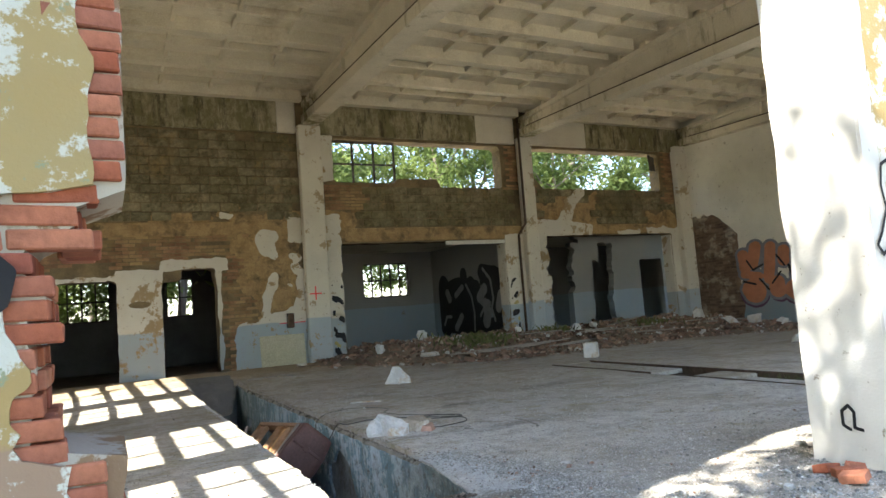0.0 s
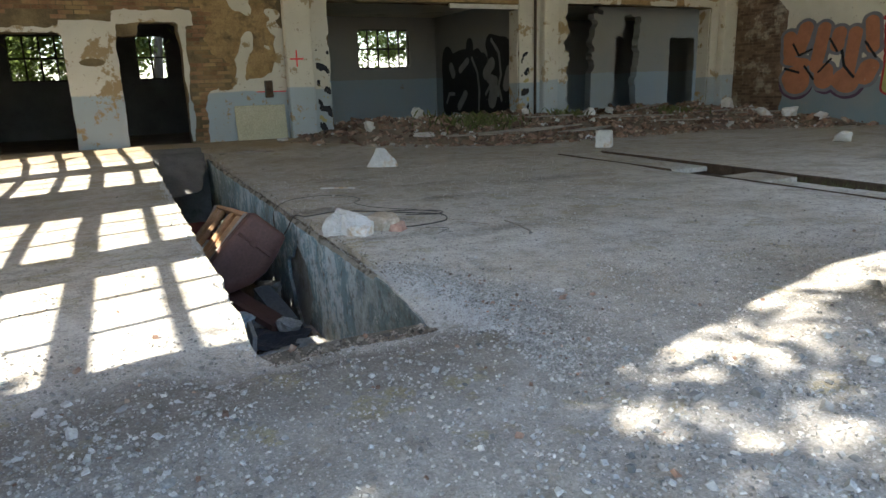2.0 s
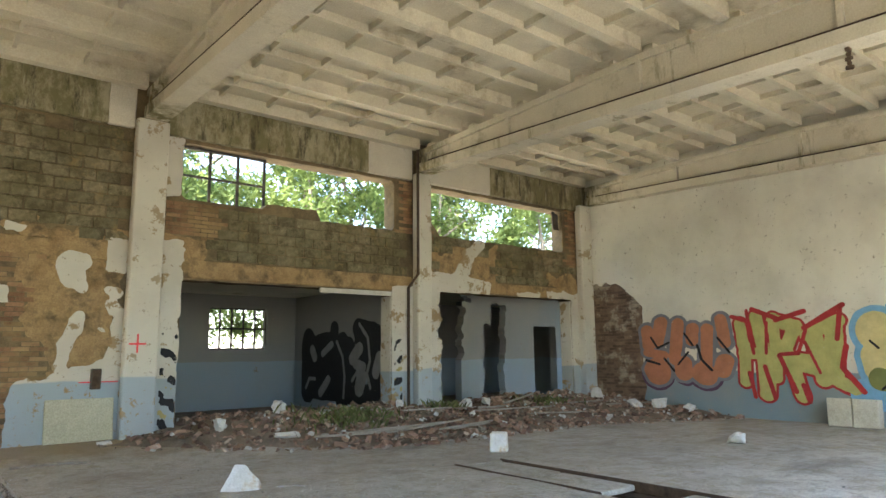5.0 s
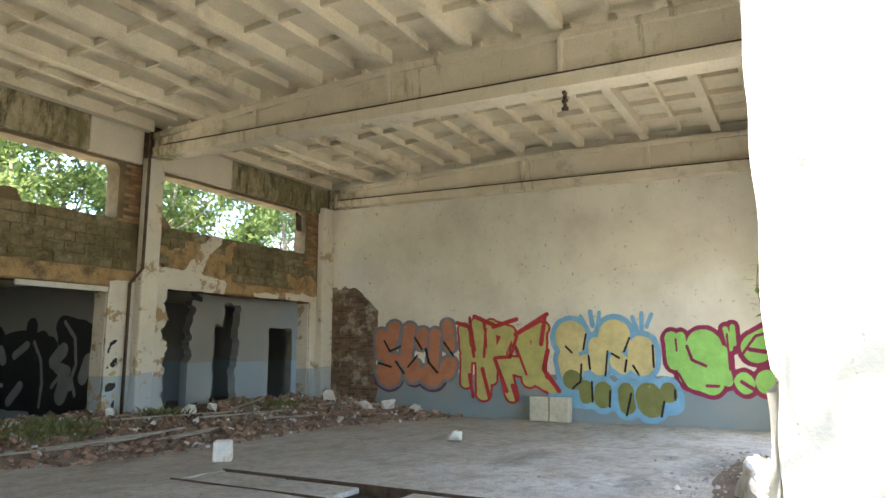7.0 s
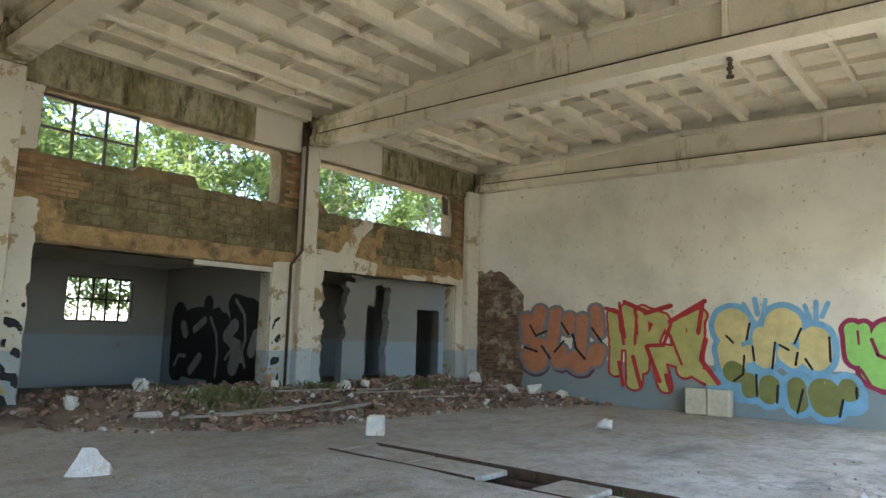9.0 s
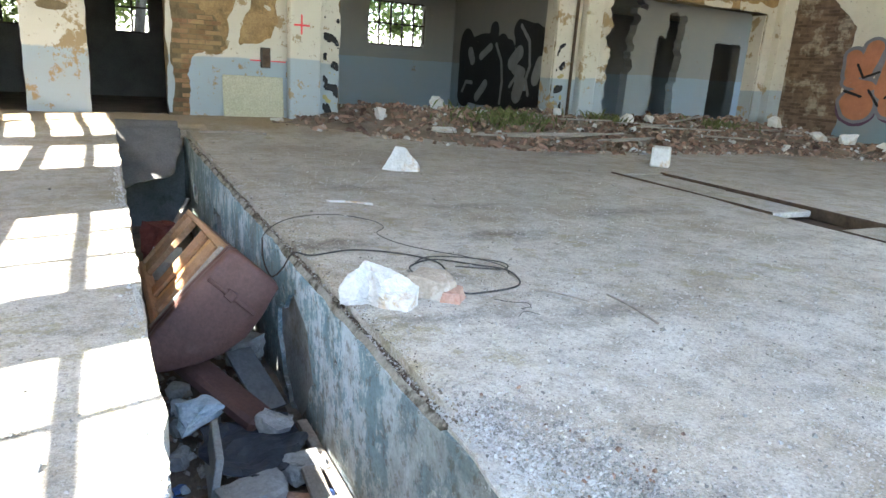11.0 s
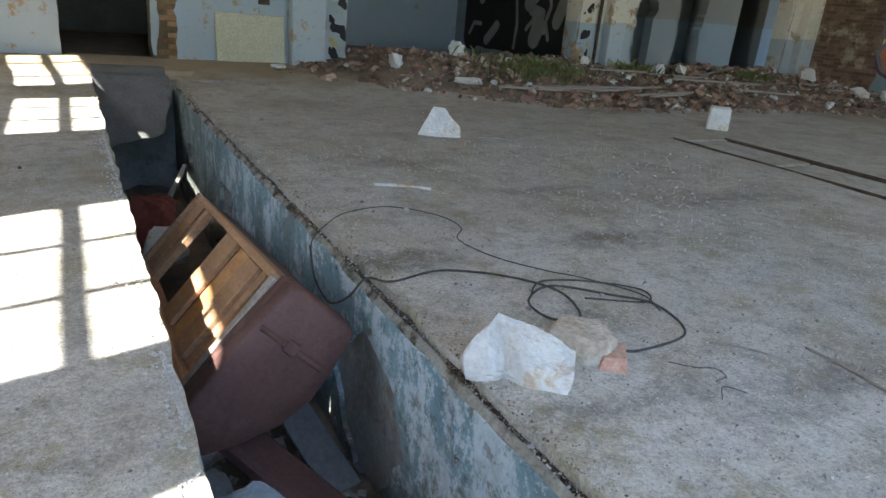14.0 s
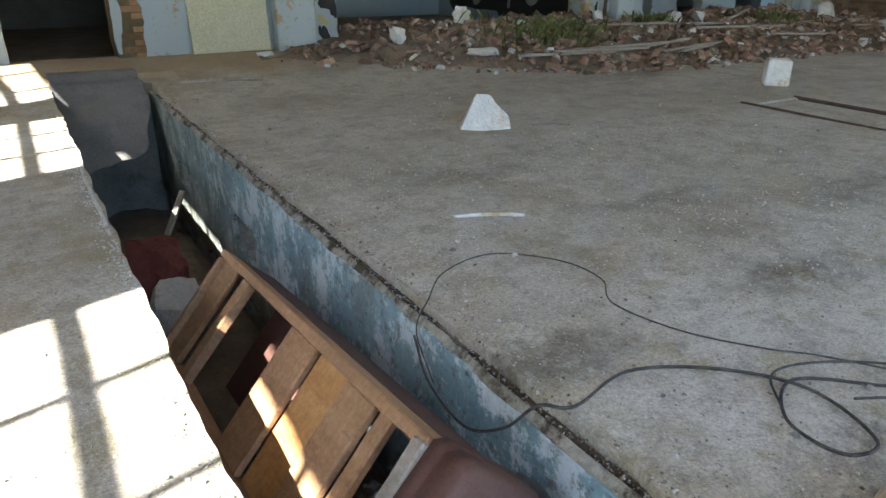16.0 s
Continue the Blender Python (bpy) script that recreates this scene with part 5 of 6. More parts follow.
stroke("black sprayed hook on the white jamb", [(3.33, 0.27), (3.38, 0.28), (3.375, 0.38), (3.41, 0.42), (3.455, 0.38), (3.455, 0.29), (3.41, 0.265)], 0.011, "black", lambda u, v, w: (4.764, u, v))
stroke("long black sprayed curve on the facade", [(5.03, 2.0), (4.94, 1.96), (4.91, 1.82), (4.94, 1.67), (4.86, 1.52), (4.8, 1.44), (4.85, 1.38), (4.95, 1.44)], 0.012, "black", lambda u, v, w: (u, 3.108, v))
stroke("thick black sprayed hook on the ochre facade", [(0.02, 1.52), (0.13, 1.53), (0.19, 1.47), (0.17, 1.38), (0.09, 1.32), (0.02, 1.31)], 0.028, "black", lambda u, v, w: (u, 3.112, v))

# ---- things in and round the pit ----
def sofa():
    """An overturned sofa, frame up, wedged across the pit: local x up the slope, y back along the pit, z out of the slope."""
    uy = Vector((0.006, 1.0, -0.119)).normalized()
    uz = Vector((-0.73, 0.0, 0.68)).normalized()
    ux = uy.cross(uz).normalized()
    uz = ux.cross(uy).normalized()
    m = Matrix((ux, uy, uz)).transposed().to_4x4()
    m.translation = Vector((2.365, 10.235, -0.165))
    ob = empty("sofa")
    ob.matrix_world = m
    tagged(ob, "overturned sofa with bare wooden frame and brown leatherette", "sofa")
    W = 0.66

    def board(name, x0, x1, y0, y1, z0, z1, mat, label="", bev=0.006):
        return part(name, box_bm(x0, x1, -y1, -y0, z0, z1, bev, jit=0.005), M[mat], ob, label)

    board("rail", -0.05, 0.0, 0.0, 2.24, -0.09, 0.02, "wood")
    board("rail", -W, -W + 0.05, 0.0, 2.24, -0.09, 0.02, "wood")
    board("end_board", -W + 0.05, -0.05, 0.0, 0.05, -0.12, 0.015, "wood")
    board("end_board", -W + 0.05, -0.05, 0.055, 0.26, -0.05, -0.02, "wood")
    board("slat", -W + 0.05, -0.05, 0.43, 0.52, -0.05, 0.0, "wood")
    board("slat", -W + 0.05, -0.05, 1.14, 1.41, -0.035, -0.005, "wood")
    board("slat", -W + 0.05, -0.05, 1.415, 1.69, -0.065, -0.036, "ply", "orange plywood strip")
    board("slat", -W + 0.05, -0.05, 1.71, 1.91, -0.035, 0.0, "wood")
    board("slat", -W + 0.05, -0.05, 1.93, 2.01, -0.06, -0.025, "wood")
    board("slat", -W + 0.05, -0.34, 2.0, 2.17, -0.1, -0.07, "ply", "orange plywood strip")
    board("edge_board", -W, -0.02, 2.19, 2.245, -0.08, 0.03, "grey_wood", "pale splintered edge board")
    board("backing", -W + 0.05, -0.05, 0.27, 0.95, -0.36, -0.32, "leather", "dark sagging backing cloth")
    board("side_panel", -0.03, -0.004, 0.0, 2.24, -0.34, -0.092, "leather", "brown leatherette side")
    # upholstered end: a rounded outline with a soft face
    outline = [(0.0, 0.01), (-0.3, 0.03), (-0.62, 0.03), (-0.86, 0.0), (-0.88, -0.06), (-0.79, -0.18), (-0.66, -0.29), (-0.52, -0.375), (-0.35, -0.42), (-0.18, -0.41), (0.0, -0.375), (0.02, -0.33), (0.022, -0.03)]
    bm = bmesh.new()
    rings = []
    for y, k, lift in ((2.25, 1.0, 0), (2.29, 1.0, 0), (2.3, 0.965, 0), (2.315, 0.965, 0), (2.325, 1.0, 0), (2.37, 1.0, 0), (2.4, 0.975, 0), (2.412, 0.93, 0), (2.418, 0.6, 1), (2.42, 0.25, 1)):
        cx, cz = -0.4, -0.18
        rings.append([bm.verts.new((cx + (x - cx) * k, -y - lift * 0.008 * nz(x * 6, z * 6), cz + (z - cz) * k)) for x, z in outline])
    for p, q in zip(rings, rings[1:]):
        for k in range(len(outline)):
            n2 = (k + 1) % len(outline)
            bm.faces.new((p[k], p[n2], q[n2], q[k]))
    bm.faces.new(rings[0])
    bm.faces.new(rings[-1])
    bmesh.ops.recalc_face_normals(bm, faces=bm.faces)
    part("upholstery", bm, M["leather"], ob, "dusty brown leatherette", smooth=True)
    board("strap", -0.225, -0.195, 2.405, 2.43, -0.36, 0.0, "leather", "stitched leatherette strap")
    board("buckle", -0.24, -0.18, 2.41, 2.436, -0.2, -0.13, "leather", "strap buckle")
    return ob


sofa()
arm = part("bolster", box_bm(-0.1, 0.1, 0.0, 0.78, -0.05, 0.05, 0.025), M["leather"])
arm.matrix_world = Matrix.Translation((2.03, 8.1, -0.6)) @ Vector((0.42, -0.6, -0.25)).to_track_quat("Y", "Z").to_matrix().to_4x4()
tagged(arm, "loose brown leatherette bolster sloping down into the rubble", "bolster")


def pit_level(x, y):
    z = -1.0 + 0.1 * fbm(x * 2.2, y * 1.4, 5.0)
    if y > 8.5:
        z -= 0.3 * min(1.0, (y - 8.5) / 1.5)
    return max(z, PZ + 0.02)


heap = sheet("pit_rubble", lambda x, y: 1.0, px0 - 0.005, px1 + 0.015, 5.2, py1, 0.08, 0.1, lambda u, v, w: (u, v, pit_level(u, v) - 0.05 if w == 0 else PZ - 0.01), M["rubble_soil"])
stuff(heap, "dirt and small rubble filling the pit bottom", "rubble")


def in_pit(rnd):
    x, y = rnd.uniform(px0 + 0.03, px1 - 0.03), 5.6 + 4.5 * rnd.random() ** 1.5
    return x, y, pit_level(x, y) - 0.03


stuff(scatter("pit_chips", 600, in_pit, (0.01, 0.035), M["gravel"], seed=3), "small broken chips and litter in the pit", "rubble")
stuff(scatter("pit_brick_bits", 90, in_pit, (0.02, 0.045), M["rubble"], seed=4), "broken red brick bits in the pit", "rubble")
stone("concrete_chunk", (2.33, 6.2, -1.0), (0.4, 0.32, 0.36), 21, M["white_stone"], "large angular white chunk lying in the pit", turn=20, tilt=14, cuts=6)
for at, size, seed, mat, lab, tilt in (
        ((2.5, 6.6, -0.98), (0.38, 0.24, 0.15), 22, "grey_stone", "flat grey concrete piece in the pit", 8),
        ((2.28, 6.9, -0.98), (0.36, 0.32, 0.14), 23, "grey_stone", "rounded grey concrete piece in the pit", -6),
        ((2.22, 6.75, -0.99), (0.14, 0.12, 0.1), 24, "white_stone", "small pale stone in the pit", 0),
        ((2.32, 6.62, -0.99), (0.12, 0.1, 0.09), 25, "white_stone", "small pale stone in the pit", 20),
        ((2.5, 7.5, -0.92), (0.22, 0.18, 0.16), 26, "grey_stone", "tilted grey concrete lump in the pit", 30),
        ((2.57, 7.1, -0.98), (0.26, 0.22, 0.12), 27, "grey_stone", "dark grey broken slab in the pit", 10),
        ((2.2, 11.3, -1.1), (0.4, 0.45, 0.3), 28, "white_stone", "pale sack-like lump deep in the pit", 0),
        ((2.2, 11.75, -1.1), (0.42, 0.5, 0.45), 29, "cushion", "dark red cushion lying deep in the pit", 0),
        ((2.55, 8.6, -0.95), (0.3, 0.3, 0.2), 30, "grey_stone", "grey lump under the sofa", 0)):
    stone("broken_lump", at, size, seed, M[mat], lab, tilt=tilt)
rp = random.Random(61)
for k in range(26):
    y = rp.uniform(5.95, 8.6)
    x = rp.uniform(px0 + 0.1, px1 - 0.12)
    s0 = rp.uniform(0.06, 0.17)
    stone("pit_stone", (x, y, pit_level(x, y) - 0.05), (s0 * 1.3, s0, s0 * 0.8), 200 + k, M[rp.choice(("grey_stone", "grey_stone", "pink_stone", "white_stone"))], "broken masonry piece among the pit rubble", turn=rp.uniform(0, 360), tilt=rp.uniform(-25, 25), sub=1)
bd = part("board", box_bm(-0.02, 0.02, -0.2, 0.2, -0.14, 0.14, 0.006), M["grey_stone"])
bd.matrix_world = pose(2.13, 7.18, -0.85, 0, 8, -4)
tagged(bd, "grey panel standing on edge in the pit rubble", "board")
tarp = sheet("tarpaulin", lambda x, y: 0.27 - math.hypot(x - 2.36, (y - 7.34) * 0.8) + 0.08 * fbm(x * 5, y * 5), 1.9, 2.72, 6.85, 7.85, 0.05, 0.012, lambda u, v, w: (u, v, -0.87 + 0.06 * fbm(u * 5, v * 5) - 0.01 * w), M["tarp"])
tagged(tarp, "crumpled dark tarpaulin among the pit rubble", "tarpaulin")
bag = stone("plastic_bag", (2.13, 7.6, -0.86), (0.3, 0.26, 0.14), 33, M["bag"], "crumpled pale blue plastic bag in the pit", "bag", cuts=4, rough=0.2)


def bmesh_can(r, h):
    bm = bmesh.new()
    rings = []
    for z, k in ((0, 0.8), (0.06, 1), (0.5, 0.93), (0.9, 1), (1, 0.78)):
        rings.append([bm.verts.new((r * k * math.cos(a * math.pi / 6), r * k * math.sin(a * math.pi / 6), h * z)) for a in range(12)])
    for p, q in zip(rings, rings[1:]):
        for k in range(12):
            bm.faces.new((p[k], p[(k + 1) % 12], q[(k + 1) % 12], q[k]))
    bm.faces.new(rings[0][::-1])
    bm.faces.new(rings[-1])
    return bm


def plank(pts, w, t, mat, label):
    a, b = Vector(pts[0]), Vector(pts[1])
    L = (b - a).length
    bm = box_bm(-w / 2, w / 2, 0, L, -t / 2, t / 2, 0.004, jit=0.004)
    ob = part("plank", bm, M[mat])
    ob.matrix_world = Matrix.Translation(a) @ (b - a).to_track_quat("Y", "Z").to_matrix().to_4x4()
    return tagged(ob, label, "plank")


plank(((2.72, 5.95, -0.9), (2.7, 7.55, -0.93)), 0.06, 0.04, "grey_wood", "long grey plank along the pit wall")
plank(((2.72, 5.62, -0.8), (2.45, 6.4, -0.9)), 0.08, 0.04, "grey_wood", "short grey plank lying across another")
plank(((2.55, 6.2, -0.86), (2.6, 7.0, -0.88)), 0.1, 0.03, "grey_wood", "weathered board in the pit rubble")
plank(((1.95, 6.62, -0.86), (2.6, 6.6, -0.84)), 0.05, 0.03, "wood", "thin brown batten across the rubble")
plank(((2.42, 8.15, -0.66), (2.56, 7.68, -0.88)), 0.18, 0.02, "felt", "stiff grey sheet leaning under the sofa")
litter = random.Random(77)
for k in range(34):
    x, y, s0 = litter.uniform(1.92, 2.66), litter.uniform(6.3, 7.4), litter.uniform(0.03, 0.07)
    stone("litter", (x, y, pit_level(x, y) - 0.02), (s0 * 1.6, s0, s0 * 0.6), 300 + k, M[litter.choice(("bag", "bag", "white_stone", "tarp", "can"))], "crumpled scrap of litter in the pit rubble", "litter", turn=litter.uniform(0, 360), tilt=litter.uniform(-30, 30), sub=1, rough=0.2)
can = part("can", bmesh_can(0.03, 0.11), M["can"])
can.matrix_world = pose(2.6, 6.84, -0.93, 70, 0, 25)
tagged(can, "small crushed blue drink can in the pit", "can")
plank(((2.1, 9.4, -0.9), (2.5, 9.9, -0.62)), 0.06, 0.04, "wood", "broken pine stick under the sofa")
plank(((2.2, 12.2, -1.1), (2.6, 12.6, -0.55)), 0.05, 0.03, "grey_wood", "grey stick standing in the pit")


def felt_z(x, y):
    s = (14.62 - y) / 1.3
    return 0.05 + 0.02 * nz(x * 4, y * 4) if s < 0.06 else 0.05 - 0.75 * (s - 0.06) ** 1.3 + 0.05 * fbm(x * 3, y * 2)


felt = sheet("felt_sheet", lambda x, y: rect(x, y, 1.86, 2.7 - 0.25 * max(0, 14.3 - y), 13.45 + 0.3 * (x - 1.9), 15.0) + 0.04 * fbm(x * 3, y * 3), 1.8, 2.76, 13.3, 15.05, 0.07, 0.012, lambda u, v, w: (u, v, (felt_z(u, v) if v < 14.55 else floor_z(u, v) + 0.03) - 0.012 * w), M["felt"], smooth=True)
tagged(felt, "stiff grey felt sheet hanging over the pit end", "sheet")

# ---- things on the floor ----
def chunk_bm(pts, seed, rough=0.012, cuts=4):
    """A broken piece with the given corners, its faces roughened."""
    bm = bmesh.new()
    for p in pts:
        bm.verts.new(p)
    hull = bmesh.ops.convex_hull(bm, input=bm.verts)
    bmesh.ops.delete(bm, geom=[g for g in hull["geom_interior"] if isinstance(g, bmesh.types.BMVert)], context="VERTS")
    bmesh.ops.subdivide_edges(bm, edges=list(bm.edges), cuts=cuts, use_grid_fill=True)
    for v in bm.verts:
        p = v.co * 9
        v.co += Vector((nz(p.x + seed, p.y, p.z), nz(p.y, p.z + seed, p.x), nz(p.z, p.x, p.y + seed))) * rough
        v.co += v.co.normalized() * rough * 0.22 * nz(p.x * 3, p.y * 3, p.z * 3 + seed)
    bmesh.ops.recalc_face_normals(bm, faces=bm.faces)
    return bm


def cleft_bm():
    """The white chunk by the pit: a blunt wedge whose front is split by a hollow."""
    bm = chunk_bm([(-0.2, -0.09, 0), (0.17, -0.14, 0), (0.21, -0.02, 0), (0.15, 0.1, 0), (-0.15, 0.12, 0), (-0.22, 0.02, 0.02), (-0.18, -0.02, 0.14), (-0.1, 0.07, 0.215), (0.04, 0.06, 0.18), (0.21, 0.02, 0.11), (0.18, -0.1, 0.07), (-0.03, -0.1, 0.1), (-0.21, -0.03, 0.09)], 3, 0.02, 7)
    for v in bm.verts:
        k = max(0.0, 1 - abs(v.co.x + 0.05 + 0.25 * (v.co.z - 0.05)) / 0.06)
        if v.co.y < 0.05 and v.co.z > 0.004:
            v.co.y += 0.055 * k
            v.co.z -= 0.03 * k
        if v.co.x < -0.05 and v.co.y < 0.02:
            v.co.y += 0.025
    return bm


slab = part("stone_chunk", cleft_bm(), M["white_stone"])
slab.matrix_world = pose(3.0, 7.09, -0.01, 0, 0, -27)
tagged(slab, "white stained stone chunk on the concrete floor", "rubble")
lump = part("mortar_lump", chunk_bm([(-0.17, -0.07, 0), (0.1, -0.1, 0), (0.17, -0.03, 0), (0.12, 0.1, 0), (-0.12, 0.11, 0), (-0.19, 0.03, 0.03), (-0.14, -0.04, 0.12), (-0.1, 0.07, 0.15), (0.06, 0.07, 0.15), (0.13, 0.0, 0.1), (0.06, -0.08, 0.1)], 5, 0.014), M["beige_stone"])
lump.matrix_world = pose(3.34, 7.13, -0.012, 0, 0, -32)
tagged(lump, "beige mortar lump with red brick remains on the floor", "rubble")
part("brick_end", chunk_bm([(0.05, -0.13, 0), (0.17, -0.12, 0), (0.19, 0.02, 0), (0.08, 0.0, 0), (0.06, -0.11, 0.06), (0.16, -0.1, 0.055), (0.175, 0.0, 0.07), (0.09, 0.0, 0.08)], 6, 0.016, 4), M["pink_stone"], lump, "broken red brick")
wedge = part("stone_chunk", chunk_bm([(-0.24, -0.1, 0), (-0.05, -0.17, 0), (0.2, -0.15, 0), (0.25, 0.04, 0), (0.06, 0.18, 0), (-0.2, 0.12, 0), (-0.07, 0.02, 0.29), (0.04, 0.03, 0.27), (0.2, -0.06, 0.11), (-0.18, -0.06, 0.1)], 8, 0.015), M["white_stone"])
wedge.matrix_world = pose(4.93, 11.4, -0.01, 0, 0, -18)
tagged(wedge, "white wedge-shaped stone chunk on bare floor", "rubble")
blk = part("foam_block", worn_box(-0.135, 0.135, -0.12, 0.12, 0.0, 0.3, 0.09, 0.02, 0.02), M["white_stone"])
blk.matrix_world = pose(9.2, 11.45, 0.0, 0, 0, -48)
tagged(blk, "cube-shaped white block standing on the floor", "block")
stone("stone_chunk", (12.76, 9.4, 0.0), (0.4, 0.3, 0.2), 44, M["white_stone"], "low white stone chunk on the floor", turn=40)
for y, seed in ((8.72, 1), (9.2, 2)):
    b2 = part("concrete_block", worn_box(-0.16, 0.16, -0.23, 0.23, 0.0, 0.56, 0.14, 0.012, 0.015), M["beige_block"])
    b2.matrix_world = pose(16.68, y, 0.0, 0, 4, 3 * seed)
    tagged(b2, "pale concrete block leaning against the hall wall", "block", "blocks by the hall wall")
stone("wall_chunk", (9.75, 4.12, -0.02), (0.75, 0.5, 0.5), 45, M["white_stone"], "big white wall chunk lying in the sun", turn=15, tilt=0, cuts=5)
bulge = part("jamb_remnant", worn_box(4.82, 5.13, 3.66, 3.75, 0.95, 1.5, 0.12, 0.04, 0.05), M["jamb"])
structure(bulge, "ragged plaster left on the inner jamb edge", "wall")


def on_floor(pts, lift=0.012):
    return spline([(x, y, (floor_z(x, y) if z is None else z) + lift) for x, y, z in pts], 8)


c1 = [(2.71, 8.75, -0.07), (2.69, 8.6, -0.2), (2.69, 8.35, -0.24), (2.72, 8.16, -0.13), (2.77, 8.06, 0.005), (2.88, 8.0, None), (3.17, 8.05, None), (3.45, 7.9, None), (3.62, 7.66, None), (3.55, 7.4, None), (3.4, 7.42, None), (3.4, 7.6, None), (3.62, 7.72, None), (3.85, 7.55, None), (4.0, 7.38, None), (3.9, 7.1, None), (3.6, 7.06, None), (3.5, 7.1, None)]
c2 = [(2.66, 8.52, -0.14), (2.72, 8.75, -0.05), (2.84, 8.86, None), (3.05, 9.06, None), (3.36, 9.12, None), (3.6, 8.9, None), (3.63, 8.65, None), (3.5, 8.45, None), (3.56, 8.15, None), (3.72, 7.9, None), (3.86, 7.75, None), (4.02, 7.5, None), (3.97, 7.32, None)]
c3 = [(3.42, 7.62, None), (3.6, 7.78, None), (3.84, 7.72, None), (4.06, 7.55, None), (3.98, 7.42, None), (3.7, 7.55, None)]
for pts, r in ((c1, 0.0058), (c2, 0.0034), (c3, 0.0046)):
    tagged(tube("cable", on_floor(pts), r, M["cable"]), "loose black rubber cable coiled on the floor", "cable", "loose cables")
for pts in ([(3.64, 6.95), (3.71, 6.87), (3.78, 6.83), (3.77, 6.77), (3.7, 6.76)], [(3.62, 6.66), (3.7, 6.72), (3.75, 6.65)]):
    tagged(tube("wire", on_floor([(x, y, None) for x, y in pts], 0.005), 0.0022, M["cable"]), "short bent dark wire lying on the floor", "wire")
for x, y, s0, seed, mat in ((-0.5, 8.9, 0.34, 71, "white_stone"), (-0.85, 8.7, 0.3, 72, "beige_stone"), (-0.03, 7.07, 0.15, 73, "white_stone"), (0.28, 4.97, 0.08, 74, "beige_stone"), (0.65, 5.05, 0.07, 75, "grey_stone"), (0.95, 4.64, 0.07, 76, "white_stone"), (0.76, 4.13, 0.055, 77, "white_stone"), (0.57, 4.07, 0.045, 78, "white_stone"), (0.96, 3.92, 0.055, 79, "pink_stone"), (1.13, 4.05, 0.045, 80, "white_stone"), (1.36, 3.85, 0.07, 81, "grey_stone"), (3.58, 4.92, 0.075, 82, "white_stone"), (3.57, 4.83, 0.05, 83, "pink_stone")):
    stone("plaster_chunk", (x, y, floor_z(x, y) - 0.012), (s0, s0 * 0.7, s0 * 0.38), seed, M[mat], "small broken masonry piece on the dusty floor", turn=seed * 41, sub=2)
plank(((-1.1, 10.76, 0.12), (-0.5, 10.6, 0.03)), 0.05, 0.025, "grey_wood", "dark batten lying by the window wall")
for a, b, r in (((3.47, 9.64), (3.85, 9.48), 0.012), ((4.35, 6.82), (4.31, 6.35), 0.006), ((3.95, 7.0), (4.15, 6.75), 0.005), ((5.3, 11.2), (5.6, 11.05), 0.008), ((-1.2, 9.4), (-0.4, 9.55), 0.02), ((-1.3, 8.1), (-0.6, 8.6), 0.02), ((2.95, 14.4), (3.9, 14.2), 0.02)):
    m = ((a[0] + b[0]) / 2 + 0.02, (a[1] + b[1]) / 2 + 0.02)
    tagged(tube("stick", on_floor([(*a, None), (*m, None), (*b, None)], r), r, M["white_stone"] if r == 0.012 else M["grey_wood"]), "thin dry stick lying on the floor", "stick")

# ---- loose grit, chips and rubble ----
def grit_near(rnd):
    while True:
        x, y = rnd.uniform(-0.3, 6.5), rnd.uniform(1.6, 7.0)
        if rnd.random() < max(0.05, 1 - max(0, y - 3.6 - 0.5 * fbm(x, y)) / 2.0) and floor_f(x, y) > 0.02:
            return x, y, floor_z(x, y)


def grit_far(rnd):
    while True:
        x, y = rnd.uniform(-1.5, 12.0), 4.6 + 9.4 * rnd.random() ** 1.7
        if rnd.random() < min(0.75, max(0, x - 5) * 0.15):
            continue
        if floor_f(x, y) > 0.03 and (x > 2.7 or rnd.random() < 0.5):
            return x, y, floor_z(x, y)


def grit_edge(rnd):
    t = rnd.random()
    x, y = 2.8 + 0.22 * math.sin(2.6 * t) + rnd.gauss(0, 0.07), 5.85 - 1.3 * t + rnd.gauss(0, 0.1)
    return max(2.78, x), y, floor_z(x, y)


def grit_left(rnd):
    x, y = -1.68 + abs(rnd.gauss(0, 0.5)), rnd.uniform(3.7, 15.6)
    return x, y, floor_z(x, y)


def step_dirt(x, y):
    return -0.1 - 0.825 * max(0.0, y - 4.9) + 0.055 * fbm(x * 3.5, y * 3.5, 8.0) + 0.05 * abs(x - 2.2)


def on_steps(rnd):
    x, y = rnd.uniform(px0 + 0.03, px1), rnd.uniform(4.75, 6.0)
    return x, y, max(step_dirt(x, y), -0.1 - 0.165 * max(0, int((y - 4.84) / 0.2)))


stuff(sheet("step_soil", lambda x, y: 1.0, px0 - 0.005, px1 + 0.015, 4.86, 6.1, 0.05, 0.1, lambda u, v, w: (u, v, step_dirt(u, v) if w == 0 else step_dirt(u, v) - 0.3), M["rubble_soil"]), "brown dirt lying on the pit steps", "dirt")


stuff(scatter("gravel", 42000, grit_near, (0.0028, 0.0088), M["gravel"], seed=11), "pale gravel strewn over the entrance floor", "gravel")
def grit_entry(rnd):
    while True:
        x, y = rnd.uniform(0.2, 6.2), rnd.uniform(1.3, 4.6)
        if rnd.random() < min(1.0, max(0.04, (3.9 - 0.25 * max(0.0, 2.6 - x) - y + 0.6 * fbm(x * 1.3, y * 1.3)) * 0.8)):
            return x, y, floor_z(x, y)


def grit_west(rnd):
    x, y = rnd.uniform(-1.4, 1.7), 3.7 + abs(rnd.gauss(0, 0.75))
    return x, y, floor_z(x, y)


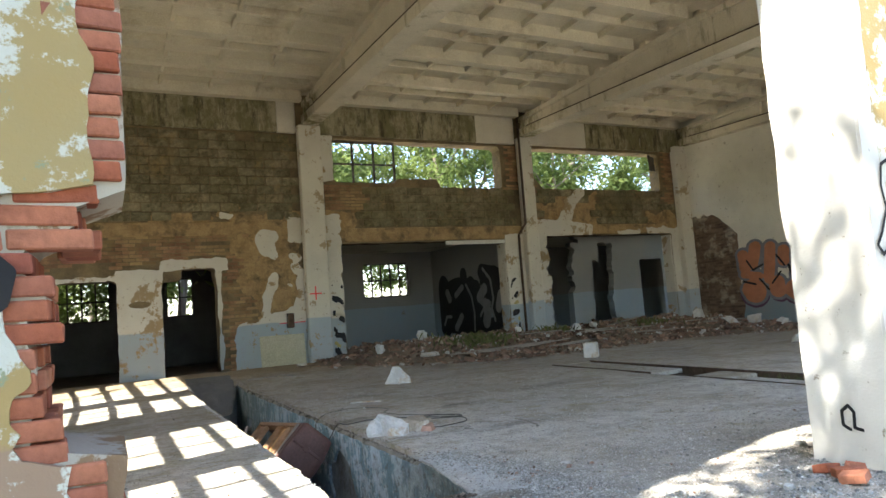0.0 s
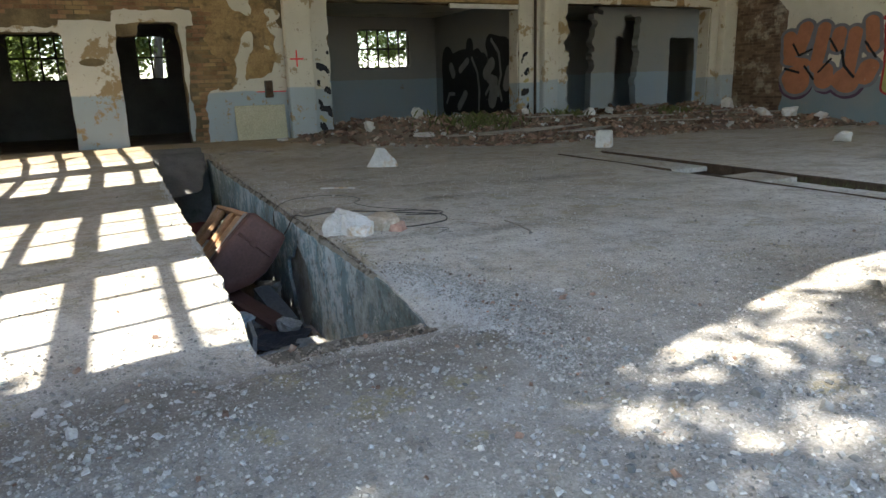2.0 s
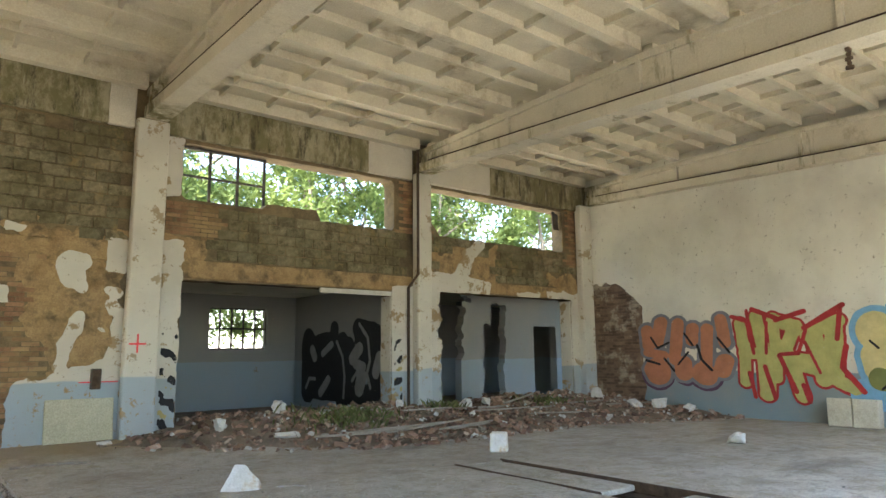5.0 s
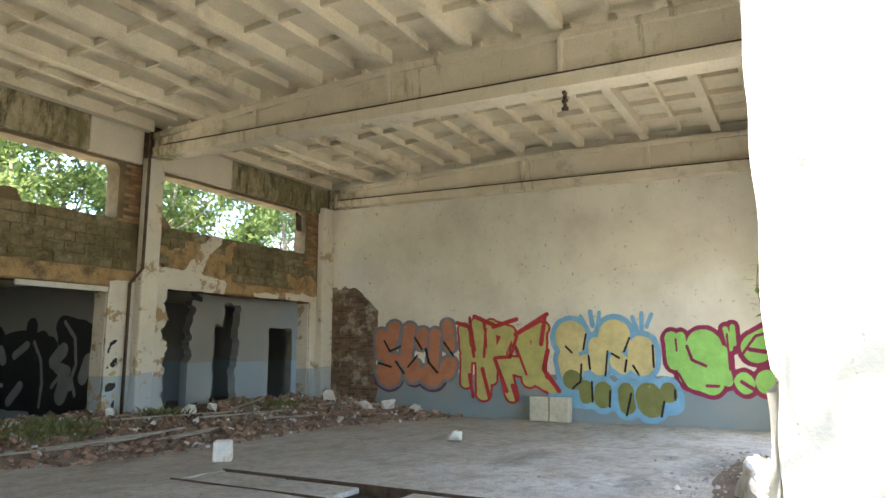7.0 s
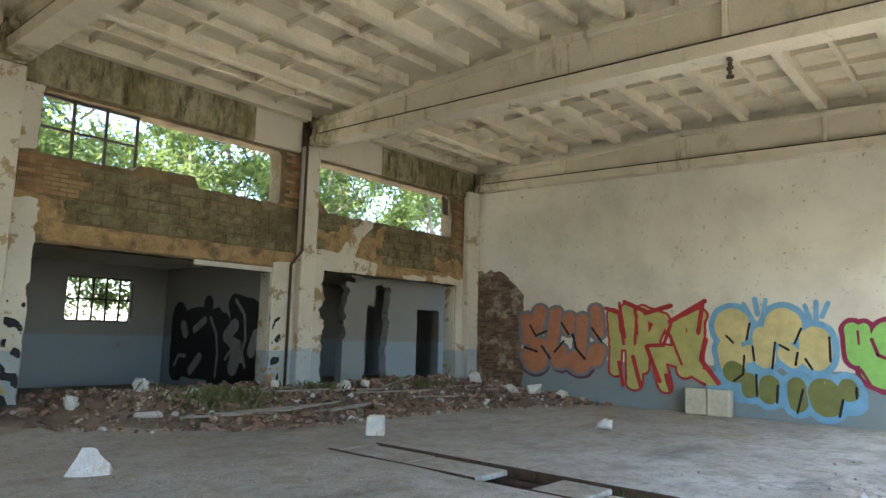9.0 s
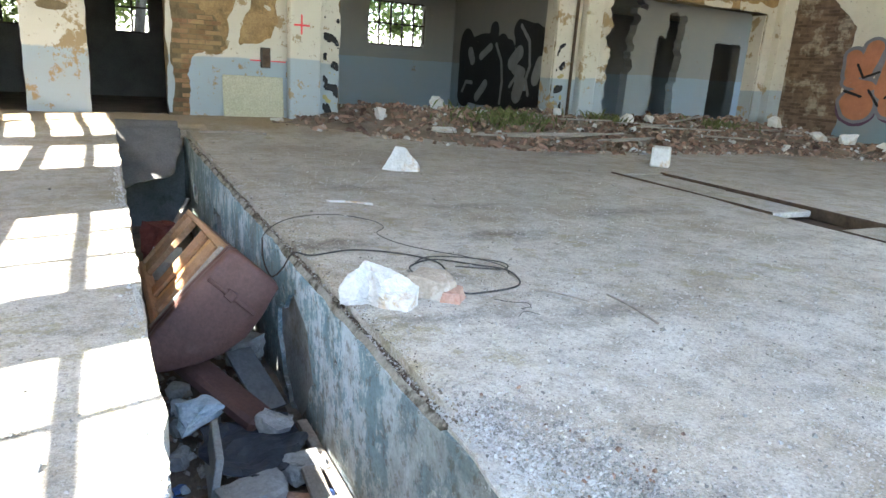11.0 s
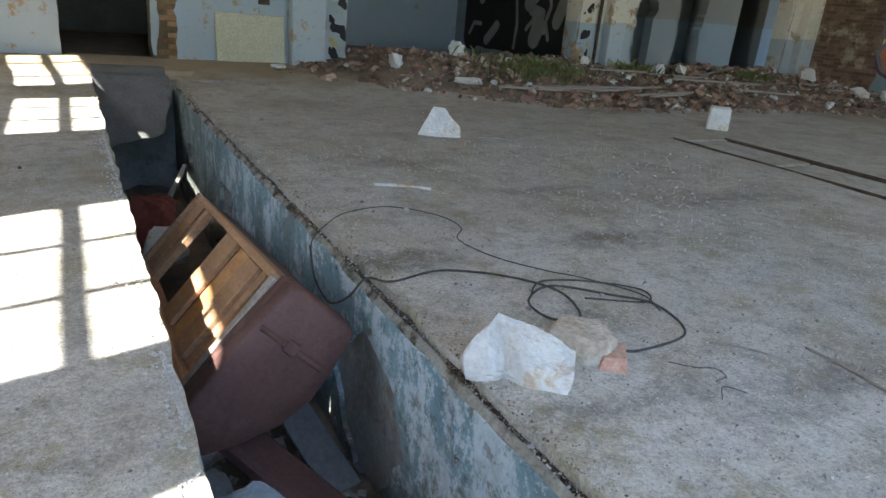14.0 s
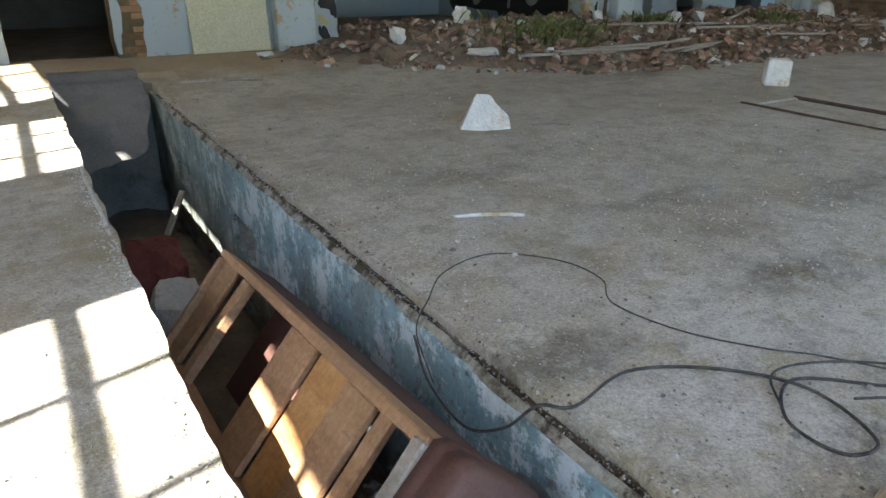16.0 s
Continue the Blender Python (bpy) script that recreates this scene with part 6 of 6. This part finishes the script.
stuff(scatter("chippings", 15000, grit_entry, (0.004, 0.014), M["pebble"], seed=12, flat=0.45), "grey flat stones and chips on the entrance floor", "gravel")
stuff(scatter("larger_stones", 620, grit_entry, (0.013, 0.028), M["pebble"], seed=42, flat=0.45), "larger flat grey stones on the entrance floor", "gravel")
stuff(scatter("plaster_crumbs", 420, grit_west, (0.006, 0.022), M["chalk"], seed=43, flat=0.4), "white plaster crumbs by the window wall", "rubble")
stuff(scatter("brick_pieces", 60, grit_west, (0.008, 0.02), M["rubble"], seed=44), "red brick pieces near the entrance", "rubble")
stuff(scatter("west_grit", 5000, grit_west, (0.003, 0.009), M["gravel"], seed=45), "grey grit near the entrance", "gravel")
stuff(scatter("floor_grit", 30000, grit_far, (0.002, 0.006), M["gravel"], seed=13), "fine grit on the hall floor", "gravel")
stuff(scatter("floor_crumbs", 900, grit_far, (0.005, 0.014), M["gravel"], seed=14), "scattered crumbs of plaster on the hall floor", "gravel")
def grit_mid(rnd):
    while True:
        x, y = 2.8 + 4.2 * rnd.random() ** 1.3, 4.9 + 6.0 * rnd.random() ** 1.2
        if rnd.random() < 0.55 + 0.9 * fbm(x * 1.2, y * 1.2, 2.0) and floor_f(x, y) > 0.03:
            return x, y, floor_z(x, y)


stuff(scatter("white_specks", 6500, grit_mid, (0.002, 0.0065), M["chalk"], seed=46, flat=0.5), "white plaster specks strewn over the floor", "rubble")
stuff(scatter("dark_specks", 2000, grit_mid, (0.002, 0.006), M["dirt_stone"], seed=47, flat=0.5), "small dark dirt crumbs on the floor", "rubble")
stuff(scatter("chalk_crumbs", 3600, grit_edge, (0.002, 0.0085), M["chalk"], seed=15), "crumbled white concrete at the pit edge", "rubble")
def grit_lip(rnd):
    y = rnd.uniform(4.9, 13.5)
    x = PIT[0] - abs(rnd.gauss(0, 0.05)) - 0.01
    return x, y, floor_z(x, y)


stuff(scatter("lip_crumbs", 1100, grit_lip, (0.003, 0.01), M["chalk"], seed=25), "crumbled concrete along the pit lip", "rubble")
def grit_rim(rnd):
    y = 5.8 + 8.5 * rnd.random() ** 1.4
    x = PIT[1] + 0.03 + abs(rnd.gauss(0, 0.045))
    return x, y, (floor_z(x, y) if floor_f(x, y) > 0 else -0.04)


stuff(scatter("rim_dirt", 3000, grit_rim, (0.002, 0.0065), M["dirt_stone"], seed=48), "dark dirt and crumbs along the pit rim", "rubble")
stuff(scatter("rim_crumbs", 800, grit_rim, (0.002, 0.008), M["chalk"], seed=49), "pale concrete crumbs along the pit rim", "rubble")


def grit_band(rnd):
    while True:
        t = rnd.random()
        x, y = 2.84 + 0.22 * math.sin(3 * t) + abs(rnd.gauss(0, 0.16)) * 1.3 - 0.05, 5.85 - 1.9 * t + rnd.gauss(0, 0.12)
        if floor_f(x, y) > 0.01:
            return x, y, floor_z(x, y)


stuff(scatter("edge_gravel", 16000, grit_band, (0.002, 0.007), M["gravel"], seed=26), "grey gravel trailing from the pit edge", "gravel")
stuff(scatter("edge_brick", 220, grit_band, (0.004, 0.011), M["rubble"], seed=27), "small brick bits trailing from the pit edge", "gravel")
stuff(scatter("brick_crumbs", 160, grit_near, (0.007, 0.017), M["rubble"], seed=16), "small red brick crumbs on the floor", "rubble")
stuff(scatter("wall_foot_debris", 700, grit_left, (0.015, 0.05), M["gravel"], seed=17), "plaster debris along the window wall", "rubble")
stuff(scatter("step_debris", 2600, on_steps, (0.004, 0.013), M["dirt_stone"], seed=18), "stones and dirt on the pit steps", "rubble")
stuff(scatter("step_brick", 36, on_steps, (0.012, 0.03), M["rubble"], seed=19), "brick bits on the pit steps", "rubble")
EDGE = [(4.2, 15.1), (5.5, 14.5), (8.0, 13.2), (9.3, 12.9), (13.0, 12.9), (16.95, 11.4)]


def edge_y(x):
    for (a, b), (c, d) in zip(EDGE, EDGE[1:]):
        if a <= x <= c:
            return b + (d - b) * (x - a) / (c - a)
    return 99.0 if x < 4.2 else 11.4


def heap_h(x, y):
    e = edge_y(x)
    if y < e:
        return -0.02
    t = min(1.0, (y - e) / max(0.3, 15.4 - e))
    hump = 0.34 * math.sin(min(1.0, t * 1.15) * 1.75) * (0.65 + 0.5 * fbm(x * 0.7, y * 0.7, 3))
    hump *= min(1.0, max(0.0, (x - 4.3) / 1.8))
    return max(-0.02, hump + 0.05 * fbm(x * 3, y * 3))


rub = sheet("rubble_mound", lambda x, y: heap_h(x, y) + 0.005, 4.2, 16.93, 11.2, 16.1, 0.12, 0.1, lambda u, v, w: (u, v, floor_z(u, v) + (heap_h(u, v) - 0.02 if w == 0 else -0.1)), M["rubble_soil"])
stuff(rub, "low mound of brick dust and earth along the wall", "rubble")


def on_heap(rnd):
    while True:
        x = rnd.uniform(4.3, 16.9)
        y = edge_y(x) - 0.25 + rnd.random() ** 0.8 * (16.3 - edge_y(x))
        if x < 7.0 and rnd.random() > (x - 4.2) / 3.2:
            continue
        if y < 15.45 or 5.6 < x < 10.0 or 11.8 < x < 16.1:
            return x, min(y, 16.6), floor_z(x, min(y, 15.7)) + max(0.0, heap_h(x, y))


stuff(scatter("broken_bricks", 1900, on_heap, (0.028, 0.065), M["rubble"], seed=21, kind="brick", sink=0.2), "heap of broken red bricks along the back wall", "rubble")
stuff(scatter("plaster_pieces", 230, on_heap, (0.02, 0.06), M["chalk"], seed=22, sink=0.2), "white plaster pieces among the rubble", "rubble")
stuff(scatter("brick_dust", 2600, on_heap, (0.012, 0.035), M["rubble"], seed=23), "small brick fragments in the rubble heap", "rubble")
rr = random.Random(31)
for k in range(16):
    x, y = rr.uniform(8, 16), 0
    y = rr.uniform(edge_y(x) + 0.4, 15.2)
    a = rr.uniform(-0.5, 0.5)
    L = rr.uniform(0.4, 1.1)
    z = floor_z(x, y) + max(0, heap_h(x, y)) + 0.06
    plank(((x - L * math.cos(a), y - L * math.sin(a), z), (x + L * math.cos(a), y + L * math.sin(a), z + rr.uniform(-0.04, 0.08))), rr.uniform(0.03, 0.07), 0.03, "grey_wood", "thin weathered batten lying on the rubble")
for at, size, seed in (((6.0, 14.9), (0.35, 0.25, 0.3), 51), ((7.2, 15.2), (0.3, 0.26, 0.34), 52), ((6.9, 14.2), (0.6, 0.3, 0.14), 53), ((11.75, 15.2), (0.36, 0.3, 0.36), 54), ((12.3, 15.1), (0.32, 0.28, 0.3), 55), ((15.6, 13.4), (0.5, 0.4, 0.3), 56), ((16.2, 13.1), (0.5, 0.4, 0.34), 57), ((16.5, 12.5), (0.4, 0.3, 0.26), 58), ((4.3, 15.3), (0.35, 0.2, 0.1), 59), ((10.0, 15.3), (0.3, 0.25, 0.3), 60), ((16.1, 14.9), (0.5, 0.4, 0.5), 61), ((8.0, 14.9), (0.3, 0.2, 0.2), 62)):
    z = floor_z(*at) + max(0.0, heap_h(*at)) - 0.03
    stone("plaster_chunk", (*at, z), [0.75 * q for q in size], seed, M["white_stone"], "whitish masonry chunk on the brick rubble", turn=seed * 37)

def corner_h(x, y):
    return 0.16 * max(0.0, 1 - abs(x - 11.2) / 2.6) * max(0.0, 1 - abs(y - 4.0) / 0.9) * (1 + 0.5 * fbm(x * 2, y * 2)) - 0.02


stuff(sheet("dirt_heap", lambda x, y: corner_h(x, y) + 0.005, 8.4, 14.0, 3.0, 5.0, 0.1, 0.1, lambda u, v, w: (u, v, floor_z(u, v) + (corner_h(u, v) if w == 0 else -0.1)), M["rubble_soil"]), "dark dirt heaped inside the front opening", "dirt")


def on_corner(rnd):
    x, y = rnd.uniform(7.6, 13.8), rnd.gauss(4.2, 0.6)
    return x, max(3.7, y), floor_z(x, y) + max(0.0, corner_h(x, y))


stuff(scatter("corner_rubble", 700, on_corner, (0.008, 0.03), M["gravel"], seed=28), "small rubble inside the front opening", "rubble")


def twig():
    """A leafy twig growing from the inner jamb edge."""
    rnd = random.Random(91)
    ob = empty("ivy_twig", (4.85, 3.705, 1.75))
    tagged(ob, "thin leafy twig growing out of the jamb", "twig")
    pts = spline([(0, 0, 0), (0.01, 0.03, 0.07), (0.0, 0.04, 0.15), (0.02, 0.03, 0.24)], 4)
    tube("stem", pts, 0.0022, M["bark"], ob)
    for p in pts[2:]:
        a = rnd.uniform(0, 6.3)
        d = Vector((0.3 * math.cos(a), abs(math.sin(a)), rnd.uniform(-0.4, 0.5))).normalized()
        c = d.cross(Vector((0, 0, 1))).normalized()
        L = rnd.uniform(0.035, 0.06)
        vs = [p, p + d * L * 0.5 + c * L * 0.3, p + d * L, p + d * L * 0.5 - c * L * 0.3]
        from_lists("leaf", vs, [(0, 1, 2), (0, 2, 3)], M["leaf"], ob)


twig()
# bricks and leaves at the foot of the jamb
rr = random.Random(41)
for k in range(4):
    ob = new("loose_brick", me_brick)
    x, y = rr.uniform(4.15, 4.7), rr.uniform(3.0, 3.7)
    ob.matrix_world = pose(x, y, floor_z(x, y) + 0.035, rr.uniform(-12, 12), rr.uniform(-12, 12), rr.uniform(0, 180)) @ Matrix.Diagonal((rr.uniform(0.4, 0.7), 0.8, 0.8, 1))
    tagged(ob, "broken red brick lying at the foot of the jamb", "brick", "loose bricks by the jamb")


def weeds(at, r, n, seed):
    rnd = random.Random(seed)
    vs, fs = [], []
    for _ in range(n):
        x, y = at[0] + rnd.gauss(0, r), at[1] + rnd.gauss(0, r * 0.5)
        z = floor_z(x, y) + max(0, heap_h(x, y)) - 0.02
        h, a = rnd.uniform(0.08, 0.24), rnd.uniform(0, 6.3)
        dx, dy = math.cos(a), math.sin(a)
        k = len(vs)
        vs += [(x - 0.012 * dy, y + 0.012 * dx, z), (x + 0.012 * dy, y - 0.012 * dx, z), (x + 0.4 * h * dx + 0.02 * dy, y + 0.4 * h * dy - 0.02 * dx, z + 0.7 * h), (x + 0.8 * h * dx, y + 0.8 * h * dy, z + h)]
        fs += [(k, k + 1, k + 2), (k, k + 2, k + 3)]
    return stuff(from_lists("weeds", vs, fs, M["dark_grass"]), "green weeds growing through the brick rubble", "weeds")


weeds((8.3, 14.6), 0.5, 380, 1)
weeds((11.0, 15.0), 0.3, 110, 2)
weeds((13.9, 14.6), 0.4, 120, 3)

def slot_grass():
    rnd = random.Random(63)
    vs, fs = [], []
    for _ in range(260):
        x, y = rnd.uniform(8.53, 8.65), rnd.uniform(5.5, 7.1)
        h, a, k = rnd.uniform(0.05, 0.16), rnd.uniform(0, 6.3), len(vs)
        dx, dy = math.cos(a), math.sin(a)
        vs += [(x - 0.005 * dy, y + 0.005 * dx, -0.13), (x + 0.005 * dy, y - 0.005 * dx, -0.13), (x + 0.5 * h * dx, y + 0.5 * h * dy, h - 0.1)]
        fs.append((k, k + 1, k + 2))
    stuff(from_lists("grass", vs, fs, M["dark_grass"]), "sparse grass growing in the gap beside the cover slabs", "grass")


slot_grass()

# ---- fixtures ----
pb = part("panel_board", box_bm(-0.5, 0.5, -0.02, 0.02, 0.0, 0.68, 0.008, jit=0.008), M["board"])
pb.matrix_world = pose(4.0, 15.63, 0.2, -8, 0, 0)
tagged(pb, "faded yellow panel leaning against the back wall", "panel")
eb = empty("switch_box", (4.2, Y1 - 0.07, 1.02))
tagged(eb, "small dark electrical switch box on peeling plaster", "switch box")
part("body", box_bm(-0.075, 0.075, -0.05, 0.06, 0.0, 0.33, 0.01), M["frame"], eb)
part("cover", box_bm(-0.06, 0.06, -0.062, -0.052, 0.02, 0.31, 0.004), M["rust"], eb)
hk = empty("hoist_hook", (10.85, 6.5, beam_low(6.5)))
tagged(hk, "rusty chain clamp hanging from the roof beam", "hook")
for k in range(5):
    part("link", box_bm(-0.05 + 0.025 * (k % 2), 0.05 - 0.025 * (k % 2), -0.03, 0.03, -0.06 * (k + 1), -0.06 * k - 0.005, 0.012, m=Matrix.Rotation(0.5 * k, 4, "Z")), M["rust"], hk)

# ---- cinder blocks of the back wall ----
blocks = []
rb = random.Random(12)
for k in range(4):
    bm = box_bm(-0.193, 0.193, -0.02, 0.02, -0.091, 0.091, 0.01, jit=0.008)
    me = bpy.data.meshes.new("block")
    bmesh.ops.recalc_face_normals(bm, faces=bm.faces)
    bm.to_mesh(me)
    bm.free()
    me.materials.append(M["block"])
    blocks.append(me)
for xa, xb, za, zb in ((-1.2, 4.56, 3.48, 5.52), (5.12, 10.64, 3.29, 4.42), (11.08, 16.45, 3.29, 4.3)):
    j, z = 0, za + 0.1
    while z + 0.09 < zb + 0.02:
        x = xa + (0.2 if j % 2 else 0.4)
        while x + 0.15 < xb:
            ok = back_f(x - 0.17, z + 0.07) > 0.01 and back_f(x + 0.17, z + 0.07) > 0.01 and plaster_f(x, z) < 0.02 and coat_f(x, z) < 0.04 and brick_zone(x, z) < 0.0
            if ok and rb.random() < 0.97:
                ob = new("block", rb.choice(blocks))
                ob.parent = back
                ob.matrix_world = pose(x, Y1 - rb.uniform(-0.004, 0.014), z, rb.uniform(-1, 1), rb.uniform(-1, 1), rb.uniform(-1.5, 1.5))
            x += 0.4
        z += 0.2
        j += 1

# ---- trees outside ----
def tree_trunk(seed, h):
    rnd = random.Random(seed)
    vs, fs = [], []

    def limb(p, d, L, r0, r1, n=6, sides=7):
        base = len(vs)
        q = Vector(p)
        d = Vector(d).normalized()
        for i in range(n + 1):
            r = r0 + (r1 - r0) * i / n
            a = d.orthogonal().normalized()
            b = d.cross(a)
            for k in range(sides):
                t = 2 * math.pi * k / sides
                vs.append(q + (a * math.cos(t) + b * math.sin(t)) * r * (1 + 0.1 * nz(t, i)))
            q = q + d * (L / n)
            d = (d + Vector((rnd.gauss(0, 0.09), rnd.gauss(0, 0.09), 0.05))).normalized()
        for i in range(n):
            for k in range(sides):
                k2 = (k + 1) % sides
                fs.append((base + i * sides + k, base + i * sides + k2, base + (i + 1) * sides + k2, base + (i + 1) * sides + k))
        return q

    limb((0, 0, -0.1), (0, 0, 1), h * 0.95, 0.15, 0.03, 9)
    tips = []
    for _ in range(13):
        z = h * rnd.uniform(0.25, 0.85)
        a = rnd.uniform(0, 6.3)
        tips.append(limb((0, 0, z), (math.cos(a), math.sin(a), rnd.uniform(0.3, 0.9)), h * rnd.uniform(0.15, 0.3), 0.05, 0.012, 5, 5))
    return vs, fs, tips


def tree_crown(seed, h, tips, n, leaf):
    rnd = random.Random(seed + 100)
    vs, fs = [], []
    centres = [(t, rnd.uniform(0.5, 1.1)) for t in tips]
    for _ in range(26):
        a, z = rnd.uniform(0, 6.3), h * rnd.uniform(0.22, 1.0)
        r = h * 0.27 * math.sqrt(max(0.05, 1 - ((z / h - 0.55) / 0.5) ** 2)) * rnd.uniform(0.3, 1.0)
        centres.append((Vector((r * math.cos(a), r * math.sin(a), z)), rnd.uniform(0.45, 1.0)))
    for _ in range(n):
        c, r = rnd.choice(centres)
        p = c + Vector((rnd.gauss(0, 0.5), rnd.gauss(0, 0.5), rnd.gauss(0, 0.42))) * r
        m = Euler((rnd.uniform(-1, 1), rnd.uniform(-1, 1), rnd.uniform(0, 6.3))).to_matrix()
        s = leaf * rnd.uniform(0.6, 1.3)
        k = len(vs)
        for q in ((-1.2, 0, 0), (0, -0.5, 0.12), (1.3, 0, -0.05), (0, 0.5, 0.12)):
            vs.append(p + m @ (Vector(q) * s))
        fs += [(k, k + 1, k + 2), (k, k + 2, k + 3)]
    return vs, fs


kinds = []
for seed, h, n, leaf in ((1, 11.0, 7500, 0.115), (2, 9.0, 7000, 0.105), (3, 13.0, 7500, 0.12)):
    ob = empty("tree")
    tagged(ob, "leafy green deciduous tree standing outside the hall", "tree", "trees round the hall")
    v, f, tips = tree_trunk(seed, h)
    from_lists("trunk", v, f, M["bark"], ob, smooth=True)
    v, f = tree_crown(seed, h, tips, n, leaf)
    from_lists("crown", v, f, M["leaf"], ob)
    kinds.append(ob)
bush = empty("bush")
tagged(bush, "dense leafy green bush growing close by the building", "bush", "bushes round the hall")
v, f = tree_crown(9, 3.8, [], 6000, 0.075)
from_lists("foliage", v, f, M["leaf"], bush)
v, f, tips = tree_trunk(9, 2.5)
from_lists("stems", v, f, M["bark"], bush)
bush.matrix_world = pose(-1.0, 22.7, -0.05)
for x, y in ((0.9, 23.4), (-2.4, 23.4)):
    copy_thing(bush, pose(x, y, -0.05, 0, 0, 70 * x))
for x, y in ((18.8, 0.9), (20.3, -0.5), (22.0, 0.4), (20.8, -2.4), (23.5, -1.4)):
    copy_thing(bush, pose(x, y, -0.05, 0, 0, 50 * x))
spots = [(4.5, 25), (7.5, 24), (9.8, 26.5), (12.5, 24.5), (15.5, 25.5), (18.5, 24.5), (21.5, 26), (24.5, 24.5), (6, 29), (10.5, 30), (14, 29.5), (17.5, 29), (21, 30), (25, 29.5), (28, 27), (1.5, 26), (-1.5, 24.5), (25, 35), (30, 32), (0, 31), (-0.6, 23.6), (2.6, 23.3)]
spots += [(21, 0.8), (24, -2.5), (27, 2), (31, -5), (12, -14), (19, -13), (26, -10), (4, -15)]
spots += [(-14, 11), (-15, 16), (-13, 6.5), (-17, 2), (-16, 21), (-20, 8), (-20, 14)]
rt = random.Random(77)
for i, (x, y) in enumerate(spots):
    m = pose(x, y, -0.05, 0, 0, rt.uniform(0, 360))
    if i < 3:
        kinds[i].matrix_world = m
    else:
        copy_thing(kinds[rt.randrange(3)], m)
# the tree whose shade dapples the entrance
for x, y, k in ((-5.6, -1.2, 2), (-8.5, -4.2, 2), (-3.6, -3.6, 2), (-4.4, 0.5, 1)):
    copy_thing(kinds[k], pose(x, y, -0.05, 0, 0, rt.uniform(0, 360)))
